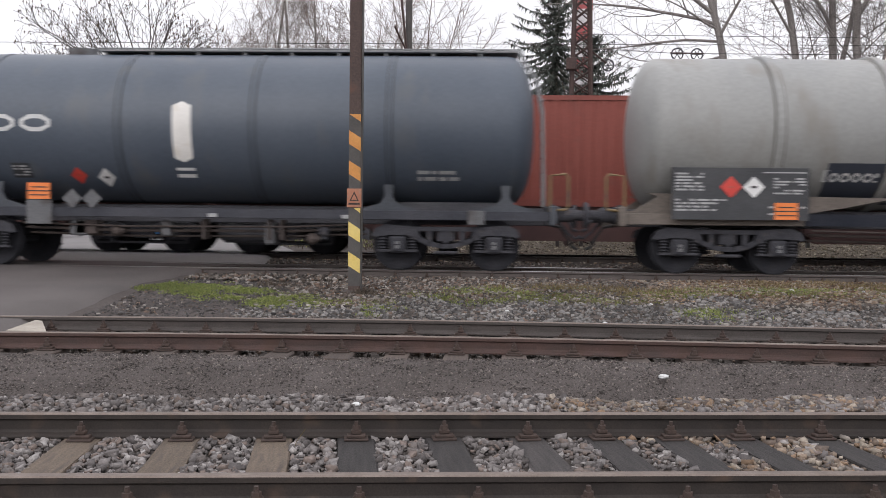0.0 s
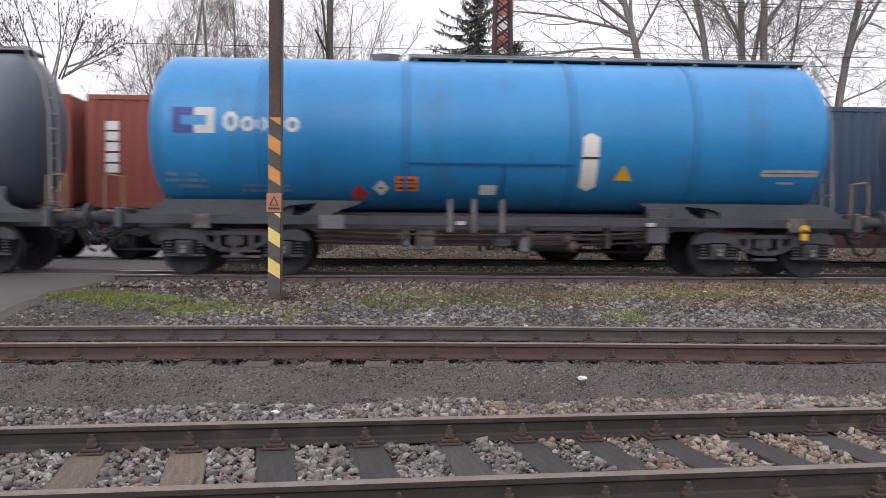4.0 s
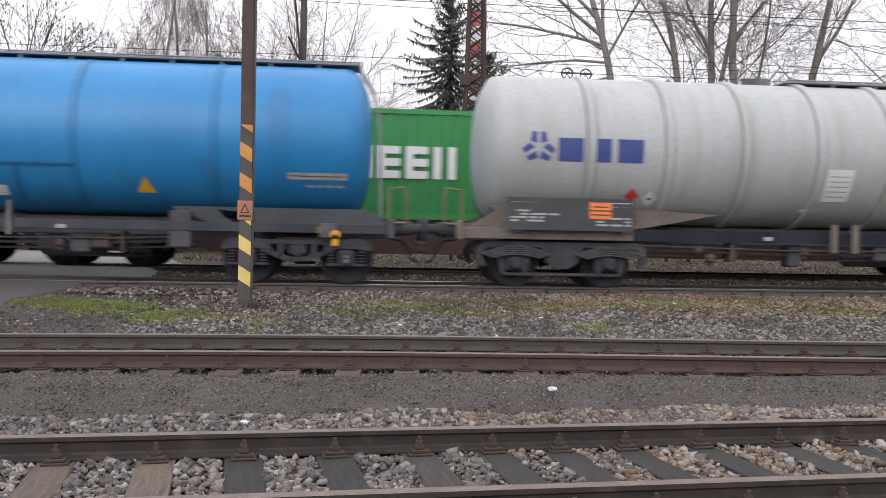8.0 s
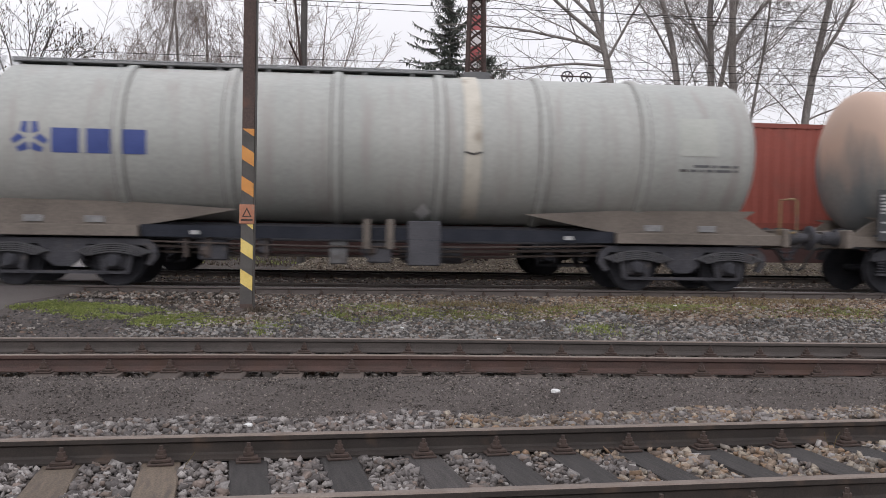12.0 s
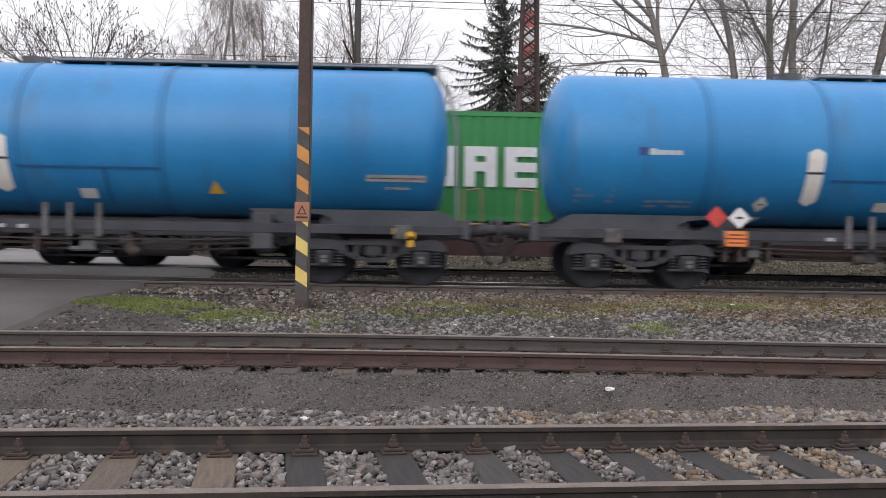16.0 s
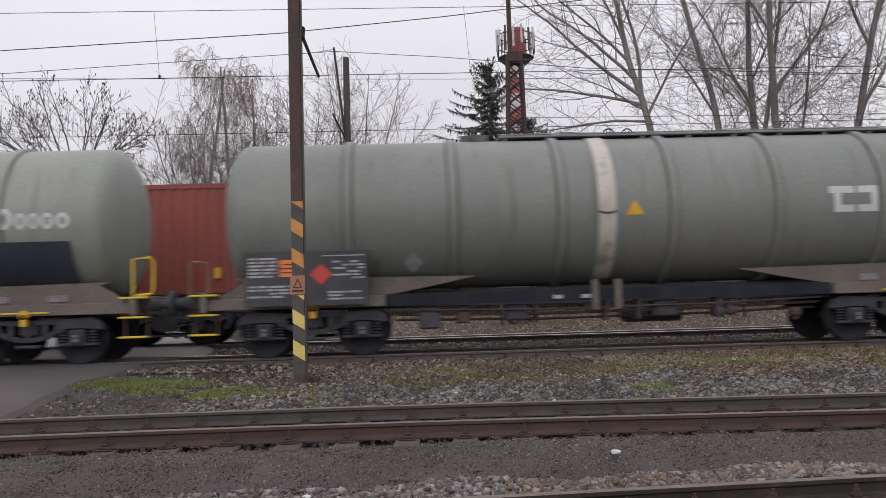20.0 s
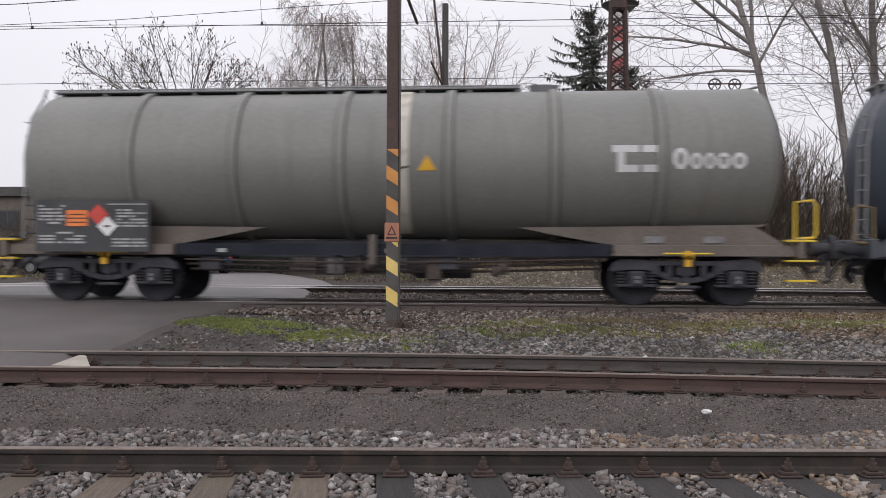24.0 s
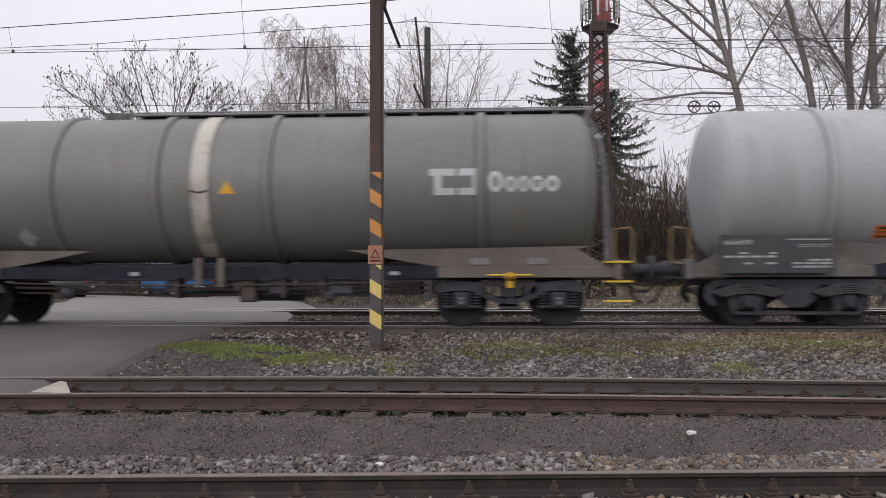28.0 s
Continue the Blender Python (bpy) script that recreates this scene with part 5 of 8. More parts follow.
    def word(self, x, z, h, widths, mat, gap=0.06, label="", hollow=True, tall=(0,)):
        for i, ww in enumerate(widths):
            self.paint("letter", blocks(x, z, h, (ww,), gap, hollow, (0,) if i in tall else ()), mat, label)
            x += ww + gap

    def print_at(self, x0, x1, z0, z1, rows=2, mat="bars", ground=None):
        if ground:
            self.paint("print_panel", [rect(x0 - 0.03, x1 + 0.03, z0 - 0.03, z1 + 0.03)], ground, lift=0.004)
        self.paint("small_print", print_bars(x0, x1, z0, z1, rows, self.rnd), mat, lift=0.009)["kind"] = "stuff"


CARGO = (0.3, 0.24, 0.2, 0.26, 0.27)


def cargo_mark(w, x, z, h, mat="off_white"):
    """A broken square and a word in plain blocks."""
    t, n = h * 0.27, h * 1.72
    sq = [rect(x, x + t, z, z + h), rect(x + t, x + n * 0.46, z + h - t, z + h), rect(x + t, x + n * 0.46, z, z + t), rect(x + n * 0.54, x + n - t, z, z + t), rect(x + n * 0.54, x + n - t, z + h - t, z + h), rect(x + n - t, x + n, z, z + h), rect(x - 0.09, x, z + h - t, z + h)]
    half = (sq[0:3] + sq[6:], sq[3:6])
    for piece in half:
        w.paint("emblem", piece, mat)
    w.word(x + h * 2.05, z + 0.05, h * 0.78, [v * h / 0.56 for v in CARGO], mat, 0.045)


def mill_emblem(w, x, z, h):
    ob = w.paint("emblem", [rect(x, x + h, z, z + h)], "logo_mid", "blue square emblem with a white ring")
    w.paint("border", [rect(x - 0.025, x + h + 0.025, z - 0.025, z + h + 0.025)], "haz_white", parent=ob, lift=0.004)
    c, d = (x + h / 2, z + h / 2), h * 0.42
    w.paint("ring", [[(c[0] + d * math.cos(a * math.pi / 8), c[1] + d * math.sin(a * math.pi / 8)) for a in range(16)]], "haz_white", parent=ob, lift=0.012)
    for k in (-1, 0, 1):
        u, top = c[0] + k * h * 0.19 - 0.02, h * (0.24 if k < 1 else 0.08)
        w.paint("stroke", [[(u - h * 0.13, c[1] - h * 0.2), (u + h * 0.01, c[1] - h * 0.2), (u + h * 0.11, c[1] + top), (u - h * 0.02, c[1] + top)]], "logo_mid", parent=ob, lift=0.026)
    w.paint("stroke", [rect(c[0] - h * 0.05, c[0] + h * 0.26, c[1] - h * 0.3, c[1] - h * 0.21)], "logo_mid", parent=ob, lift=0.026)


def star_mark(w, x, z, h, mat):
    """Three pairs of strokes round a point."""
    for k in range(3):
        a = math.pi / 2 + k * 2 * math.pi / 3
        d, n = Vector((math.cos(a), math.sin(a))), Vector((-math.sin(a), math.cos(a)))
        for s in (-1, 1):
            p = [d * h * 0.12 + n * s * h * 0.06, d * h * 0.5 + n * s * h * 0.06, d * h * 0.5 + n * s * h * 0.22, d * h * 0.2 + n * s * h * 0.28]
            w.paint("emblem_stroke", [[(x + v.x, z + v.y) for v in p]], mat)


TRAIN = []
STEP = [-12.35, -26.86, -41.53, -56.01, -72.13, -86.79, -103.11, -119.44, -135.47, -150.0, -164.57, -180.67, -196.63, -212.54, -228.47, -244.27, -258.86, -275.05, -291.0]


def centre(k):
    ends = [18.1, 2.09] + STEP
    return (ends[k] + ends[k + 1]) / 2, ends[k] - ends[k + 1]


def slate_wagon(k):
    x, pitch = centre(k)
    w = Wagon(x, "slate-grey tank wagon with pale lettering and a white strip", "t_slate", 6.3, 1.43, 2.64, pitch, (-3.75, -1.24, 1.2, 3.65), 0.045, 0.012, walk_x=(-2.05, 6.0), seed=k, ends=0.5, cradle="blue_saddle")
    w.word(-5.25, 2.44, 0.4, (0.36, 0.5, 0.17, 0.17, 0.54, 0.56), "off_white", 0.1, "grey-white outlined word", tall=(2, 3))
    w.level_strip(-0.24, 0.1, 1.92, 3.0)
    w.paint("white_tag", [rect(-0.24, 0.1, 1.66, 1.72), rect(-0.24, 0.1, 1.78, 1.83)], "haz_white", lift=0.009)
    w.print_at(-5.5, -3.9, 1.5, 1.86, 5, "bars", "board")
    w.print_at(-3.28, -2.98, 1.66, 1.86, 4, "bars", "board")
    w.number_plate(-2.78, 1.38, -1.2, 0.42, 0.3)
    w.plate("plate_holder", rect(-3.01, -2.55, 0.78, 1.22), "under_grey", -1.19)
    w.hazard(-2.09, 1.68, "haz_red", None, 0.15)
    w.hazard(*((-1.58, 1.65, "haz_white", None, 0.165) if k != 4 else (-1.8, 1.25, "haz_white", -1.205, 0.17)))
    for d in (-2.17, -1.8):
        w.plate("plate_holder", diamond(d, 1.25, 0.18), "under_grey", -1.19)
    w.print_at(4.15, 4.9, 1.62, 1.84, 2)
    return w


def blue_wagon(k, big, late=False):
    """late: the strip and the triangle sit past the middle, and the bead before it."""
    x, pitch = centre(k)
    hoops = ((-4.2, -1.66, 1.34, 3.6) if k == 3 else (-4.4, -1.86, 0.92, 3.42)) if late else (-3.5, -1.3, 1.22, 3.59)
    w = Wagon(x, "bright blue tank wagon with white strip and hazard plates", "t_blue", 6.35, 1.43 if k != 17 else 1.39, 2.64 if k != 17 else 2.605, pitch, hoops, 0.04, 0.014, walk_x=(-1.6, 6.1) if late else (-1.1, 6.1), seed=k, ends=0.5, yellow=True, cradle="blue_saddle")
    if big:
        d = -0.17 if k == 17 else -0.2 if k == 6 else 0
        w.paint("emblem", [rect(-5.72, -5.58, 2.5 + d, 2.95 + d), rect(-5.58, -5.37, 2.81 + d, 2.95 + d), rect(-5.58, -5.37, 2.5 + d, 2.64 + d)], "logo_blue")
        w.paint("emblem", [rect(-5.14, -5.0, 2.5 + d, 2.95 + d), rect(-5.35, -5.14, 2.81 + d, 2.95 + d), rect(-5.35, -5.14, 2.5 + d, 2.64 + d)], "off_white")
        w.word(-4.85, 2.54 + d, 0.34, (0.26, 0.22, 0.17, 0.23, 0.24), "off_white", 0.05)
    else:
        w.paint("emblem", [rect(-4.82, -4.66, 2.42, 2.56)], "logo_blue")
        w.word(-4.62, 2.43, 0.11, (0.12, 0.1, 0.08, 0.1, 0.1), "off_white", 0.02, hollow=False)
    sx = 1.66 if late else -1.59
    if k == 6:
        w.number_plate(-2.44, 1.62, None, 0.4, 0.24)
        w.print_at(-3.25, -2.85, 1.62, 1.74, 2, "print_blue")
    elif k == 10:
        w.number_plate(-2.95, 0.95, -1.21, 0.4, 0.28)
    else:
        w.number_plate(-1.64 if late else -2.89, 1.68 if late else 1.9, None, 0.4, 0.26)
    if k != 6:
        w.hazard(sx - 0.85 if not late else -2.57 if k == 17 else -2.1, 1.55 if k == 17 else 1.6, "haz_white", None, 0.12 if k == 17 else 0.14)
    low = 0.13 if k == 6 else 0
    w.level_strip(sx - 0.15, sx + 0.15, 1.58 - low, 2.6 - low, 2.16 - low)
    if late:
        w.hazard(-2.23 if k == 17 else -2.5, 1.55 if k == 17 else 1.5, "haz_red", None, 0.11 if k == 17 else 0.16)
    else:
        w.hazard(-3.32, 1.34, "haz_red", -1.2, 0.2)
        w.hazard(-2.9, 1.33, "haz_white", -1.2, 0.2)
    w.plate("plate_holder", rect(-3.2, -2.75, 0.85, 1.1), "under_grey", -1.19)
    part("valve_cabinet", box(bmesh.new(), 2.79, 3.17, -1.12, -0.9, 0.62, 1.28, 0.02), M["under"], w.ob)
    w.warning(2.29 if late else 2.38 if big else 2.15, 1.9 if late else 1.72, 0.17 if big else 0.14)
    w.paint("print_panel", [rect(4.86, 5.92, 1.87, 1.99)], "bars", lift=0.008)
    w.paint("panel_edge", [rect(4.88, 5.9, 1.925, 1.94)], "under_grey", lift=0.012)
    w.print_at(5.2, 5.85, 1.72, 1.8, 1)
    w.print_at(-5.9, -5.2, 1.55, 1.85, 3, "print_blue")
    w.print_at(-4.6, -3.7, 1.5, 1.66, 2, "print_blue")
    w.paint("edge_bead", [rect(hoops[1], hoops[2], 2.02, 2.055)], "seam_blue", lift=0.03)
    mid = (hoops[1] + hoops[2]) / 2
    w.paint("edge_bead", [rect(mid + 0.25, mid + 0.29, 1.4, 2.02)], "seam_blue", lift=0.03)
    w.paint("white_tag", [rect(-0.3, 0.0, 1.5, 1.67)], "haz_white", lift=0.009)
    for d in (-0.85, -0.42, 0.1):
        part("drain_pipe", tube(bmesh.new(), (d, -1.15, 0.8), (d, -1.15, 1.4), 0.05, n=10), M["under_grey"], w.ob)
    return w


def cradle_wagon(k, label, shell, hoops, **kw):
    x, pitch = centre(k)
    d = dict(hoop_w=0.085, hoop_h=0.05, leaf=False, cradle="cradle", tall_frame=False, walk_x=(-0.6, 7.0), seed=k, yellow=True)
    d.update(kw)
    return Wagon(x, label, shell, 7.08, 1.42, 2.62, pitch, hoops, **d)


SIX = (-4.76, -2.86, -0.9, 1.15, 3.08, 5.03)


def cargo_wagon(k, shell, low=False):
    w = cradle_wagon(k, "green-grey tank wagon with a white band and yellow handles" if not low else "green-grey tank wagon with a navy lower half and a white band", shell, {16: (-4.8, -2.85, -0.87, 1.1, 3.0, 4.85), 19: (-4.98, -3.03, -1.05, 1.02, 3.0, 4.9)}.get(k, SIX), handles=True, walk_x=(-1.9, 7.0) if k in (13, 19) else (-6.8, 2.4))
    cargo_mark(w, 4.08, 2.36, 0.47)
    at = {13: -0.08, 14: 0.3, 16: 0.22, 19: -0.2}[k]
    w.hoop_strip(at, lift=0.064 if low else 0.024)
    w.warning(at + 0.5, 2.53, 0.15 if k == 19 else 0.17)
    if low:
        w.paint("navy_band", [rect(-4.4, 6.3, 1.3, 2.2)], "navy_panel", "navy painted lower half", lift=0.058)
        w.board(orange=((-5.85, 1.72),), red=((-5.42, 1.66),), white=((-5.2, 1.5),))
    elif k == 16:
        w.board(orange=((-5.8, 1.55),), red=((-5.4, 1.62),), white=((-5.22, 1.4),))
    else:
        w.board(orange=((-5.78, 1.6),), red=((-5.25, 1.48),))
        w.paint("plate_holder", [diamond(-3.6, 1.66, 0.18)], "bars", lift=0.01)
    return w


def build_train():
    w = cradle_wagon(0, "warm grey tank wagon with a black notice board", "t_grey", (-4.7, -2.7, -0.7, 1.3, 3.3, 5.3))
    w.board(-6.55, -4.15, 0.98, 1.9, ((-4.55, 1.14),), ((-5.52, 1.56),), ((-5.12, 1.56),))
    w.paint("dark_panel", [rect(-3.8, 2.0, 1.3, 2.0)], "navy_panel", lift=0.005)
    w.word(-3.85, 1.68, 0.2, (0.08, 0.16, 0.18, 0.16, 0.18, 0.06), "off_white", 0.03)
    TRAIN.append(w.ob)
    for k in (1, 2):
        TRAIN.append(slate_wagon(k).ob)
    TRAIN.append(blue_wagon(3, True, True).ob)
    TRAIN.append(slate_wagon(4).ob)
    # pale grey wagon with blue lettering
    w = cradle_wagon(5, "pale grey tank wagon with dark blue lettering and close hoops", "t_vtg", (-5.08, -3.62, -2.17, -0.72, 0.7, 2.14, 3.63, 5.08), leaf=True, walk_x=(-0.95, 6.9), hoop_h=0.045)
    star_mark(w, -6.06, 2.54, 0.56, "logo_blue")
    w.word(-5.7, 2.3, 0.42, (0.46, 0.4, 0.48), "logo_blue", 0.12, hollow=False, tall=(0, 1, 2))
    w.board(-6.6, -4.25, 1.05, 1.64, ((-4.88, 1.42),), (), ())
    w.hazard(-4.25, 1.72, "haz_red", None, 0.14)
    w.hazard(-3.9, 1.68, "haz_white", None, 0.14)
    w.paint("notice", [rect(-0.58, -0.07, 1.7, 2.28)], "haz_white", lift=0.012)
    for z in (1.78, 1.87, 1.96, 2.05, 2.14):
        w.paint("notice_line", [rect(-0.52, -0.13, z, z + 0.02)], "bars", lift=0.016)
    w.paint("white_tag", [rect(-0.9, -0.6, 1.5, 1.56)], "haz_white", lift=0.01)
    w.paint("pale_panel", [rect(5.55, 6.35, 1.9, 2.55)], "t_silver", lift=0.008)
    TRAIN.append(w.ob)
    TRAIN.append(blue_wagon(6, True).ob)
    w = cradle_wagon(7, "grimy ochre and grey tank wagon with a white band", "t_brown", (-4.79, -2.8, -0.9, 1.01, 2.89, 4.83), walk_x=(-1.75, 7.0), handles=True, hoop_mat="hoop_tan", hoop_h=0.06, hoop_w=0.065)
    cargo_mark(w, 1.84, 2.29, 0.45)
    for a, c in ((1.14, 2.8), (2.98, 4.74)):
        w.paint("ochre_panel", [rect(a, c, 2.2, 2.78)], "panel_olive", lift=0.004)
    w.paint("dark_patch", [rect(-6.05, -5.4, 2.48, 2.87)], "navy_panel", lift=0.008)
    w.hoop_strip(-0.14, 0.14, tick=-0.52)
    w.board(-7.04, -4.84, 1.0, 1.97, ((-5.1, 1.52), (-5.1, 1.18)), ((-6.15, 1.58),), ((-5.85, 1.76),))
    TRAIN.append(w.ob)
    w = cradle_wagon(8, "pale green-grey tank wagon with a white band and blue lettering", "t_pale", (-4.6, -2.75, -0.87, 1.01, 2.89, 4.77), leaf=True, walk_x=(-6.8, 1.35), yellow=False)
    star_mark(w, -6.06, 2.54, 0.56, "logo_blue")
    w.word(-5.7, 2.3, 0.42, (0.46, 0.4, 0.48), "logo_blue", 0.12, hollow=False, tall=(0, 1, 2))
    w.hoop_strip(1.58, 0.15)
    part("valve_cabinet", box(bmesh.new(), 0.45, 1.05, -1.05, -0.6, 0.42, 1.24, 0.02), M["under"], w.ob, "dark steel valve cabinet under the tank")
    w.paint("round_tag", [diamond(0.72, 1.42, 0.15)], "haz_white", lift=0.01)
    w.paint("pale_patch", [rect(5.41, 6.1, 2.5, 3.2)], "t_patch", lift=0.007)
    w.print_at(5.4, 6.5, 2.2, 2.36, 2, "under_grey")
    TRAIN.append(w.ob)
    w = cradle_wagon(9, "rust-streaked grey tank wagon with faded red lettering and a white band", "t_rust", (-3.99, 4.13), leaf=True, walk_x=(-1.1, 7.0), hoop_h=0.055, cradle="saddle_dirty")
    w.paint("rust_band", [rect(-1.46, -0.67, 1.25, 3.95)], "band_brown", "rust-brown stained ring", lift=0.003)
    w.paint("rust_band", [rect(-0.15, 1.48, 1.25, 3.95)], "band_brown", "dark brown stained ring", lift=0.003)
    for x in (-1.44, 1.46):
        w.paint("dark_edge", [rect(x - 0.05, x + 0.05, 1.25, 3.95)], "seam_dark", lift=0.006)
    w.paint("rust_patch", [[(5.16, 2.42), (5.98, 2.4), (6.08, 2.68), (5.92, 2.9), (5.6, 2.98), (5.3, 2.92), (5.14, 2.7)]], "rust_orange", "rusty orange patch", lift=0.004)
    for piece in blocks(-5.77, 2.28, 0.58, (0.66,), 0, True) + [rect(-5.6, -5.28, 2.52, 2.6)]:
        w.paint("emblem_piece", [piece], "faded_red")
    w.word(-4.93, 2.4, 0.24, (0.22, 0.2, 0.22, 0.2, 0.22, 0.2, 0.22), "faded_red", 0.055)
    w.hoop_strip(-0.35, 0.17, mat="white", tick=-0.98)
    w.paint("blue_tag", [rect(-0.53, -0.19, 1.36, 1.56)], "logo_mid", lift=0.034)
    w.board(-6.95, -4.95, 1.1, 1.98, ((-5.25, 1.22),), ((-5.68, 1.58),), ((-5.28, 1.58),))
    bm = bmesh.new()
    tube(bm, (-0.75, -1.2, 0.6), (-0.75, -1.12, 0.6), 0.17, n=18)
    part("valve_wheel", bm, M["rod"], w.ob, "rust-brown valve wheel")
    TRAIN.append(w.ob)
    for k in (10, 11):
        TRAIN.append(blue_wagon(k, False).ob)
    w = cradle_wagon(12, "dirty white tank wagon with rust streaks and blue spray-painted shapes", "t_rust2", (-4.71, -2.79, -0.9, 0.98, 2.83, 4.67), leaf=True, walk_x=(-1.1, 7.0), hoop_h=0.055, cradle="rust_saddle")
    mill_emblem(w, 5.38, 2.12, 0.64)
    # spray-painted rounded shapes along the foot of the shell
    for i, (x0, ww, mt) in enumerate(((0.67, 0.62, "spray_blue"), (1.5, 0.58, "spray_blue"), (2.3, 0.68, "spray_blue"), (3.12, 0.58, "spray_blue"), (3.95, 0.6, "violet"))):
        sl = 0.07 * (-1) ** i

        def round_shape(a, b, z, n=20, power=0.45):
            out = []
            for q in range(n):
                u, v = math.cos(q * 2 * math.pi / n), math.sin(q * 2 * math.pi / n)
                u, v = math.copysign(abs(u) ** power, u), math.copysign(abs(v) ** power, v)
                out.append((x0 + ww / 2 + a * u + sl * v, z + b * v))
            return out
        w.paint("sprayed_edge", [round_shape(ww / 2 + 0.05, 0.3, 1.69)], "haz_white", lift=0.006)
        w.paint("sprayed_shape", [round_shape(ww / 2, 0.25, 1.69)], mt, lift=0.01)
        w.paint("sprayed_gap", [round_shape(ww * 0.15, 0.07, 1.7 + 0.05 * (-1) ** i, 12)], "bars", lift=0.016)
        w.paint("sprayed_gap", [[(x0 + ww * (0.55 if i % 2 else 0.75), 1.5), (x0 + ww + 0.02, 1.47), (x0 + ww + 0.03, 1.58), (x0 + ww * (0.6 if i % 2 else 0.8), 1.58)]], "bars", lift=0.016)
    # rust running down beside the hoops
    rnd = random.Random(12)
    for hx, wide, low in ((-4.78, 0.05, 1.5), (-2.86, 0.1, 1.5), (-0.97, 0.08, 2.0), (0.91, 0.13, 2.0), (2.76, 0.17, 1.5), (4.6, 0.2, 1.45)):
        quads, z, a, b = [], 3.9, hx - wide, hx
        while z > low:
            z2 = z - 0.16
            t = max(0.25, min(1.0, (z2 - low + 0.4) / 1.2))
            a2, b2 = hx - wide * t * rnd.uniform(0.6, 1.1), hx
            quads.append([(a2, z2), (b2, z2), (b, z), (a, z)])
            z, a, b = z2, a2, b2
        w.paint("rust_run", quads, "streak", "brown rust run down the shell", lift=0.006)
    w.print_at(5.1, 6.3, 1.95, 2.08, 1)
    w.paint("vent_panel", [rect(-1.98, -1.34, 1.66, 2.06)], "board", lift=0.01)
    for z in (1.74, 1.82, 1.9, 1.98):
        w.paint("vent_slat", [rect(-1.92, -1.4, z, z + 0.02)], "bars", lift=0.014)
    w.hazard(-4.23, 1.81, "logo_red", None, 0.15)
    w.hazard(-3.69, 1.81, "t_silver", None, 0.17)
    w.paint("white_tag", [rect(-0.1, 0.2, 1.9, 1.97)], "haz_white", lift=0.01)
    w.word(-6.28, 2.28, 0.24, (0.2, 0.22, 0.1, 0.22), "off_white", 0.05)
    w.paint("underline", [rect(-6.3, -5.4, 2.2, 2.225)], "off_white", lift=0.008)
    w.board(-6.95, -5.1, 0.95, 1.62, ((-4.95, 1.4),), (), ())
    TRAIN.append(w.ob)
    TRAIN.append(cargo_wagon(13, "t_green").ob)
    TRAIN.append(cargo_wagon(14, "t_green2", True).ob)
    w = cradle_wagon(15, "blue-black tank wagon with white lettering and hazard plates", "t_dark", (-4.9, -3.3, -1.6, 0.1, 1.8, 3.5, 5.2), leaf=True, cradle="blue_saddle", walk_x=(-6.9, 1.2), hoop_h=0.014, hoop_w=0.05, yellow=False)
    star_mark(w, -5.82, 2.5, 0.54, "haz_white")
    w.word(-5.5, 2.27, 0.42, (0.5, 0.42, 0.48), "haz_white", 0.1, hollow=False, tall=(0, 1, 2))
    w.board(-6.6, -5.2, 0.98, 1.62, (), (), ())
    w.number_plate(-4.3, 1.66, None)
    w.hazard(-3.8, 1.7, "haz_red", None, 0.16)
    w.hazard(-3.3, 1.7, "haz_white", None, 0.16)
    w.print_at(5.3, 6.2, 2.4, 2.62, 2)
    TRAIN.append(w.ob)
    TRAIN.append(cargo_wagon(16, "t_grey_d").ob)
    TRAIN.append(blue_wagon(17, True, True).ob)
    w = cradle_wagon(18, "silver-grey tank wagon with close hoops and a blue square emblem", "t_silver", (-4.99, -3.57, -2.08, -0.64, 0.75, 2.18, 3.62, 5.02), leaf=True, cradle="saddle_dirty", walk_x=(-1.3, 6.9), hoop_h=0.05)
    mill_emblem(w, 5.44, 2.14, 0.59)
    w.paint("pale_square", [rect(5.3, 6.14, 2.08, 2.84)], "t_pale", lift=0.003)
    for x0, x1 in ((5.87, 6.01), (6.4, 6.64)):
        w.paint("grille", [rect(x0, x1, 1.92, 2.03)], "seam_mid", lift=0.008)
    w.paint("dirt_patch", [[(5.3, 1.58), (5.55, 1.55), (5.6, 1.7), (5.45, 1.78), (5.32, 1.75)]], "seam_mid", lift=0.004)
    w.print_at(5.33, 5.79, 2.01, 2.06, 1)
    w.board(-6.95, -5.0, 0.95, 1.62, (), (), ())
    w.number_plate(-4.02, 1.68, None, 0.38, 0.22)
    w.hazard(-2.96, 1.67, "haz_white", None, 0.15)
    w.hazard(-1.74, 1.67, "logo_red", None, 0.16)
    w.paint("vent_panel", [rect(-1.48, -0.88, 1.6, 2.0)], "board", lift=0.01)
    for z in (1.68, 1.76, 1.84, 1.92):
        w.paint("vent_slat", [rect(-1.42, -0.94, z, z + 0.02)], "bars", lift=0.014)
    w.paint("smear", [rect(0.95, 1.25, 2.1, 3.1)], "t_vtg", lift=0.004)
    TRAIN.append(w.ob)
    TRAIN.append(cargo_wagon(19, "t_grey_d").ob)


build_train()


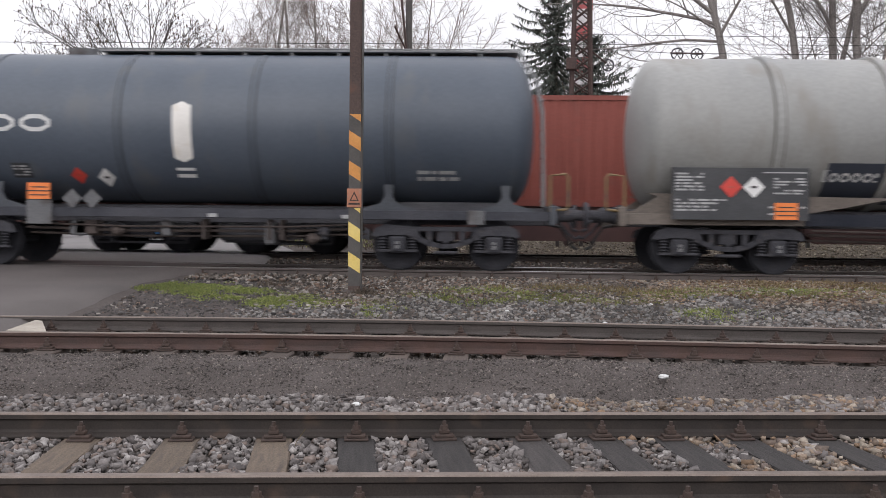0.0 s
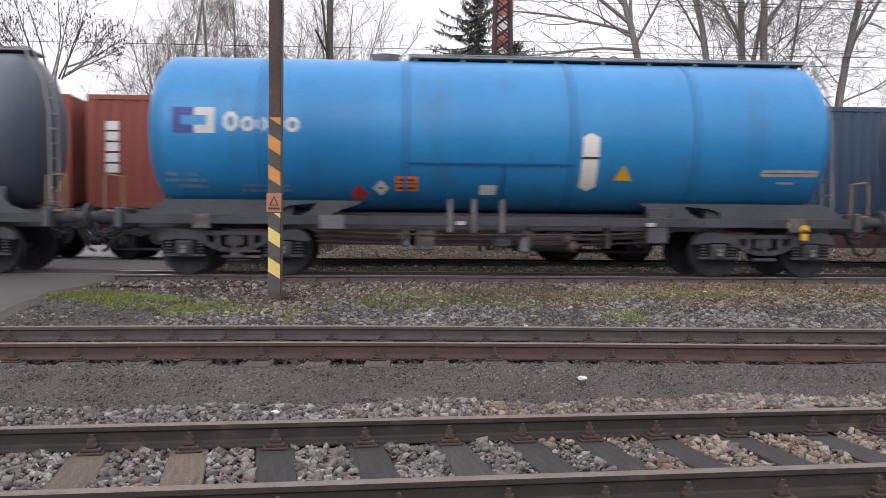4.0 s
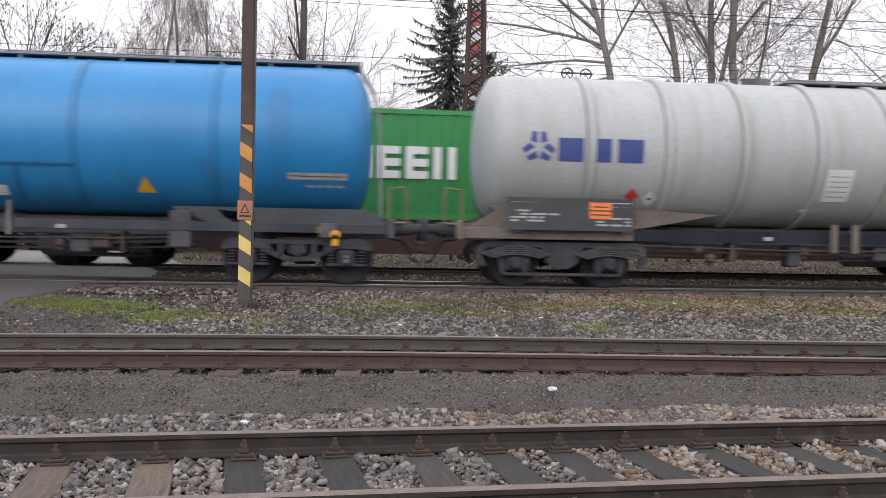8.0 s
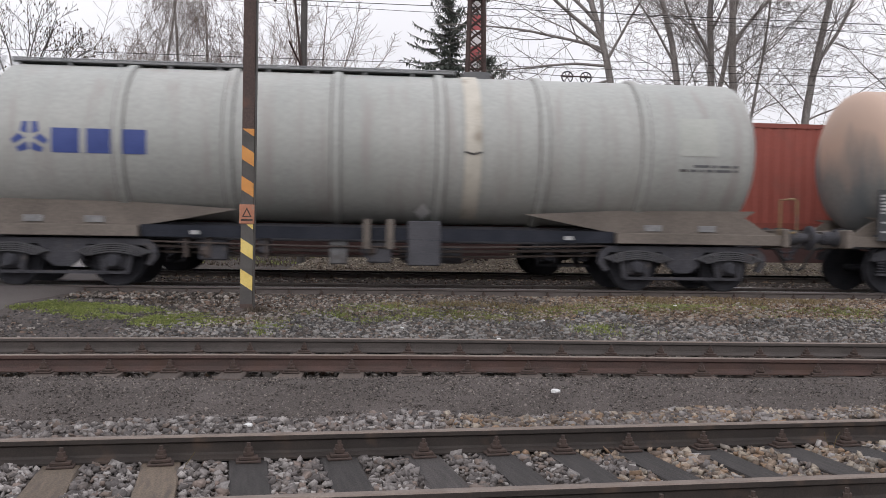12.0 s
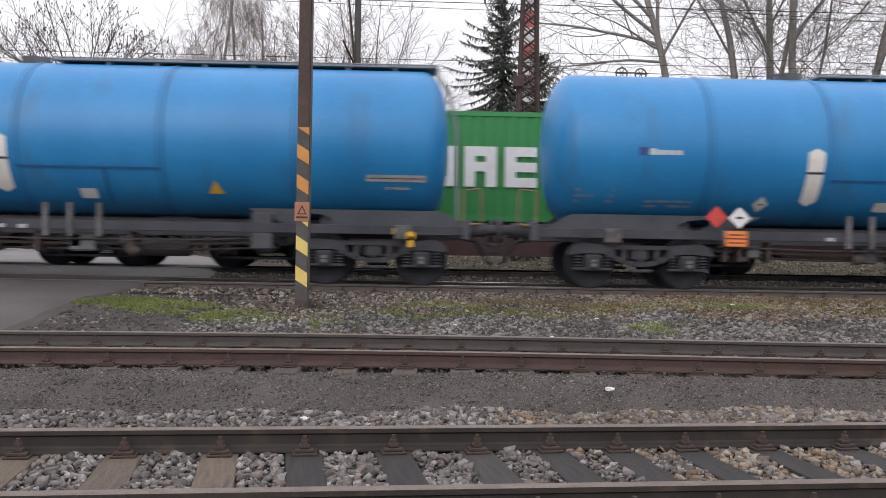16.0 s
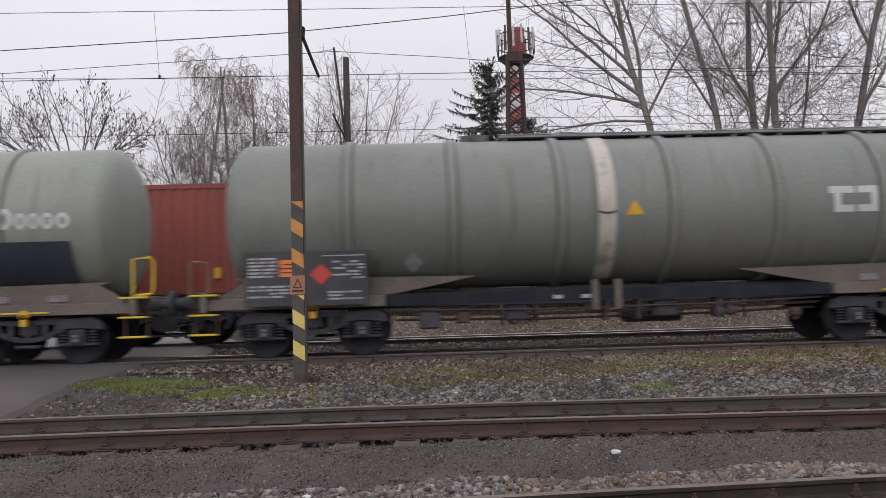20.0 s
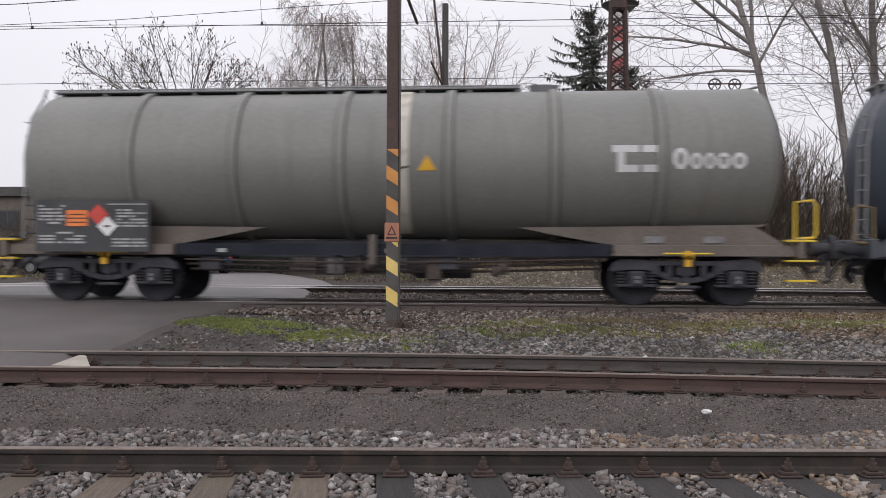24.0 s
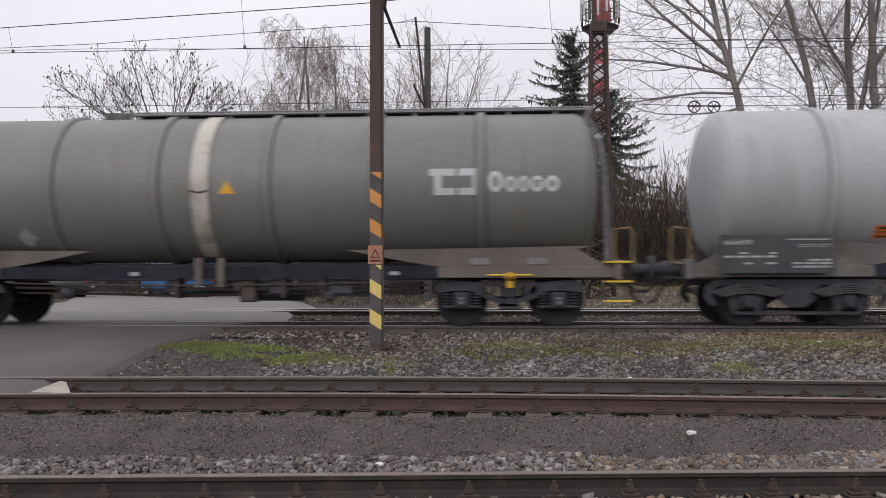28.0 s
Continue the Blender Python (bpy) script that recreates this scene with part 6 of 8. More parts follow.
# ---- the container train behind ----
BOXES = [(-206.0, "c_blue", ""), (-193.7, "c_red", ""), (-181.3, "c_red", ""), (-169.1, "c_cream", "oo"), (-156.1, "c_blue", "tail"), (-143.85, "c_red", "strip"), (-131.3, "c_red", "strip"), (-119.4, "c_navy", ""),
         (-106.75, "c_blue", "block"), (-94.5, "c_red", "dot"), (-81.75, "c_green", "small"), (-69.45, "c_red", "dotl"), (-56.3, "c_red", "tail"), (-44.2, "c_navy", "arcs"),
         (-31.5, "c_red", ""), (-19.2, "c_red", ""), (-6.15, "c_green", "big"), (6.05, "c_red", "blue_dot"), (19.0, "c_green", "big"), (31.15, "c_green", "big"), (43.65, "c_green", "big"), (55.9, "c_red", "strip")]
CARRIED = []
LC, HC = 12.19, 2.59
FLOOR = 1.20


def container_walls(bm):
    n = 44
    p = (LC - 0.24) / n
    for y, s in ((-1.22, -1), (1.22, 1)):
        pts = []
        for i in range(n):
            x = -LC / 2 + 0.12 + i * p
            pts += [(x, 0), (x + p * 0.3, 0), (x + p * 0.5, 0.036), (x + p * 0.8, 0.036)]
        pts.append((LC / 2 - 0.12, 0))
        lo = [bm.verts.new((x, y - s * (0.01 + d), 0.14)) for x, d in pts]
        hi = [bm.verts.new((x, y - s * (0.01 + d), HC - 0.1)) for x, d in pts]
        for i in range(len(pts) - 1):
            bm.faces.new((lo[i], lo[i + 1], hi[i + 1], hi[i]))
    box(bm, -LC / 2, LC / 2, -1.2, 1.2, HC - 0.04, HC - 0.02)
    for x in (-LC / 2 + 0.04, LC / 2 - 0.04):
        box(bm, x - 0.03, x + 0.03, -1.15, 1.15, 0.1, HC - 0.06)


def container_frame(bm):
    for x in (-LC / 2 + 0.08, LC / 2 - 0.08):
        for y in (-1.14, 1.14):
            box(bm, x - 0.08, x + 0.08, y - 0.08, y + 0.08, 0, HC, 0.01)
    for y in (-1.19, 1.19):
        box(bm, -LC / 2 + 0.16, LC / 2 - 0.16, y - 0.03, y + 0.03, 0.0, 0.15)
        box(bm, -LC / 2 + 0.16, LC / 2 - 0.16, y - 0.03, y + 0.03, HC - 0.11, HC)


def mark(box_ob, name, polys, mat, label=""):
    bm = bmesh.new()
    for p in polys:
        slab(bm, p, -1.236, -1.228)
    return part(name, bm, M[mat], box_ob, label)


def striped(x, z, w, h, holes):
    """A letter shown as a plain upright and level bars."""
    out = [rect(x, x + w * 0.34, z, z + h)]
    for k in range(3):
        if holes >> k & 1:
            out.append(rect(x + w * 0.34, x + w, z + h * (0.38 * k), z + h * (0.38 * k + 0.24)))
    if holes & 8:
        out.append(rect(x + w * 0.66, x + w, z, z + h))
    return out


def make_container(u, mat, deco, k):
    names = {"c_red": "oxide-red corrugated steel freight container", "c_cream": "cream corrugated freight container with red rings", "c_blue": "blue corrugated steel freight container",
             "c_navy": "dark navy corrugated freight container", "c_green": "bright green corrugated freight container with white lettering"}
    c = tagged(new("freight_container"), names[mat], "freight container", "containers on the far train")
    c.location = (u + LC / 2, 21.22, ZT[4] + FLOOR)
    tall = 0.87 if deco in ("arcs", "block") or u in (-56.3, -94.5) else 1.0    # these are a lower pattern
    put("corrugated_shell", cached(("corrugated_shell", mat), container_walls), M[mat], c).scale = (1, 1, tall)
    put("frame", cached(("container_frame", mat), container_frame), M[mat], c).scale = (1, 1, tall)
    rnd = random.Random(k)
    if deco in ("big", "small"):
        h, w, x, z = (0.95, 0.96, -4.55, 0.81) if deco == "big" else (0.76, 0.66, -2.06, 0.96)
        polys = []
        for i, hl in enumerate((7, 8, 7, 14, 9, 14, 7, 7, 8)):
            polys += striped(x + i * w, z, w * 0.8, h, hl)
        mark(c, "lettering", polys, "haz_white", "large white letters as plain shapes")
        mark(c, "small_print", [rect(4.3 + i * 0.17, 4.42 + i * 0.17, 2.1, 2.16) for i in range(8)] + [rect(4.9 + i * 0.17, 5.0 + i * 0.17, 1.95, 2.0) for i in range(4)], "bars")
    if deco == "oo":
        for i in range(4):
            x = -5.05 + i * 0.4
            mark(c, "lettering", [rect(x, x + 0.09, 1.75, 2.05), rect(x + 0.22, x + 0.31, 1.75, 2.05), rect(x + 0.09, x + 0.22, 1.96, 2.05), rect(x + 0.09, x + 0.22, 1.75, 1.84)], "haz_red")
    if deco in ("tail", "strip"):
        x = 5.5 if deco == "tail" else -4.9 if u > 0 else -5.65
        mark(c, "upright_print", [rect(x, x + 0.28, 0.8 + i * 0.245, 1.0 + i * 0.245) for i in range(6 if u > 0 else 5)], "haz_white")
        mark(c, "yellow_tag", [rect(5.7, 5.86, 0.35, 0.6)], "haz_yellow")
    if deco in ("dot", "dotl", "blue_dot"):
        x = {"dot": 5.2, "dotl": -5.0, "blue_dot": -4.9}[deco]
        mark(c, "emblem", [[(x, 1.95), (x + 0.17, 2.12), (x, 2.29), (x - 0.17, 2.12)]], "logo_mid" if deco == "blue_dot" else "haz_white")
    if deco == "block":
        mark(c, "red_stripe", [rect(-1.6, 1.6, 1.68, 1.83), [(-0.3, 1.6), (0.2, 1.6), (0.35, 1.75), (0.2, 1.92), (-0.3, 1.92), (-0.15, 1.75)]], "haz_red")
        mark(c, "lettering", [p for i, hl in enumerate((14, 14, 1)) for p in striped(-0.95 + i * 0.78, 0.2, 0.7, 1.17, hl)], "haz_white")
    if deco == "arcs":
        polys = []
        for x, ww in ((-2.3, 0.55), (-1.65, 0.66), (-0.85, 0.6), (0.1, 0.55), (0.75, 0.58), (1.4, 0.66)):
            polys += [rect(x, x + ww * 0.3, 0.75, 1.35), rect(x + ww * 0.7, x + ww, 0.75, 1.35), rect(x + ww * 0.3, x + ww * 0.7, 1.2, 1.35)]
        mark(c, "lettering", polys, "haz_white", "white letters as plain shapes")
        for s in (1, -1):
            pts = [(1.4 * math.cos(math.pi * (0.15 + 0.4 * i / 8)), 0.75 * math.sin(math.pi * (0.15 + 0.4 * i / 8))) for i in range(9)]
            mark(c, "arc", [[(-0.2 - s * a[0], 1.05 + s * a[1]), (-0.2 - s * b[0], 1.05 + s * b[1]), (-0.2 - s * b[0] * 0.97, 1.05 + s * b[1] * 0.9), (-0.2 - s * a[0] * 0.97, 1.05 + s * a[1] * 0.9)] for a, b in zip(pts, pts[1:])], "haz_white")
    CARRIED.append(c)
    return c


def make_flat_wagon(u0, u1):
    """The flat wagon under two containers."""
    w = tagged(new("container_wagon"), "rust-red low flat wagon under two freight containers", "flat wagon", "flat wagons of the far train")
    c, h = (u0 + u1) / 2, (u1 - u0) / 2 + 0.25
    w.location = (c, 21.22, ZT[4])
    for s in (-1, 1):
        bm = bmesh.new()
        slab(bm, [(-h, 0.95), (-h, 1.19), (h, 1.19), (h, 0.95), (h - 3.2, 0.95), (h - 4.4, 0.38), (1.9, 0.38), (1.5, 0.8), (-1.5, 0.8), (-1.9, 0.38), (-h + 4.4, 0.38), (-h + 3.2, 0.95)], s * 1.1 - 0.05, s * 1.1 + 0.05)
        part("side_beam", bm, M["flat"], w)
    part("cross_frame", box(bmesh.new(), -h, h, -0.5, 0.5, 0.85, 1.12), M["flat"], w)
    for x in (-h + 1.9, 0, h - 1.9):
        make_bogie(w, x, True)
    for s in (-1, 1):
        for y in (-0.88, 0.88):
            m = Matrix.Translation((s * h, y, 1.04)) @ (Matrix.Identity(4) if s > 0 else Matrix.Rotation(math.pi, 4, "Z"))
            put("buffer", cached("buffer", buffer_mesh), M["bogie"], w, loc=m)
    CARRIED.append(w)


for k, (u, mat, deco) in enumerate(BOXES):
    make_container(u, mat, deco, k)
for a, b in zip(BOXES[0::2], BOXES[1::2]):
    make_flat_wagon(a[0], b[0] + LC)


# ---- stones, moss and grass ----
ICO = None


def ico():
    global ICO
    if ICO is None:
        bm = bmesh.new()
        bmesh.ops.create_icosphere(bm, subdivisions=1, radius=1)
        ICO = (np.array([v.co[:] for v in bm.verts]), np.array([[v.index for v in f.verts] for f in bm.faces]))
        bm.free()
    return ICO


OCT = (np.array([(1, 0, 0), (-1, 0, 0), (0, 1, 0), (0, -1, 0), (0, 0, 1), (0, 0, -1)], float), np.array([(0, 2, 4), (2, 1, 4), (1, 3, 4), (3, 0, 4), (2, 0, 5), (1, 2, 5), (3, 1, 5), (0, 3, 5)]))


CUBE = (np.array([(x, y, z) for x in (-1, 1) for y in (-1, 1) for z in (-1, 1)], float) * 0.72,
        np.array([(0, 1, 3), (0, 3, 2), (4, 6, 7), (4, 7, 5), (0, 4, 5), (0, 5, 1), (2, 3, 7), (2, 7, 6), (0, 2, 6), (0, 6, 4), (1, 5, 7), (1, 7, 3)]))


def scatter(name, places, sizes, mat, label, rng, shape="cube", flat=0.7, category="gravel"):
    """Loose stones: one mesh of many small rough bodies."""
    v0, f0 = {"ico": ico, "oct": lambda: OCT, "cube": lambda: CUBE}[shape]()
    n, k = len(places), len(v0)
    v = np.repeat(v0[None], n, 0) * (1 + rng.uniform(-0.52, 0.42, (n, k, 3 if shape == "cube" else 1)))
    v = v * rng.uniform(0.48, 1.42, (n, 1, 3)) * np.array((1, 1, flat))
    a, t = rng.uniform(0, 2 * np.pi, n), rng.uniform(-0.9, 0.9, n)
    c, s = np.cos(t)[:, None], np.sin(t)[:, None]
    y, z = v[..., 1] * c - v[..., 2] * s, v[..., 1] * s + v[..., 2] * c
    c, s = np.cos(a)[:, None], np.sin(a)[:, None]
    v = np.stack((v[..., 0] * c - y * s, v[..., 0] * s + y * c, z), -1) * np.asarray(sizes)[:, None, None] + np.asarray(places)[:, None]
    f = (f0[None] + (np.arange(n) * k)[:, None, None]).reshape(-1, 3)
    ob = arrays(name, v.reshape(-1, 3), f, mat)
    return tagged(ob, label, category, kind="stuff")


def spots(n, x0, x1, y0, y1, rng, keep=None, lift=0.0):
    xs, ys = rng.uniform(x0, x1, n), rng.uniform(y0, y1, n)
    if keep is not None:
        k = np.array([keep(x, y) for x, y in zip(xs, ys)])
        xs, ys = xs[k], ys[k]
    return np.array([(x, y, rough_z(x, y) + lift) for x, y in zip(xs, ys)])


def make_stones():
    rng = np.random.default_rng(4)
    off_road = lambda x, y: x > road_edge(y) + 0.1

    def bed1(x, y):
        d = y - track1_y(x)
        return off_road(x, y) and not (abs(d) < 1.25 and any(abs((x - sx) + 0.16 * (y - track1_y(sx))) < 0.14 for sx in NEAR_SLEEPERS)) and -1.5 < d < 1.6 - 0.045 * max(x, 0) + 0.13 * noise.noise((x * 1.2, 0, 0)) and (abs(abs(d) - 0.75) > 0.06)
    p = np.concatenate((spots(60000, -5.6, 7.5, 3.3, 7.6, rng, bed1), spots(20000, -5.6, 7.5, 6.2, 7.6, rng, lambda x, y: bed1(x, y) and y - track1_y(x) > 1.2)))
    base = np.where(p[:, 1] > 6.45 + 0.081 * p[:, 0], p[:, 2], -1.0)
    p[:, 2] = -0.185 + rng.uniform(-0.03, 0.02, len(p)) + np.clip((p[:, 1] - np.array([track1_y(x) for x in p[:, 0]]) - 0.85) * 0.16, 0, 0.12)
    p[:, 2] = np.maximum(p[:, 2], base - 0.004)
    warm = np.array([noise.noise((x * 0.5, y * 0.6, 7)) + 0.6 * (x - 0.9) > 0.05 for x, y, z in p]) & (rng.uniform(0, 1, len(p)) < np.where(p[:, 1] > 6.45 + 0.081 * p[:, 0], 0.5, 0.8))
    size = 0.014 + 0.027 * rng.uniform(0, 1, len(p)) ** 1.4
    scatter("ballast", p[~warm], size[~warm], M["stone"], "coarse grey crushed-granite ballast between the sleepers", rng, "cube", 0.66, "ballast")
    scatter("brown_ballast", p[warm], size[warm], M["stone_brown"], "coarse rust-brown ballast stones between the sleepers", rng, "cube", 0.66, "ballast")
    # fine grit between the first and second track
    p = spots(48000, -6, 8, 6.6, 8.75, rng, lambda x, y: off_road(x, y) and y - track1_y(x) > 1.3 and y < track2_y(x) - 1.06 + 0.05 * noise.noise((x * 3, 1, 1)))
    scatter("grit", p, rng.uniform(0.005, 0.012, len(p)), M["crumbs"], "dark fine grit between two tracks", rng, "oct", 0.8)
    few = p[rng.uniform(0, 1, len(p)) < 0.07]
    scatter("coarse_grit", few, rng.uniform(0.011, 0.02, len(few)), M["crumbs"], "coarser dark crumbs on the fine grit", rng, "oct", 0.8)
    few = p[rng.uniform(0, 1, len(p)) < 0.022] + np.array((0, 0, 0.006))
    scatter("pale_grit", few, rng.uniform(0.005, 0.011, len(few)), M["stone"], "pale specks of crushed stone on the dark grit", rng, "oct", 0.6)
    # stones and soil in the second track
    p = spots(7000, -5.2, 8, 8.3, 10.6, rng, lambda x, y: abs(y - track2_y(x)) < 1.0 and abs(abs(y - track2_y(x)) - 0.75) > 0.07)
    p[:, 2] = -0.01 + rng.uniform(-0.025, 0.022, len(p)) - 0.035 * (p[:, 1] < 8.8)
    scatter("track_stones", p, rng.uniform(0.014, 0.034, len(p)), M["pebble"], "grey-brown stones lying in the second track", rng)
    # gravel verge up to the main line: grey in front, brown and mixed behind, dark beside the road
    p = spots(56000, -6.5, 11, 10.3, 15.45, rng, lambda x, y: off_road(x, y))
    far = np.array([noise.noise((x * 0.7, y * 1.2, 2)) for x, y, z in p])
    chance = rng.uniform(0, 1, len(p))
    dark = (p[:, 0] < -2.95 + far * 1.2 - 0.6 * (p[:, 1] < 11.6)) & (chance < 0.9)
    grey = ~dark & (p[:, 1] < 12.2 + far * 1.1 + 0.05 * p[:, 0]) & (p[:, 0] > -3.6) & (chance < 0.86)
    warm = ~dark & ~grey & (p[:, 1] > 12.4) & (p[:, 0] + far * 3 > 3.0) & (chance < 0.8)
    size = 0.011 + 0.03 * rng.uniform(0, 1, len(p)) ** 1.7
    rest = ~dark & ~warm & ~grey
    scatter("gravel", p[rest], size[rest], M["pebble"], "mixed grey-brown gravel on the verge by the mast", rng)
    scatter("grey_gravel", p[grey], size[grey], M["stone_grey"], "grey crushed gravel along the second track", rng)
    scatter("brown_gravel", p[warm], size[warm], M["stone_brown"], "rusty brown gravel beside the main line", rng)
    scatter("dark_gravel", p[dark], size[dark] * 0.62, M["pebble_dark"], "dark grey gravel at the edge of the road", rng, "oct", 0.8)
    p = np.concatenate((spots(5200, 4.0, 11, 12.6, 15.3, rng), spots(900, -2.4, 4.5, 12.8, 15.2, rng)))
    p[:, 2] += 0.016
    scatter("leaf_litter", p, rng.uniform(0.014, 0.034, len(p)), M["litter"], "brown withered leaves lying on the gravel", rng, "oct", 0.22, "leaves")
    # a heap of stones by the road and loose white ones
    p = spots(500, -4.9, -2.2, 14.3, 15.2, rng)
    scatter("stone_heap", p + np.array((0, 0, 0.03)), rng.uniform(0.02, 0.045, len(p)), M["pebble"], "low heap of pale stones beside the main line", rng)
    p = spots(9000, -5, 18, 15.9, 19.8, rng, lambda x, y: abs(abs(y - 16.5) - 0.75) > 0.08)
    scatter("main_line_ballast", p, rng.uniform(0.018, 0.04, len(p)), M["pebble"], "brown-grey ballast of the main line", rng)
    p = spots(4000, -5, 22, 20, 23.4, rng, lambda x, y: abs(abs(y - 21.2) - 0.75) > 0.08)
    scatter("far_ballast", p, rng.uniform(0.02, 0.045, len(p)), M["stone_brown"], "brown ballast and litter beside the far track", rng)
    white = [(1.69, 7.42, 0.06, 0.055), (-3.64, 7.36, -0.05, 0.05), (-1.25, 10.85, 0.12, 0.045), (-1.1, 10.83, 0.12, 0.04), (1.72, 10.88, 0.13, 0.04), (3.4, 13.0, 0.3, 0.05), (5.2, 13.9, 0.36, 0.06), (0.5, 11.6, 0.2, 0.035), (2.6, 12.3, 0.25, 0.04), (-0.9, 6.7, -0.08, 0.05), (4.1, 12.6, 0.27, 0.045), (6.3, 13.8, 0.36, 0.05)]
    for x, y, z, s in white:
        bm = bmesh.new()
        bmesh.ops.create_icosphere(bm, subdivisions=2, radius=1)
        for v in bm.verts:
            v.co *= 1 + 0.3 * noise.noise(v.co * 1.3 + Vector((x, y, 0)))
            v.co = Vector((v.co.x * s * 0.8, v.co.y * s * 0.6, v.co.z * s * 0.4))
        tagged(part("pale_stone", bm, M["off_white"], loc=(x, y, z)), "loose whitish stone lying on the gravel", "stone", "loose pale stones")


def dry_stalks():
    """Withered stalks that stick up between the near sleepers."""
    for x, y, lean in ((-1.19, 5.66, 0.09), (3.52, 6.13, -0.05), (3.55, 6.14, 0.05)):
        bm = bent(bmesh.new(), [(0, 0, -0.05), (lean * 0.3, 0.01, 0.05), (lean * 0.7, 0.02, 0.1), (lean, 0.0, 0.14)], 0.0025, 5)
        tagged(part("dry_stalk", bm, M["dry_grass"], loc=(x, y, -0.17)), "withered grass stalk growing beside the rail", "dry stalk", "stalks by the rail")


def bank_z(x, y):
    """The low gravel bank beyond the far track."""
    t = min(1.0, max(0.0, (x + 3.2) / 2.6))
    z = float(np.interp(y, [22.9, 24, 26.5, 28, 31, 34], [0.40, 0.62, 1.0, 1.12, 1.05, 0.4]))
    return 0.38 + t * t * (3 - 2 * t) * (z - 0.38 + 0.07 * noise.noise((x * 0.6, y * 0.7, 6)) + 0.03 * noise.noise((x * 2.3, y * 2.3, 2)))


def make_bank():
    bm = bmesh.new()
    xs = [-3.4 + 0.4 * i for i in range(90)] + [36, 45, 60]
    g = [[bm.verts.new((x, y, bank_z(x, y))) for x in xs] for y in [22.9 + 0.3 * i for i in range(38)]]
    for a, b in zip(g, g[1:]):
        for i in range(len(xs) - 1):
            bm.faces.new((a[i], a[i + 1], b[i + 1], b[i]))
    tagged(part("gravel_bank", bm, M["bank"], smooth=True), "low yellow-brown gravel bank beyond the far track", "bank", kind="structure")
    rng = np.random.default_rng(31)
    p = spots(13000, -2.2, 24, 23.1, 28.2, rng)
    p[:, 2] = [bank_z(x, y) for x, y, z in p]
    scatter("bank_gravel", p, rng.uniform(0.018, 0.045, len(p)), M["stone_tan"], "yellow-brown gravel on the low bank", rng)
    p = spots(1200, -1.5, 24, 26.2, 29, rng)
    blades("bank_weeds", p, 8, M["dry_grass"], "withered yellow-brown weeds on the gravel bank", rng, 0.16, 0.12, 0.008, bank_z)


def blades(name, centres, n, mat, label, rng, tall=0.05, spread=0.2, width=0.007, floor=rough_z):
    """Short blades in tufts: a mesh of thin upright triangles."""
    c = np.repeat(np.asarray(centres), n, 0)
    k = len(c)
    p = c + np.stack((rng.normal(0, spread, k), rng.normal(0, spread, k), np.zeros(k)), 1)
    p[:, 2] = [floor(x, y) for x, y, z in p]
    a = rng.uniform(0, np.pi, k)
    d = np.stack((np.cos(a), np.sin(a), np.zeros(k)), 1) * width
    h = rng.uniform(0.35, 1, k)[:, None] * tall
    tip = p + np.stack((rng.normal(0, 0.5, k), rng.normal(0, 0.5, k), np.ones(k)), 1) * h
    v = np.stack((p - d, p + d, tip), 1).reshape(-1, 3)
    return tagged(arrays(name, v, np.arange(3 * k).reshape(-1, 3), mat), label, "grass", kind="stuff")


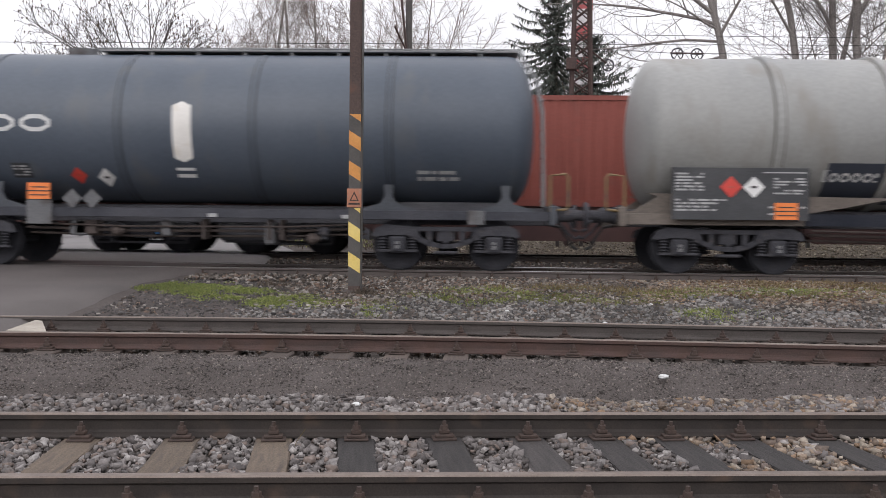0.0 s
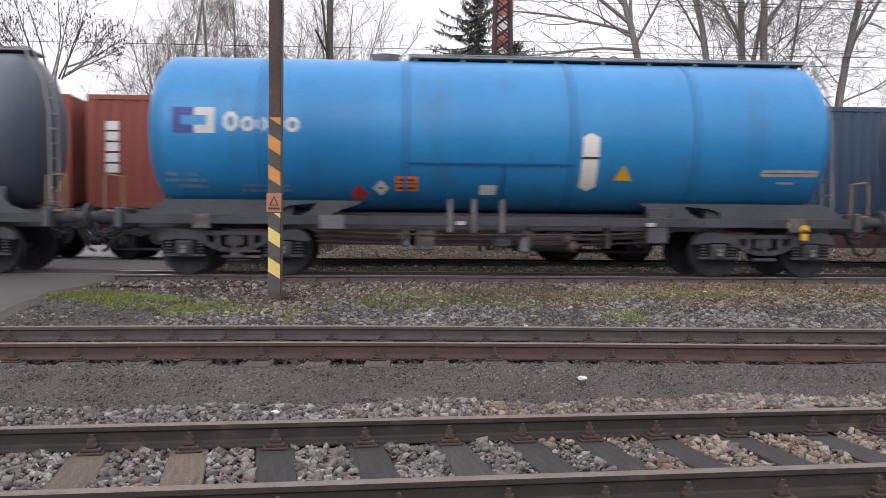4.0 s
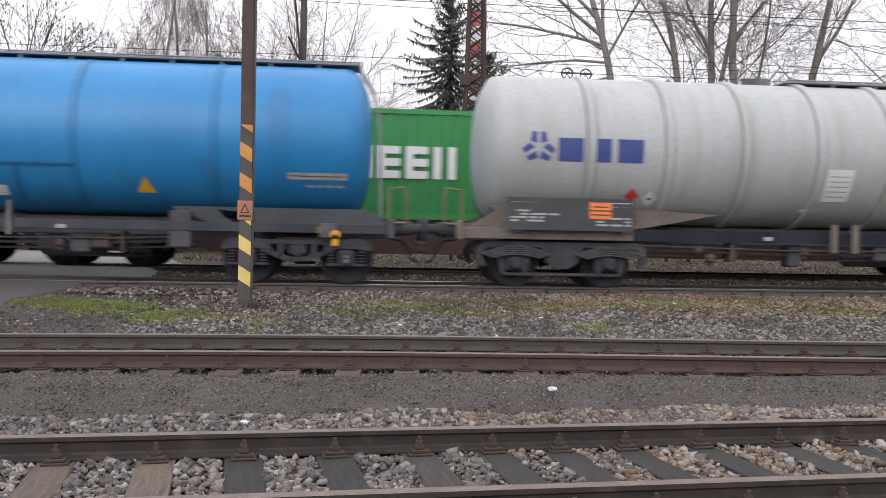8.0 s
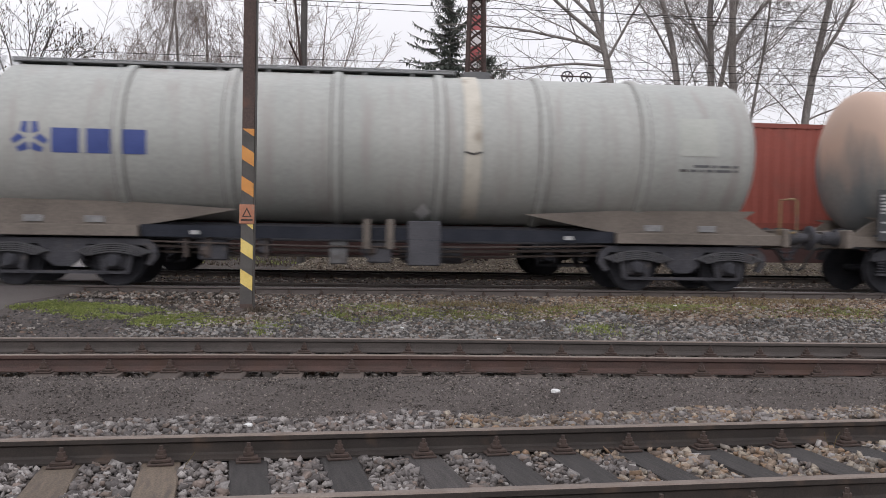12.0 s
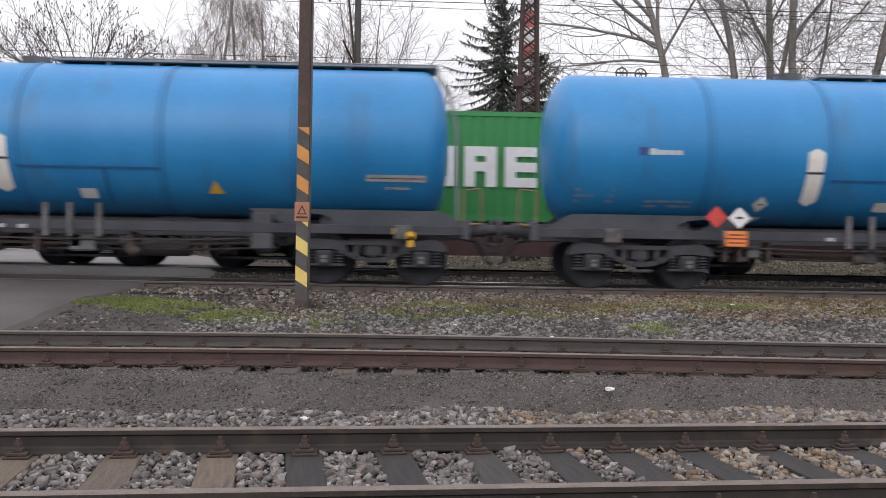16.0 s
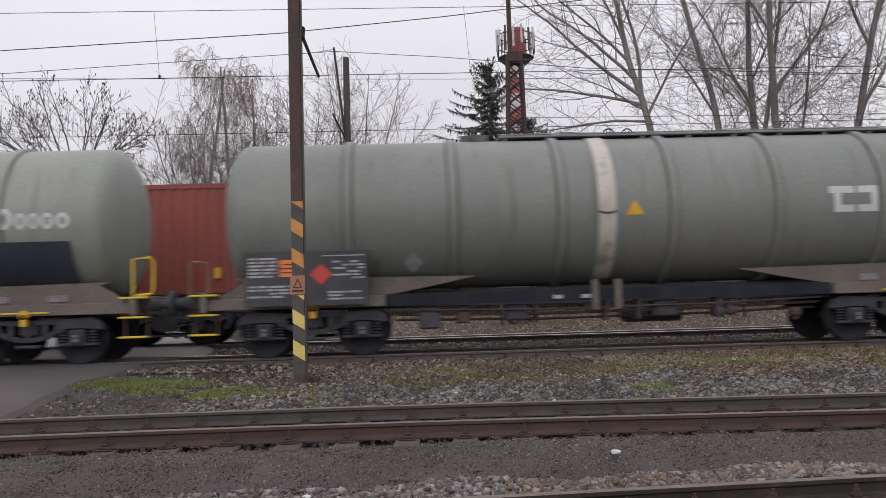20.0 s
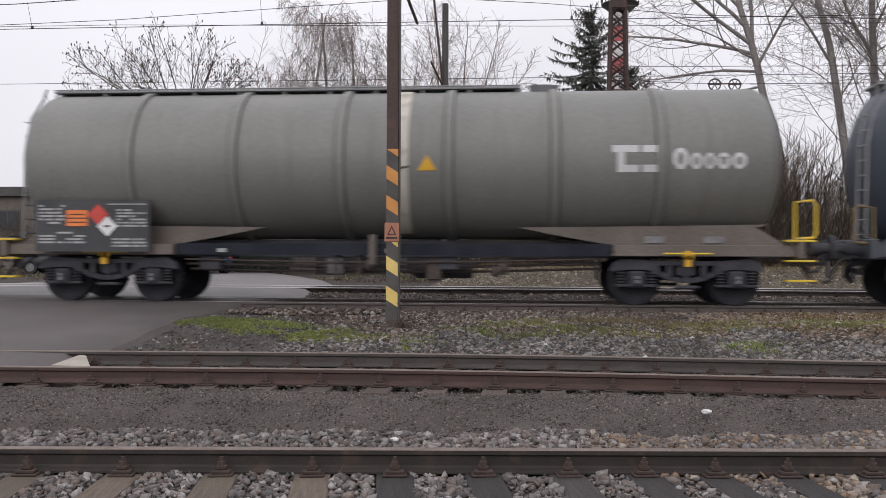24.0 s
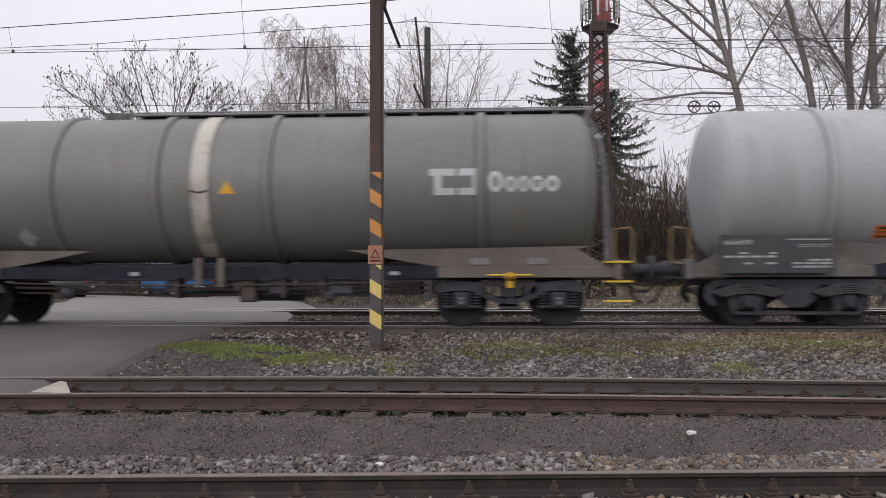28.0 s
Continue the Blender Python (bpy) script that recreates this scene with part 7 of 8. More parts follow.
def make_grass():
    rng = np.random.default_rng(8)

    def patch(x, y, rx, ry, n, gap=0.02):
        out = []
        while len(out) < n:
            a, b = rng.normal(0, 0.5, 2)
            if a * a + b * b < 1 and noise.noise(((x + a * rx) * 1.7, (y + b * ry) * 1.7, 4)) > gap + 0.3 * noise.noise(((x + a * rx) * 5, (y + b * ry) * 5, 2)):
                out.append((x + a * rx, y + b * ry, 0))
        return out
    green = patch(-4.5, 13.4, 0.8, 0.7, 280, -0.14) + patch(-3.8, 12.9, 0.9, 0.5, 220, -0.2) + patch(-3.0, 12.4, 1.1, 0.5, 360, -0.14) + patch(-2.5, 12.0, 0.8, 0.35, 120, -0.14) + patch(3.35, 13.35, 0.8, 0.35, 190) + patch(-1.3, 11.6, 0.4, 0.5, 30)
    blades("moss_patch", green, 22, M["moss"], "bright green moss and short grass on gravel", rng, 0.032, 0.06, 0.011)
    olive = patch(1.2, 12.9, 2.6, 0.7, 620, -0.1) + patch(4.6, 13.3, 2.2, 0.6, 420, -0.1) + patch(8.0, 13.4, 2.0, 0.6, 160) + patch(-2.2, 12.3, 1.2, 0.5, 160)
    blades("olive_moss", olive, 20, M["moss_olive"], "dull olive-brown moss between gravel stones", rng, 0.03, 0.09, 0.012)
    thin = patch(0.6, 12.9, 2.0, 1.1, 160) + patch(5.2, 13.8, 1.8, 0.7, 220) + patch(3.4, 11.6, 0.8, 0.4, 60) + patch(7.5, 13.2, 2.0, 0.9, 120)
    blades("thin_grass", thin, 18, M["moss"], "thin green grass growing through gravel", rng, 0.05, 0.1, 0.008)
    weeds = patch(-1.55, 13.05, 0.3, 0.25, 16) + patch(-3.0, 13.7, 0.8, 0.2, 8)
    blades("dead_weeds", weeds, 20, M["brush"], "dark brown dead weeds at the foot of the mast", rng, 0.13, 0.09, 0.007)
    dry = patch(2.0, 13.6, 2.2, 0.6, 90) + patch(6.5, 14.6, 3.0, 0.6, 130)
    blades("dry_grass", dry, 22, M["dry_grass"], "withered brown grass and weed stalks on gravel", rng, 0.09, 0.16, 0.006)
    far = [(rng.uniform(-40, 30), rng.uniform(27.5, 44), 0) for i in range(700)]
    far = [p for p in far if p[0] > road_edge(p[1]) + 0.5 or p[0] < road_edge(p[1]) - 9.6]
    blades("far_grass", far, 30, M["brush"], "rough brown winter grass beyond the tracks", rng, 0.16, 0.5, 0.02)
    blades("far_green_grass", far[::4], 26, M["moss"], "green winter grass beyond the tracks", rng, 0.15, 0.5, 0.02)


make_stones()
dry_stalks()
make_bank()
make_grass()


# ---- masts, wires and the crossing ----
def striped_mast():
    x, y, g = -1.8, 13.2, 0.30
    top = 9.5
    m = tagged(new("catenary_mast"), "brown steel overhead-line mast with orange, yellow and black warning bands", "mast")
    m.location = (x, y, g)
    bm = bmesh.new()
    box(bm, -0.1, 0.08, -0.09, -0.075, 0, top, 0.003)
    box(bm, -0.1, 0.08, 0.075, 0.09, 0, top, 0.003)
    box(bm, -0.018, -0.006, -0.075, 0.075, 0, top)
    part("steel_post", bm, M["post"], m)
    part("side_flange", box(bmesh.new(), 0.086, 0.1, -0.085, 0.08, 0.05, top, 0.003), M["black_band"], m)
    part("grey_backing", box(bmesh.new(), -0.1, 0.082, -0.093, -0.0905, 0.1, 3.06 - g), M["black_band"], m, "dark grey painted band")
    part("foot", box(bmesh.new(), -0.2, 0.2, -0.2, 0.2, -0.3, 0.03, 0.03), M["grit"], m)
    for zt, hh, mat in ((2.81, 0.21, "orange"), (2.345, 0.21, "orange"), (1.40, 0.21, "yellow"), (0.935, 0.22, "yellow")):
        part("warning_band", slab(bmesh.new(), [(-0.1, zt - hh - g), (0.082, zt - hh - 0.115 - g), (0.082, zt - 0.115 - g), (-0.1, zt - g)], -0.096, -0.0935), M[mat], m)
    part("warning_band", slab(bmesh.new(), [(-0.1, 3.06 - g), (0.082, 2.94 - g), (0.082, 3.06 - g)], -0.096, -0.0935), M["orange"], m)
    part("warning_band", slab(bmesh.new(), [(-0.02, 1.61 - g), (0.082, 1.53 - g), (0.082, 1.61 - g)], -0.096, -0.0935), M["yellow"], m)
    s = part("warning_sign", box(bmesh.new(), -0.125, 0.1, -0.108, -0.1, 1.62 - g, 1.91 - g, 0.002), M["sign_red"], m, "small faded orange sign with a triangle")
    part("triangle", slab(bmesh.new(), [(-0.085, 1.72 - g), (0.06, 1.72 - g), (-0.012, 1.87 - g)], -0.111, -0.109), M["clip"], s)
    part("triangle_field", slab(bmesh.new(), [(-0.058, 1.735 - g), (0.034, 1.735 - g), (-0.012, 1.828 - g)], -0.113, -0.1115), M["sign_red"], s)
    part("lower_line", slab(bmesh.new(), rect(-0.1, 0.075, 1.66 - g, 1.69 - g), -0.111, -0.109), M["clip"], s)
    bm = bmesh.new()
    bent(bm, [(0.1, 0.0, 5.42), (0.0, 3.3, 5.67)], 0.03)
    c = part("cantilever_arm", bm, M["mast_dark"], m)
    bm = bmesh.new()
    for k in range(5):
        tube(bm, (0.1, -0.02 + 0.02 * k, 5.36 + 0.04 * k), (0.1, 0.0 + 0.02 * k, 5.38 + 0.04 * k), 0.05, n=12)
    part("insulator", bm, M["mast_dark"], c)


def wire(name, pts, r, label):
    bm = bmesh.new()
    bent(bm, pts, r, 6)
    tagged(part(name, bm, M["wire"]), label, "wire", "overhead wires")


def sag(x0, x1, y, z, dip, n=10, y1=None):
    y1 = y if y1 is None else y1
    return [(x0 + (x1 - x0) * i / n, y + (y1 - y) * i / n, z - dip * 4 * (i / n) * (1 - i / n)) for i in range(n + 1)]


def make_wires():
    wire("contact_wire", sag(-70, -1.8, 16.5, 5.99, 0.0, 4) + sag(-1.8, 60, 16.5, 5.96, 0.0, 4)[1:], 0.0075, "thin copper contact wire above the main line")
    wire("messenger_wire", [(-70, 16.5, 7.2), (-52, 16.5, 7.5), (-30, 16.5, 6.6), (-20, 16.5, 6.4), (-10, 16.5, 6.5), (-2.5, 16.5, 6.85), (0.7, 16.5, 7.13), (8, 16.5, 7.9), (60, 16.5, 7.4)], 0.009, "stranded carrier wire above the main line")
    wire("feeder_wire", [(-60, 16.5, 7.45), (-8, 16.5, 7.34), (8, 16.5, 7.3), (60, 16.5, 7.4)], 0.006, "thin feeder wire above the main line")
    wire("far_contact_wire", [(-90, 21.2, 7.55), (-10, 21.2, 7.37), (0.84, 21.2, 7.15), (5, 21.2, 7.1), (80, 21.2, 7.0)], 0.0065, "thin contact wire above the far track")
    wire("far_messenger_wire", [(-90, 21.2, 7.0), (-30, 21.2, 7.0), (-10.2, 21.2, 7.5), (-1.92, 21.2, 7.92), (0.86, 21.2, 7.72), (4.55, 21.2, 7.36), (14, 21.2, 7.0), (80, 21.2, 7.6)], 0.008, "stranded carrier wire above the far track")
    wire("line_wire", sag(-90, 80, 27, 7.3, 0.2, 14), 0.009, "thin line wire behind the tracks")
    wire("pulley_wire", [(3.2, 25.6, 6.7), (6.0, 25.6, 6.55), (60, 25.6, 6.3)], 0.009, "tension wire leading over two pulleys")
    wire("pulley_wire", [(3.2, 25.6, 7.1), (20, 25.6, 6.95), (60, 25.6, 6.9)], 0.008, "tension wire beside the lattice mast")
    for x, z0, z1, y in ((1.2, 6.0, 7.33, 16.5), (-4.9, 6.0, 7.32, 16.5), (-9.66, 6.0, 6.5, 16.5)):
        bm = bmesh.new()
        tube(bm, (x, y, z0), (x - 0.1, y, z1), 0.004, n=5)
        box(bm, x - 0.02, x + 0.02, y - 0.02, y + 0.02, z0 - 0.01, z0 + 0.05)
        tagged(part("dropper", bm, M["wire"]), "thin dropper wire between two overhead wires", "wire", "droppers")


def far_masts():
    m = tagged(new("concrete_mast"), "dark concrete overhead-line mast with a sloping stay", "mast")
    m.location = (-2.04, 27, 0.5)
    part("post", tube(bmesh.new(), (0, 0, -0.2), (0, 0, 9.0), 0.125, 0.10, 14), M["conc_mast"], m)
    bm = bmesh.new()
    bent(bm, [(-0.05, -0.1, 6.3), (-0.36, -0.3, 9.25)], 0.035)
    bent(bm, [(-0.06, -0.1, 6.35), (-0.39, -0.73, 6.98)], 0.03)
    bent(bm, [(-0.36, -0.3, 9.2), (-0.3, -5.8, 7.4)], 0.008)
    part("stay", bm, M["mast_dark"], m)
    # lattice mast: two channel legs that draw together, crossed flat bars, and a single pole above
    m = tagged(new("lattice_mast"), "dark brown riveted steel lattice mast with tension pulleys", "mast")
    m.location = (3.25, 25.6, 0.5)
    leg = lambda z: 0.40 - 0.024 * z
    for sx in (-1, 1):
        for sy in (-1, 1):
            part("corner_bar", bent(bmesh.new(), [(sx * leg(0) - 0.02, sy * 0.16, -0.2), (sx * leg(8.6) - 0.02, sy * 0.16, 8.6)], 0.055, 4), M["mast_dark"], m)
    for sy in (-1, 1):
        for k in range(22):
            z = 0.3 + k * 0.375
            for q in (-1, 1):
                part("brace", tube(bmesh.new(), (q * leg(z), sy * (0.16 + 0.01 * q), z), (-q * leg(z + 0.36), sy * (0.16 + 0.01 * q), z + 0.36), 0.021, n=4), M["mast_dark"], m)
    part("top_plate", box(bmesh.new(), -0.24, 0.22, -0.22, 0.22, 8.3, 8.65, 0.02), M["mast_dark"], m)
    part("pole", tube(bmesh.new(), (-0.14, 0, 8.2), (-0.14, 0, 13.5), 0.075, 0.065, 10), M["mast_dark"], m)
    part("junction_box", box(bmesh.new(), -0.5, -0.2, -0.35, -0.15, 5.5, 5.85, 0.02), M["mast_dark"], m)
    for px, pz in ((2.81, 6.03), (3.39, 6.02), (0.77, 5.69)):
        bm = bmesh.new()
        ring = [(px + 0.17 * math.cos(a * math.pi / 9), 0, pz + 0.17 * math.sin(a * math.pi / 9)) for a in range(19)]
        bent(bm, ring, 0.022, 6)
        for a in range(3):
            d = (0.16 * math.cos(a * math.pi / 3), 0.16 * math.sin(a * math.pi / 3))
            tube(bm, (px - d[0], 0, pz - d[1]), (px + d[0], 0, pz + d[1]), 0.013, n=5)
        part("pulley", bm, M["under"], m)
    part("pulley_arm", bent(bmesh.new(), [(0.15, 0, 6.2), (0.72, 0, 5.75)], 0.03), M["mast_dark"], m)
    part("pulley_arm", bent(bmesh.new(), [(2.6, 0, 6.06), (3.6, 0, 6.05)], 0.022), M["mast_dark"], m)
    # radio tower with red and white bands
    m = tagged(new("radio_tower"), "red and white banded radio tower with an antenna platform", "radio tower")
    m.location = (10.3, 80, 1.0)
    for k in range(17):
        z = 23.45 - 1.47 * k
        part("tower_band", tube(bmesh.new(), (0, 0, z - 1.47), (0, 0, z), 0.78, n=20), M["tower_red" if k % 2 else "tower_white"], m)
    part("top_drum", tube(bmesh.new(), (0.2, 0, 24.0), (0.2, 0, 27.0), 0.72, n=20), M["tower_red"], m)
    bm = bmesh.new()
    for z in (24.1, 25.2, 26.3):
        bent(bm, [(1.7 * math.cos(a * math.pi / 9), 1.7 * math.sin(a * math.pi / 9), z) for a in range(19)], 0.055, 5)
    tube(bm, (0, 0, 23.45), (0, 0, 24.1), 1.0, 1.7, 20)
    part("platform", bm, M["conc_mast"], m, "grey platform with railings")
    for a in range(14):
        c = (1.78 * math.cos(a * 0.449), 1.78 * math.sin(a * 0.449))
        part("antenna", box(bmesh.new(), c[0] - 0.1, c[0] + 0.1, c[1] - 0.08, c[1] + 0.08, 24.5 + 0.3 * (a % 3), 26.7 + 0.25 * (a % 2), 0.03), M["tower_white" if a % 3 else "conc_mast"], m)
    for a in range(8):
        c = (1.7 * math.cos(a * 0.785), 1.7 * math.sin(a * 0.785))
        part("railing_post", tube(bmesh.new(), (c[0], c[1], 24.1), (c[0], c[1], 26.4), 0.04, n=5), M["conc_mast"], m)


def make_crossing():
    for name, pts, lab in (("ramp_plate_1", [(-5.05, 9.06, 0.16), (-4.6, 9.06, 0.15), (-5.12, 9.98, 0.16), (-5.2, 9.98, 0.17)], "pale sloping concrete plate between the rails at the road's edge"),
                           ("ramp_plate_2", [(-4.6, 4.42, 0.0), (-3.36, 4.55, -0.12), (-3.85, 5.62, -0.1), (-4.5, 5.58, 0.0)], "pale concrete plate between the siding rails at the road's edge"),
                           ("ramp_plate_3", [(-5.0, 15.95, 0.52), (-4.4, 15.95, 0.4), (-4.3, 17.1, 0.4), (-4.9, 17.1, 0.52)], "dark plate between the main line rails")):
        bm = bmesh.new()
        t = [bm.verts.new(p) for p in pts]
        b = [bm.verts.new((p[0], p[1], p[2] - 0.14)) for p in pts]
        bm.faces.new(t)
        for i in range(4):
            bm.faces.new((t[i], b[i], b[(i + 1) % 4], t[(i + 1) % 4]))
        tagged(part(name, bm, M["grit"] if name.endswith("3") else M["concrete"]), lab, "concrete plate", kind="structure")
    for k in range(2):
        f = tagged(new("fence_stand"), "two grey steel posts with a slanting brace beside the far track", "post", "braced posts")
        f.location = ((2.9, 25.2, 0.78), (9.5, 25.2, 0.78))[k]
        for x in (-0.35, 0.35):
            part("post", box(bmesh.new(), x - 0.05, x + 0.05, -0.05, 0.05, -0.1, 1.1, 0.01), M["conc_mast"], f)
        part("brace", tube(bmesh.new(), (-0.3, 0, 0.2), (0.3, 0, 0.95), 0.03, n=6), M["conc_mast"], f)
        part("top_rail", box(bmesh.new(), -0.5, 0.5, -0.04, 0.04, 1.1, 1.16), M["conc_mast"], f)


striped_mast()
make_wires()
far_masts()
make_crossing()


# ---- trees and brushwood ----
def prisms(name, segs, sides, mat, parent=None, label=""):
    """Tapered rods as one mesh; a row of segs is two ends and two radii."""
    s = np.asarray(segs, float)
    a, b, ra, rb = s[:, 0:3], s[:, 3:6], s[:, 6], s[:, 7]
    d = b - a
    d /= np.linalg.norm(d, axis=1)[:, None] + 1e-9
    ref = np.where(np.abs(d[:, 2:3]) < 0.9, np.array([[0, 0, 1.0]]), np.array([[1.0, 0, 0]]))
    u = np.cross(d, ref)
    u /= np.linalg.norm(u, axis=1)[:, None]
    w = np.cross(d, u)
    rings = []
    for k in range(sides):
        c, q = math.cos(2 * math.pi * k / sides), math.sin(2 * math.pi * k / sides)
        rings.append((a + (u * c + w * q) * ra[:, None], b + (u * c + w * q) * rb[:, None]))
    v = np.stack([r[0] for r in rings] + [r[1] for r in rings], 1)
    f = []
    for k in range(sides):
        j = (k + 1) % sides
        f += [(k, j, sides + j), (k, sides + j, sides + k)]
    f = (np.array(f)[None] + (np.arange(len(s)) * 2 * sides)[:, None, None]).reshape(-1, 3)
    return arrays(name, v.reshape(-1, 3), f, mat, parent, label)


def limb(rnd, start, way, length, radius, plan, thick, thin, tips, level=0):
    """One smoothly bent limb and all that springs from it.
    A row of plan: (children, first place of a child, spread in degrees, share of length, bend, rise, pieces, least radius)."""
    kids, first, spread, share, bend, rise, pieces, least = plan[level]
    p, d = Vector(start), Vector(way).normalized()
    side = d.orthogonal().normalized()
    side.rotate(Matrix.Rotation(rnd.uniform(0, 2 * math.pi), 3, d))
    pts = [(p.copy(), d.copy(), radius)]
    for i in range(pieces):
        if rnd.random() < 0.3:
            side = -side
        d = (d + side * bend * rnd.uniform(0.2, 1.6) / pieces + Vector((0, 0, rise / pieces)) + Vector((rnd.gauss(0, 0.045), rnd.gauss(0, 0.045), rnd.gauss(0, 0.045)))).normalized()
        q = p + d * length / pieces
        r0, r1 = max(radius * (1 - 0.72 * i / pieces), least * 0.8), max(radius * (1 - 0.72 * (i + 1) / pieces), least * 0.7)
        (thick if r0 > 0.04 else thin).append((*p, *q, r0, r1))
        p = q
        pts.append((p.copy(), d.copy(), r1))
    if level + 1 >= len(plan):
        tips.append(p)
        return pts
    turn = rnd.uniform(0, 2 * math.pi)
    for k in range(kids):
        f = min(0.995, first + (1 - first) * (k + rnd.uniform(0.1, 0.9)) / kids)
        i = min(pieces - 1, int(f * pieces))
        a, da, r = pts[i]
        a = a.lerp(pts[i + 1][0], f * pieces - i)
        turn += 2.4 + rnd.uniform(-0.5, 0.5)
        side = da.orthogonal().normalized()
        side.rotate(Matrix.Rotation(turn, 3, da))
        ang = radians(spread * rnd.uniform(0.65, 1.3))
        nd = da * math.cos(ang) + side * math.sin(ang)
        child = length * share * rnd.uniform(0.6, 1.25) * (1.2 - 0.65 * f)
        limb(rnd, a, nd, child, max(r * (rnd.uniform(0.13, 0.26) if level == 0 else rnd.uniform(0.34, 0.56)), plan[level + 1][7]), plan, thick, thin, tips, level + 1)
    return pts


def bare_tree(name, x, y, label, stems, plan, seed, bark="bark", twig="bark_dark", seeds=0):
    """A leafless tree. stems: way, length, radius, foot (a place, or a height on the first stem), and how far down the plan they begin."""
    rnd = random.Random(seed)
    t = tagged(new(name), label, "tree")
    t.location = (x, y, ground_z(y) - 0.1)
    thick, thin, tips = [], [], []
    trunk = None
    for way, length, radius, base, level in stems:
        if isinstance(base, (int, float)):
            a, b = next((p, q) for p, q in zip(trunk, trunk[1:] + trunk[-1:]) if q[0].z >= base or q is trunk[-1])
            base = a[0].lerp(b[0], min(1, max(0, (base - a[0].z) / max(0.01, b[0].z - a[0].z))))
        pts = limb(rnd, base, way, length, radius, plan, thick, thin, tips, level)
        trunk = trunk or pts
    prisms("trunk", thick, 7, M[bark], t)
    prisms("crown", thin, 3, M[twig], t, "crown of fine bare twigs")
    if seeds:
        rng = np.random.default_rng(seed)
        pick = rnd.sample(tips, min(seeds, len(tips)))
        v0, f0 = OCT
        n = len(pick)
        v = v0[None] * rng.uniform(0.025, 0.055, (n, 1, 1)) * np.array((0.8, 0.8, 1.7)) + np.array([p[:] for p in pick])[:, None]
        arrays("dead_foliage", v.reshape(-1, 3), (f0[None] + (np.arange(n) * 6)[:, None, None]).reshape(-1, 3), M["leaf_dead"], t, "hanging brown seed clusters")["kind"] = "stuff"
    return t


LIME = [(19, 0.28, 52, 0.34, 0.14, 0.12, 14, 0.04), (10, 0.15, 46, 0.44, 0.9, 0.26, 9, 0.0145), (8, 0.15, 50, 0.5, 0.9, 0.1, 5, 0.0102), (4, 0.1, 46, 0.52, 0.7, 0.0, 3, 0.0082)]


def make_trees():
    lime = "tall bare lime tree with forked grey-brown trunk and fine twigs"
    # place, then the stems: lean, length, radius, foot (an offset on the ground or a height on the trunk)
    for k, (x, y, stems) in enumerate((
            (13.5, 34.0, ((-0.06, 19, 0.2, (0, 0, 0)), (-0.03, 16, 0.15, (0.34, 0, 0)), (-0.75, 5, 0.06, 8.6))),
            (14.8, 34.4, ((-0.015, 19, 0.215, (0, 0, 0)), (-0.55, 6.0, 0.085, 8.9), (0.5, 5.5, 0.06, 10.0))),
            (14.3, 33.6, ((0.03, 19.5, 0.21, (0, 0, 0)), (0.55, 7, 0.085, 9.0), (0.03, 13, 0.1, (0.4, 0, 0)), (-0.5, 5, 0.07, 11.4))),
            (17.35, 34.0, ((0.045, 19, 0.215, (0, 0, 0)), (0.75, 7.0, 0.09, 8.6), (-0.4, 6.5, 0.08, 11.2), (0.35, 6, 0.09, 11.6))),
            (21.4, 34.5, ((0.04, 18, 0.24, (0, 0, 0)),)), (25.5, 35.0, ((0, 17, 0.23, (0, 0, 0)),)))):
        bare_tree("bare_tree", x, y, lime, [((a, 0.0, 1), l, r, foot, 0 if isinstance(foot, tuple) else 1) for a, l, r, foot in stems], LIME, 20 + k)
    # the leaning tree whose boughs sweep to the west
    west = [((-0.8, 0.0, 0.62), 7.4, 0.085, 9.5, 1), ((-0.9, 0.15, 0.42), 7.0, 0.075, 9.1, 1), ((-0.7, -0.2, 0.75), 6.8, 0.08, 10.2, 1), ((-0.98, 0.0, 0.1), 6.0, 0.062, 8.4, 1), ((-0.95, 0.3, -0.02), 5.0, 0.05, 7.8, 1),
            ((0.02, 0.1, 1), 7.0, 0.09, 9.3, 1), ((0.55, 0, 0.9), 6.0, 0.065, 8.6, 1), ((-0.6, 0.2, 0.9), 6.0, 0.07, 11.0, 1), ((-0.9, -0.25, 0.25), 5.4, 0.05, 8.9, 1), ((-0.5, -0.1, 0.95), 5.5, 0.06, 11.8, 1)]
    bare_tree("bare_tree", 11.35, 34.3, "leaning bare lime tree with long boughs sweeping sideways", [((-0.06, 0, 1), 17.5, 0.22, (0, 0, 0), 0)] + west, [(9, 0.62, 48, 0.3, 0.1, -0.12, 14, 0.05)] + LIME[1:], 51)
    # spreading tree with seed clusters on its tips
    fan = [(8, 0.2, 36, 0.44, 0.4, 0.25, 8, 0.022), (7, 0.2, 40, 0.48, 0.5, 0.3, 5, 0.0135), (3, 0.25, 36, 0.5, 0.3, 0.4, 3, 0.011)]
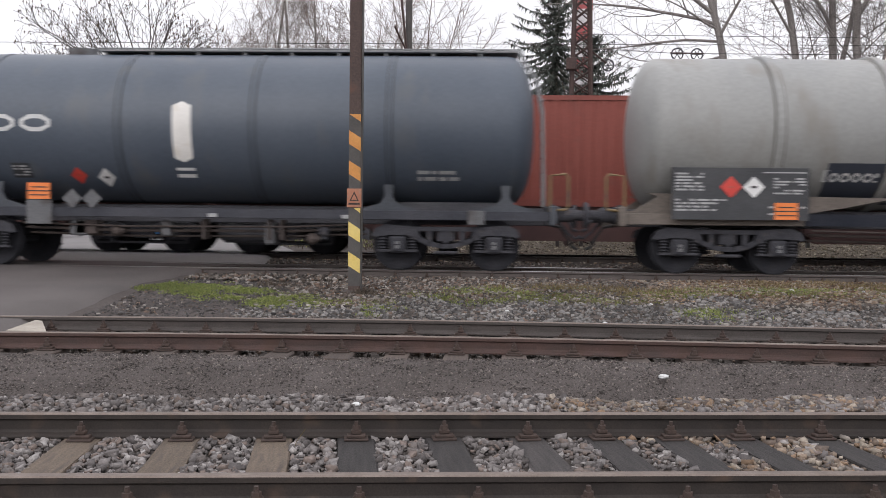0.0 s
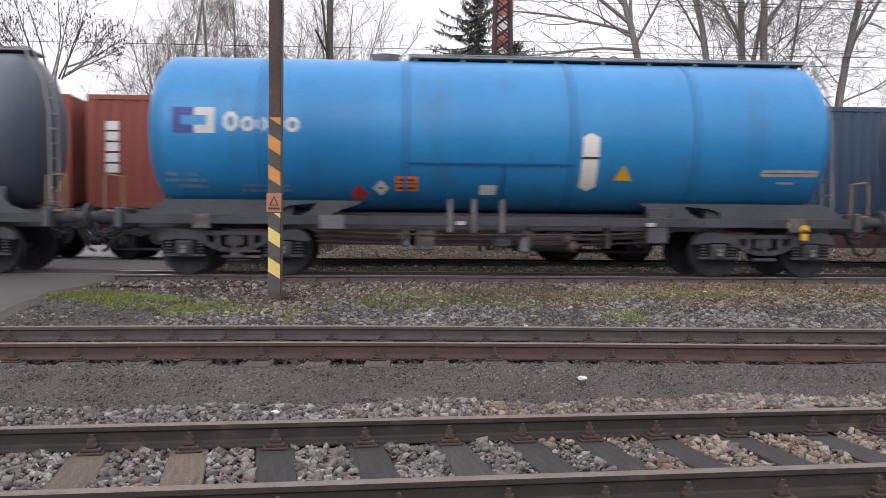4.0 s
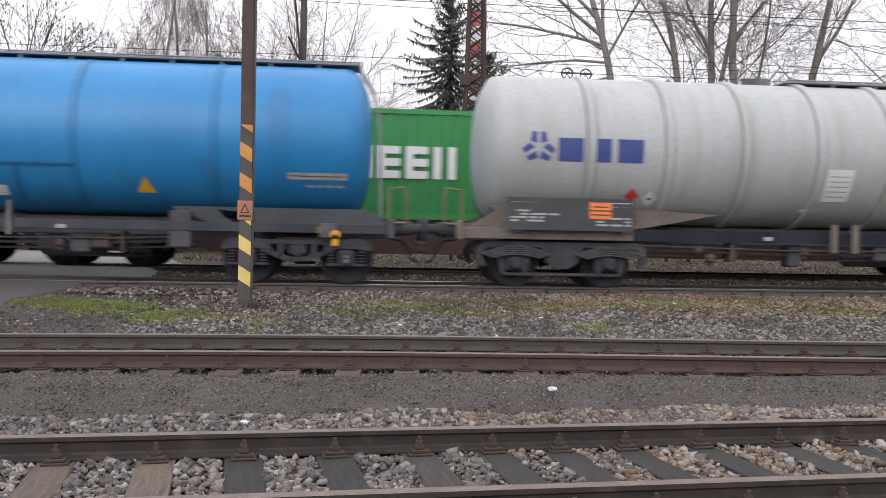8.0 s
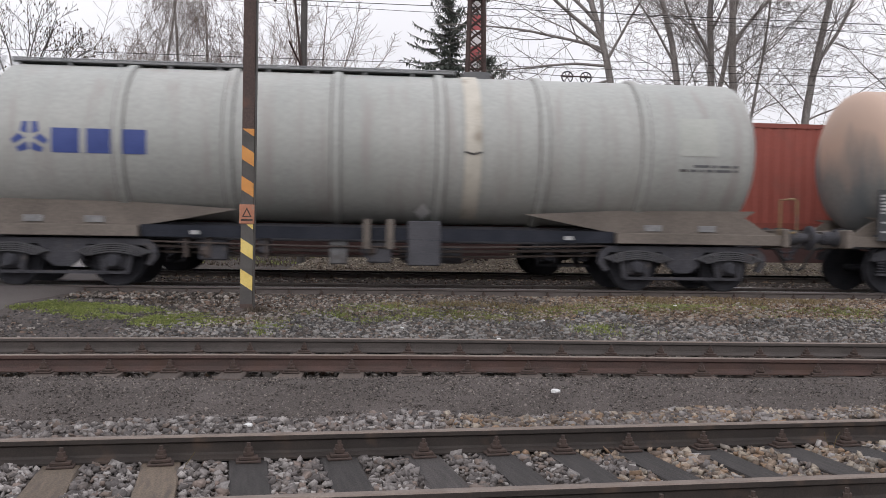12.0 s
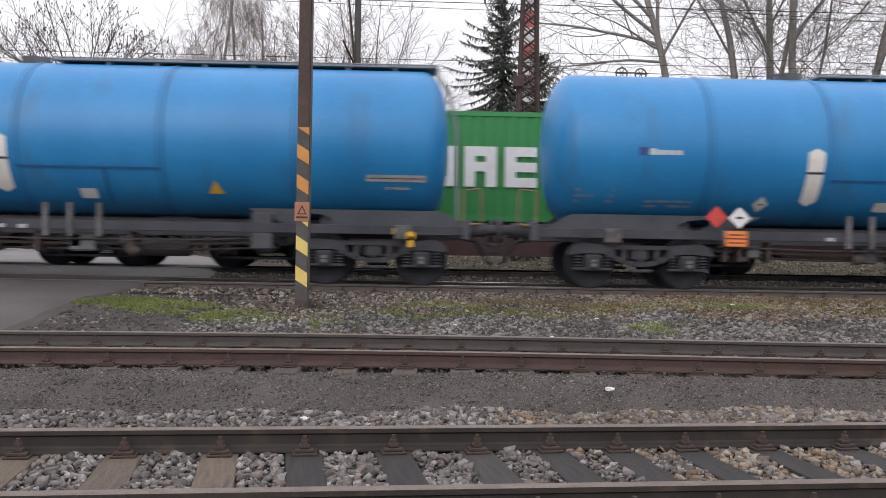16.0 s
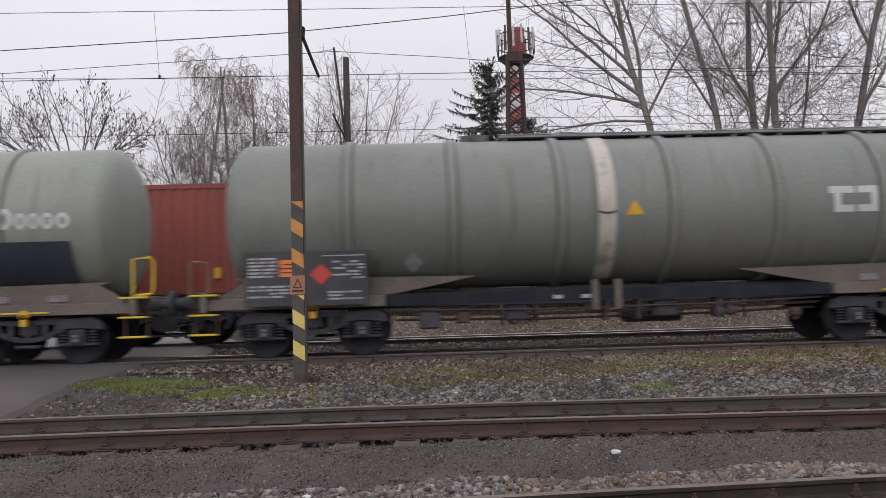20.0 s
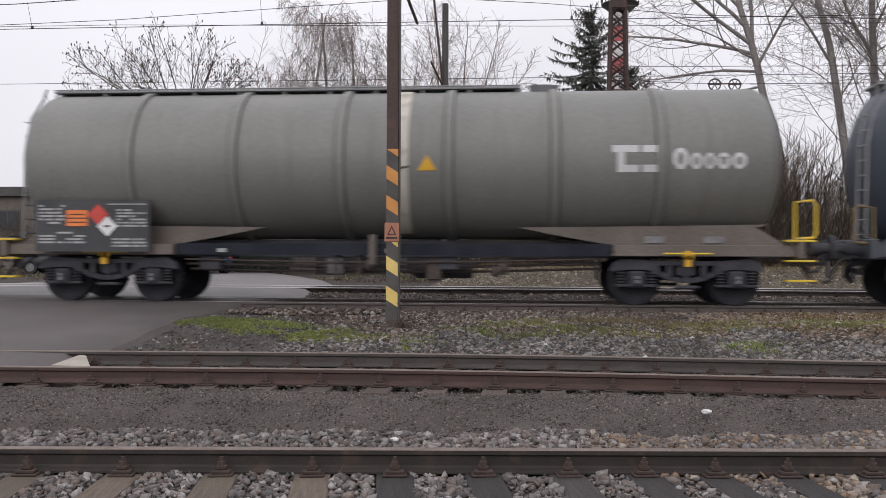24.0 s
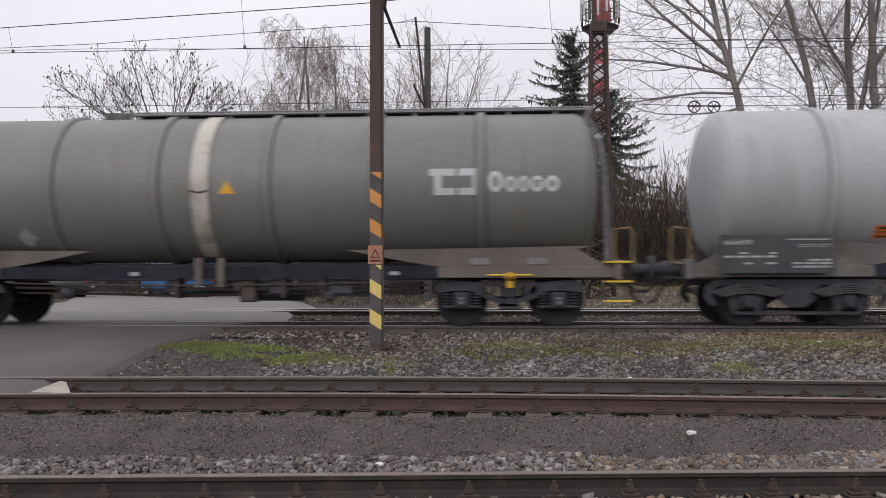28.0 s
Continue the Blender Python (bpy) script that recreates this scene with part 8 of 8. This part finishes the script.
    dome = [((math.sin(radians(a)), 0.5 * math.sin(a * 1.7), math.cos(radians(a))), l * (0.66 if a < -30 else 0.72), 0.05, (0.4 * math.sin(radians(a)) + off, 0, z), 0) for a, l, z, off in
            ((-84, 6.2, 8.7, -0.2), (-76, 6.4, 8.4, -0.2), (-68, 6.6, 8.5, -0.1), (-60, 6.4, 8.4, -0.1), (-52, 6.3, 8.2, 0), (-44, 6.1, 8.1, 0.1), (-36, 6.0, 8.0, 0.2), (-28, 5.9, 8.0, 0.3), (-20, 5.9, 8.0, 0.5), (-12, 6.1, 8.0, 0.7),
             (-4, 6.1, 8.0, 0.9), (4, 6.0, 8.0, 1.0), (13, 5.6, 8.0, 1.1), (22, 5.3, 8.0, 1.2), (32, 5.0, 8.0, 1.3), (42, 4.8, 8.1, 1.3), (53, 4.6, 8.2, 1.4), (64, 4.5, 8.3, 1.4), (76, 4.4, 8.6, 1.4))]
    bare_tree("bare_tree", -17.5, 42, "spreading bare tree with small dark seed tips", [((-0.9, 0.1 * q, 0.35 - 0.1 * q), 5.2, 0.05, (-0.2, 0, 4.6 + 0.75 * q), 0) for q in range(6)] + [((0.02, 0, 1), 8.4, 0.24, (0.2, 0, 0), 2), ((0.1, 0, 1), 8.4, 0.2, (0.6, 0, 0), 2)] + dome, fan, 31, twig="twig_dark", seeds=1000)
    # the clump by the road: low bushy crowns round weeping birches
    bush = [(13, 0.18, 40, 0.42, 0.4, 0.2, 9, 0.026), (10, 0.15, 44, 0.46, 0.5, 0.15, 5, 0.0145), (7, 0.15, 46, 0.5, 0.5, 0.05, 3, 0.0102)]
    for k, (x, y, angles, base) in enumerate(((-11.6, 46, ((-42, 6.2), (-32, 6.9), (-24, 7.4), (-16, 7.7), (-8, 7.9), (0, 7.9), (8, 7.7), (16, 7.3), (26, 6.8)), 4.0),
                                              (-3.3, 46.5, ((-46, 6.8), (-34, 7.6), (-24, 8.1), (-14, 8.4), (-5, 8.6), (4, 8.6), (13, 8.3), (23, 7.8), (33, 7.2), (44, 6.4), (55, 5.6)), 5.4),
                                              (-6.0, 48, ((-38, 6.4), (-26, 7.0), (-15, 7.4), (-4, 7.6), (7, 7.4), (18, 7.0), (30, 6.4)), 5.4),
                                              (-8.6, 48.5, ((-40, 5.2), (-26, 6.0), (-12, 6.4), (2, 6.4), (16, 6.0), (30, 5.4)), 5.0))):
        bare_tree("bare_tree", x, y, "bushy bare tree with many rising stems and fine twigs", [((0, 0, 1), base + 0.4, 0.2, (0, 0, 0), 2)] + [((math.sin(radians(a)), 0.35 * math.sin(a * 1.3), math.cos(radians(a))), l, 0.062, (0.012 * a, 0, base), 0) for a, l in angles], bush, 90 + k, twig="twig_birch")
    birch = [(24, 0.36, 50, 0.34, 0.12, 0.05, 12, 0.03), (9, 0.2, 44, 0.42, 0.3, -0.15, 7, 0.015), (8, 0.15, 42, 0.95, 0.3, -2.4, 6, 0.0098), (4, 0.2, 30, 0.6, 0.2, -2.0, 4, 0.008)]
    for k, (x, y, h, tilt) in enumerate(((-11.1, 46, 13.9, -0.01), (-9.5, 46.6, 14.3, 0.0), (-7.9, 47, 14.0, 0.01))):
        bare_tree("birch_tree", x, y, "bare birch with pale stem and drooping fine twigs", [((tilt, 0, 1), h, 0.17, (0, 0, 0), 0)], birch, 60 + k, "bark_birch", "twig_birch")


def spruce(x, y, height, half, seed, low=0.5):
    """Whorls of boughs that rise at the top and level out below, each hung with short drooping sprays."""
    rnd = random.Random(seed)
    t = tagged(new("spruce_tree"), "dark grey-green spruce with drooping boughs", "tree")
    t.location = (x, y, ground_z(y) - 0.1)
    segs, tri = [(0, 0, 0, 0, 0, height, 0.17, 0.02)], []

    def spray(c, way, size):
        u = way.cross(Vector((0, 0, 1)))
        u = (u.normalized() if u.length > 0.1 else Vector((1, 0, 0))) * size * 0.17
        tri.extend((c - u, c + u, c + way * size))

    z = low
    while z < height - 0.1:
        under = height - z
        reach = min(half, 0.3 + 1.12 * under ** 0.74)
        steep = 1.15 - 0.36 * min(under, 4.2)
        turn = rnd.uniform(0, 6.28)
        for k in range(7 if under > 0.8 else 4):
            a = turn + k * 1.05 + rnd.uniform(-0.25, 0.25)
            l = reach * rnd.uniform(0.42, 1.18)
            n = max(3, int(l / 0.17))
            p, d = Vector((0, 0, z)), Vector((math.cos(a), math.sin(a), steep + rnd.uniform(-0.2, 0.2)))
            for i in range(n):
                f = i / n
                dd = (d + Vector((0, 0, (-0.5 + 1.1 * f) * 0.8 if under > 1.5 else 0))).normalized()
                q = p + dd * l / n
                segs.append((*p, *q, 0.022 * (1 - 0.6 * f), 0.018 * (1 - 0.6 * f)))
                s = Vector((-dd.y, dd.x, 0)).normalized()
                for m in range(7):
                    c = p.lerp(q, rnd.random())
                    w = (dd * rnd.uniform(0.1, 0.6) + s * rnd.choice((-1, 1)) * rnd.uniform(0.15, 0.8) + Vector((0, 0, rnd.uniform(-1.1, 0.15)))).normalized()
                    spray(c, w, rnd.uniform(0.14, 0.42) * (1.15 - 0.45 * f))
                p = q
            spray(p, dd, 0.2)
        z += rnd.uniform(0.24, 0.4) if under > 1.2 else 0.18
    prisms("trunk", segs, 4, M["bark_dark"], t)
    v = np.array([p[:] for p in tri])
    arrays("needles", v, np.arange(len(v)).reshape(-1, 3), M["needles"], t)


def brushwood(name, n, x0, x1, y0, y1, h, mat, label, seed, lean=0.25, forks=3):
    rnd = random.Random(seed)
    segs = []
    for i in range(n):
        x, y = rnd.uniform(x0, x1), rnd.uniform(y0, y1)
        p = Vector((x, y, ground_z(y) - 0.05))
        top = h * rnd.uniform(0.45, 1.0) * (0.8 + 0.3 * noise.noise((x * 0.35, y * 0.2, 1)))
        d = Vector((rnd.gauss(0, lean), rnd.gauss(0, lean), 1)).normalized()
        for k in range(5):
            d = (d + Vector((rnd.gauss(0, 0.13), rnd.gauss(0, 0.13), 0.04))).normalized()
            q = p + d * top / 5
            r = 0.024 * (1 - k / 6)
            segs.append((*p, *q, r, r * 0.8))
            for m in range(forks if k else 1):
                w = (d + Vector((rnd.gauss(0, 0.7), rnd.gauss(0, 0.7), rnd.uniform(-0.3, 0.5)))).normalized()
                c = p.lerp(q, rnd.random())
                e = c + w * rnd.uniform(0.3, 0.9)
                segs.append((*c, *e, 0.009, 0.006))
            p = q
    return tagged(prisms(name, segs, 3, M[mat]), label, "brushwood", kind="stuff")


make_trees()
spruce(4.6, 48, 14.55, 4.3, 3)
spruce(7.0, 50, 11.8, 3.2, 5)
brushwood("east_brushwood", 1300, 12, 30, 29, 36, 5.5, "brush", "brown leafless brushwood under the trees", 14)
brushwood("brushwood", 2200, -0.5, 12, 29, 37, 6.6, "brush", "dense brown leafless brushwood beside the tracks", 4)
brushwood("low_brushwood", 900, -0.8, 30, 28.8, 31, 2.4, "brush", "low brown scrub along the far track", 6, 0.4)
brushwood("west_brushwood", 260, -18.5, -12.5, 41, 44, 6.0, "brush", "tangled bare scrub at the foot of the spreading tree", 17, 0.2)
brushwood("evergreen_scrub", 300, -24, -11.5, 45.5, 48, 3.0, "needles", "dark green evergreen scrub beyond the road", 23, 0.35, 9)
brushwood("birch_undergrowth", 900, -13, 0.5, 45, 50, 7.0, "brush", "brown leafless undergrowth among the birches", 29, 0.22)
brushwood("green_shrub", 130, -13.2, -9.9, 39.6, 41.4, 2.3, "needles", "dark green evergreen shrub beside the shed", 47, 0.35, 9)
brushwood("road_brushwood", 520, -17.5, -8.8, 41.6, 45, 7.6, "brush", "tangled brown scrub beside the shed", 43, 0.3)
brushwood("depot_brushwood", 320, -36, -19, 51, 56, 4.2, "brush", "grey-brown bare scrub before the depot", 37, 0.3)
brushwood("far_brushwood", 900, -75, 2, 58, 70, 6.8, "brush", "grey-brown scrub in the distance", 8)


# ---- shed, car and fence beyond the road ----
def upright(bm, pts, x0, x1):
    """A flat piece across x, from its outline in y and z."""
    a = [bm.verts.new((x0, y, z)) for y, z in pts]
    b = [bm.verts.new((x1, y, z)) for y, z in pts]
    bm.faces.new(a)
    bm.faces.new(b[::-1])
    for i in range(len(pts)):
        j = (i + 1) % len(pts)
        bm.faces.new((a[i], b[i], b[j], a[j]))
    return bm


def make_shed():
    s = tagged(new("shed"), "dark timber shed with a red corrugated roof", "shed")
    s.matrix_basis = pose(-8.65, 37.8, 0.55, 0, 0, 44)
    L, W = 7.0, 5.0
    part("wall", box(bmesh.new(), 0, L, 0, 0.1, 0, 2.95), M["sleeper_w"], s)
    part("wall", box(bmesh.new(), 0, L, W - 0.1, W, 0, 2.95), M["sleeper_w"], s)
    for x in (0, L - 0.1):
        part("gable_wall", upright(bmesh.new(), [(0.1, 0), (W - 0.1, 0), (W - 0.1, 2.95), (W / 2, 3.98), (0.1, 2.95)], x, x + 0.1), M["rod"], s, "brown timber gable")
    for k in range(15):
        y = 0.2 + k * 0.32
        top = 3.98 - abs(y + 0.02 - W / 2) * 0.43
        part("plank_joint", upright(bmesh.new(), [(y, 0.1), (y + 0.04, 0.1), (y + 0.04, top - 0.1), (y, top - 0.1)], -0.02, 0.0), M["under"], s)
    for y0, y1 in ((-0.35, W / 2), (W + 0.35, W / 2)):
        for k in range(12):
            bm = bmesh.new()
            n = 6
            w = (L + 0.6) / 12     # width of a roof sheet
            top, bot = [], []
            for i in range(n + 1):
                x = -0.3 + k * w + w * i / n
                dz = 0.03 * math.sin(i / n * 4 * math.pi)
                bot.append(bm.verts.new((x, y0, 2.86 + dz)))
                top.append(bm.verts.new((x, y1, 4.08 + dz)))
            for i in range(n):
                bm.faces.new((bot[i], bot[i + 1], top[i + 1], top[i]))
            bmesh.ops.solidify(bm, geom=bm.faces[:], thickness=0.02)
            part("roof_sheet", bm, M["roof_red"], s)
        for x in (-0.33, L + 0.31):
            part("bargeboard", upright(bmesh.new(), [(y0, 2.72), (y0, 2.91), (y1, 4.13), (y1, 3.94)], x, x + 0.025), M["under"], s)
    part("door", box(bmesh.new(), 4.2, 5.1, -0.04, 0, 0, 2.0, 0.01), M["under"], s)
    w = part("window", box(bmesh.new(), 1.8, 3.3, -0.05, 0, 1.05, 2.25, 0.01), M["conc_mast"], s)
    for x in (1.85, 2.6):
        part("pane", box(bmesh.new(), x, x + 0.65, -0.065, -0.052, 1.1, 2.2), M["glass"], w)
    part("sign", box(bmesh.new(), 5.5, 5.7, -0.03, 0, 1.8, 2.1, 0.005), M["tower_white"], s, "small white notice")
    d = bmesh.new()
    lathe(d, [(0.0, 0.0), (0.03, 0.16), (0.08, 0.28), (0.09, 0.28), (0.05, 0.16), (0.02, 0.0)], 20)
    dish = part("satellite_dish", d, M["tower_white"], s, "grey-white satellite dish", loc=pose(1.55, -0.4, 2.3, 0, 15, 105))
    part("bracket", bent(bmesh.new(), [(0, 0, 0), (-0.12, 0.0, -0.1), (-0.4, 0.1, -0.1)], 0.02, 6), M["mast_dark"], dish)


def make_car(x, y, z, mat, label, turn=0, tall=False):
    """x forward, a saloon or, tall, a boxy van with upright ends."""
    c = tagged(new("car"), label, "car")
    c.matrix_basis = pose(x, y, z, 0, 0, turn)
    if tall:
        side = [(-1.95, 0.35), (-2.0, 0.7), (-1.92, 1.02), (-1.3, 1.12), (-0.75, 1.85), (-0.4, 1.95), (1.7, 1.97), (1.86, 1.85), (1.98, 1.05), (2.0, 0.6), (1.95, 0.34), (1.65, 0.26), (-1.65, 0.26)]
        lights = (((-1.05, 1.15), (-0.65, 1.72), (-0.12, 1.8), (-0.12, 1.15)), ((0.0, 1.15), (0.0, 1.8), (0.82, 1.82), (0.82, 1.15)), ((0.94, 1.15), (0.94, 1.82), (1.68, 1.82), (1.78, 1.15)))
        end = [(-0.66, 1.2), (0.66, 1.2), (0.58, 1.82), (-0.58, 1.82)]
    else:
        side = [(-2.0, 0.32), (-2.05, 0.62), (-1.9, 0.82), (-1.2, 0.92), (-0.65, 1.38), (0.75, 1.42), (1.45, 0.98), (1.98, 0.9), (2.06, 0.6), (2.0, 0.3), (1.65, 0.22), (-1.65, 0.22)]
        lights = (((-1.05, 0.95), (-0.6, 1.32), (0.0, 1.33), (0.0, 0.96)), ((0.08, 0.96), (0.08, 1.33), (0.68, 1.35), (1.25, 0.98)))
        end = None
    bm = slab(bmesh.new(), side, -0.82, 0.82)
    bmesh.ops.bevel(bm, geom=bm.edges[:], offset=0.06, segments=2, affect="EDGES")
    part("body", bm, M[mat], c, smooth=True)
    for sy in (-1, 1):
        for poly in lights:
            part("side_window", slab(bmesh.new(), list(poly), sy * 0.826 - 0.008, sy * 0.826 + 0.008), M["glass"], c)
        part("tail_lamp", box(bmesh.new(), 1.92, 2.025, sy * 0.7 - 0.09, sy * 0.7 + 0.09, 0.72, 0.95, 0.02), M["haz_red"], c)
    if end:
        bm = bmesh.new()
        v = [bm.verts.new((1.985 - (z0 - 1.05) * 0.15 + d, y0, z0)) for d in (0, 0.03) for y0, z0 in end]
        for q in ((0, 1, 2, 3), (7, 6, 5, 4), (0, 4, 5, 1), (1, 5, 6, 2), (2, 6, 7, 3), (3, 7, 4, 0)):
            bm.faces.new([v[k] for k in q])
        part("rear_window", bm, M["glass"], c)
    part("bumper", box(bmesh.new(), 1.93, 2.1, -0.8, 0.8, 0.36, 0.56, 0.04), M["rubber"], c)
    part("plate_bar", box(bmesh.new(), 2.1, 2.115, -0.26, 0.26, 0.5, 0.61, 0.004), M["tower_white"], c, "white plate")
    for wx in (-1.28, 1.28):
        for wy in (-0.76, 0.76):
            w = part("wheel", tube(bmesh.new(), (wx, wy - 0.1, 0.3), (wx, wy + 0.1, 0.3), 0.31, n=20), M["rubber"], c)
            part("rim", tube(bmesh.new(), (wx, wy - 0.108, 0.3), (wx, wy - 0.1, 0.3), 0.19, n=16), M["box_light"], w)


def make_fence():
    f = tagged(new("fence"), "grey concrete panel fence behind the parked cars", "fence")
    f.location = (0, 46, ground_z(46))
    for k in range(16):
        x = -48 + k * 2.1
        part("post", box(bmesh.new(), x - 0.07, x + 0.07, -0.07, 0.07, -0.1, 1.75, 0.01), M["conc_mast"], f)
        part("panel", box(bmesh.new(), x + 0.075, x + 2.02, -0.03, 0.03, 0.02, 1.6, 0.01), M["cradle"], f)


def make_depot():
    """A long low railway building and a floodlight mast in the distance."""
    d = tagged(new("depot_building"), "long low brown-grey depot building with a concrete roof edge", "building")
    d.matrix_basis = pose(-62, 60, 0.6, 0, 0, 0)
    L = 35.5
    part("wall", box(bmesh.new(), 0, L, 0, 6, 0, 5.2), M["cradle"], d)
    part("roof_edge", box(bmesh.new(), -0.3, L + 0.3, -0.4, 6.4, 5.2, 5.9, 0.03), M["conc_mast"], d, "pale concrete roof edge")
    for k in range(12):
        w = part("window", box(bmesh.new(), 1.0 + 2.9 * k, 2.9 + 2.9 * k, -0.06, 0.02, 2.6, 4.2, 0.01), M["conc_mast"], d)
        for j in range(2):
            part("pane", box(bmesh.new(), 1.08 + 2.9 * k + 0.9 * j, 1.9 + 2.9 * k + 0.9 * j, -0.08, -0.055, 2.7, 4.1), M["glass"], w)
    part("annex_wall", box(bmesh.new(), L + 0.35, 47, 0.5, 6, 0, 4.5), M["brick_wall"], d, "low brown brick annex")
    part("annex_roof", box(bmesh.new(), L + 0.35, 47.3, 0.2, 6.3, 4.5, 4.75, 0.03), M["cradle"], d)
    f = tagged(new("floodlight_mast"), "thin grey floodlight mast with two lamp heads", "mast")
    f.location = (-29.6, 59, 0.6)
    part("post", tube(bmesh.new(), (0, 0, -0.2), (0, 0, 7.0), 0.1, 0.07, 10), M["conc_mast"], f)
    part("cross_arm", box(bmesh.new(), -0.5, 0.5, -0.05, 0.05, 6.8, 6.9), M["conc_mast"], f)
    for x in (-0.35, 0.35):
        part("lamp_head", box(bmesh.new(), x - 0.22, x + 0.22, -0.25, 0.1, 6.9, 7.3, 0.04), M["mast_dark"], f)


make_shed()
make_depot()
make_car(-14.5, 38.4, 0.59, "car_blue", "light blue boxy van parked beyond the road", -42, True)
make_car(-20.5, 38, 0.58, "car_dark", "dark car parked beyond the road", 8)
make_fence()


# ---- what moves ----
def motions():
    """The tank train runs east and gathers speed; the container train runs west and slows a little."""
    run = [(0.0, 0.0), (1.0, 8.84), (2.0, 17.83), (3.0, 26.92), (4.0, 36.07), (5.0, 45.27), (6.0, 54.52), (7.0, 63.84), (8.0, 73.22), (9.0, 82.68), (10.0, 92.22), (11.0, 101.86),
           (12.0, 111.58), (13.0, 121.4), (14.0, 131.31), (15.0, 141.29), (16.0, 151.46), (17.0, 161.48), (18.0, 171.67), (19.0, 181.91), (20.0, 192.22), (21.0, 202.59), (22.0, 213.03),
           (23.0, 223.56), (24.0, 234.19), (25.0, 244.93), (26.0, 255.79), (27.0, 266.79), (28.0, 277.92)]
    for ob in TRAIN:
        x, y, z = ob.location
        walk(ob, [(t, pose(x + d, y, z)) for t, d in run])
    for ob in CARRIED:
        x, y, z = ob.location
        walk(ob, [(t, pose(x - 12.2 * (t - 14) + 0.0225 * (t - 14) ** 2, y, z)) for t in range(29)])


motions()
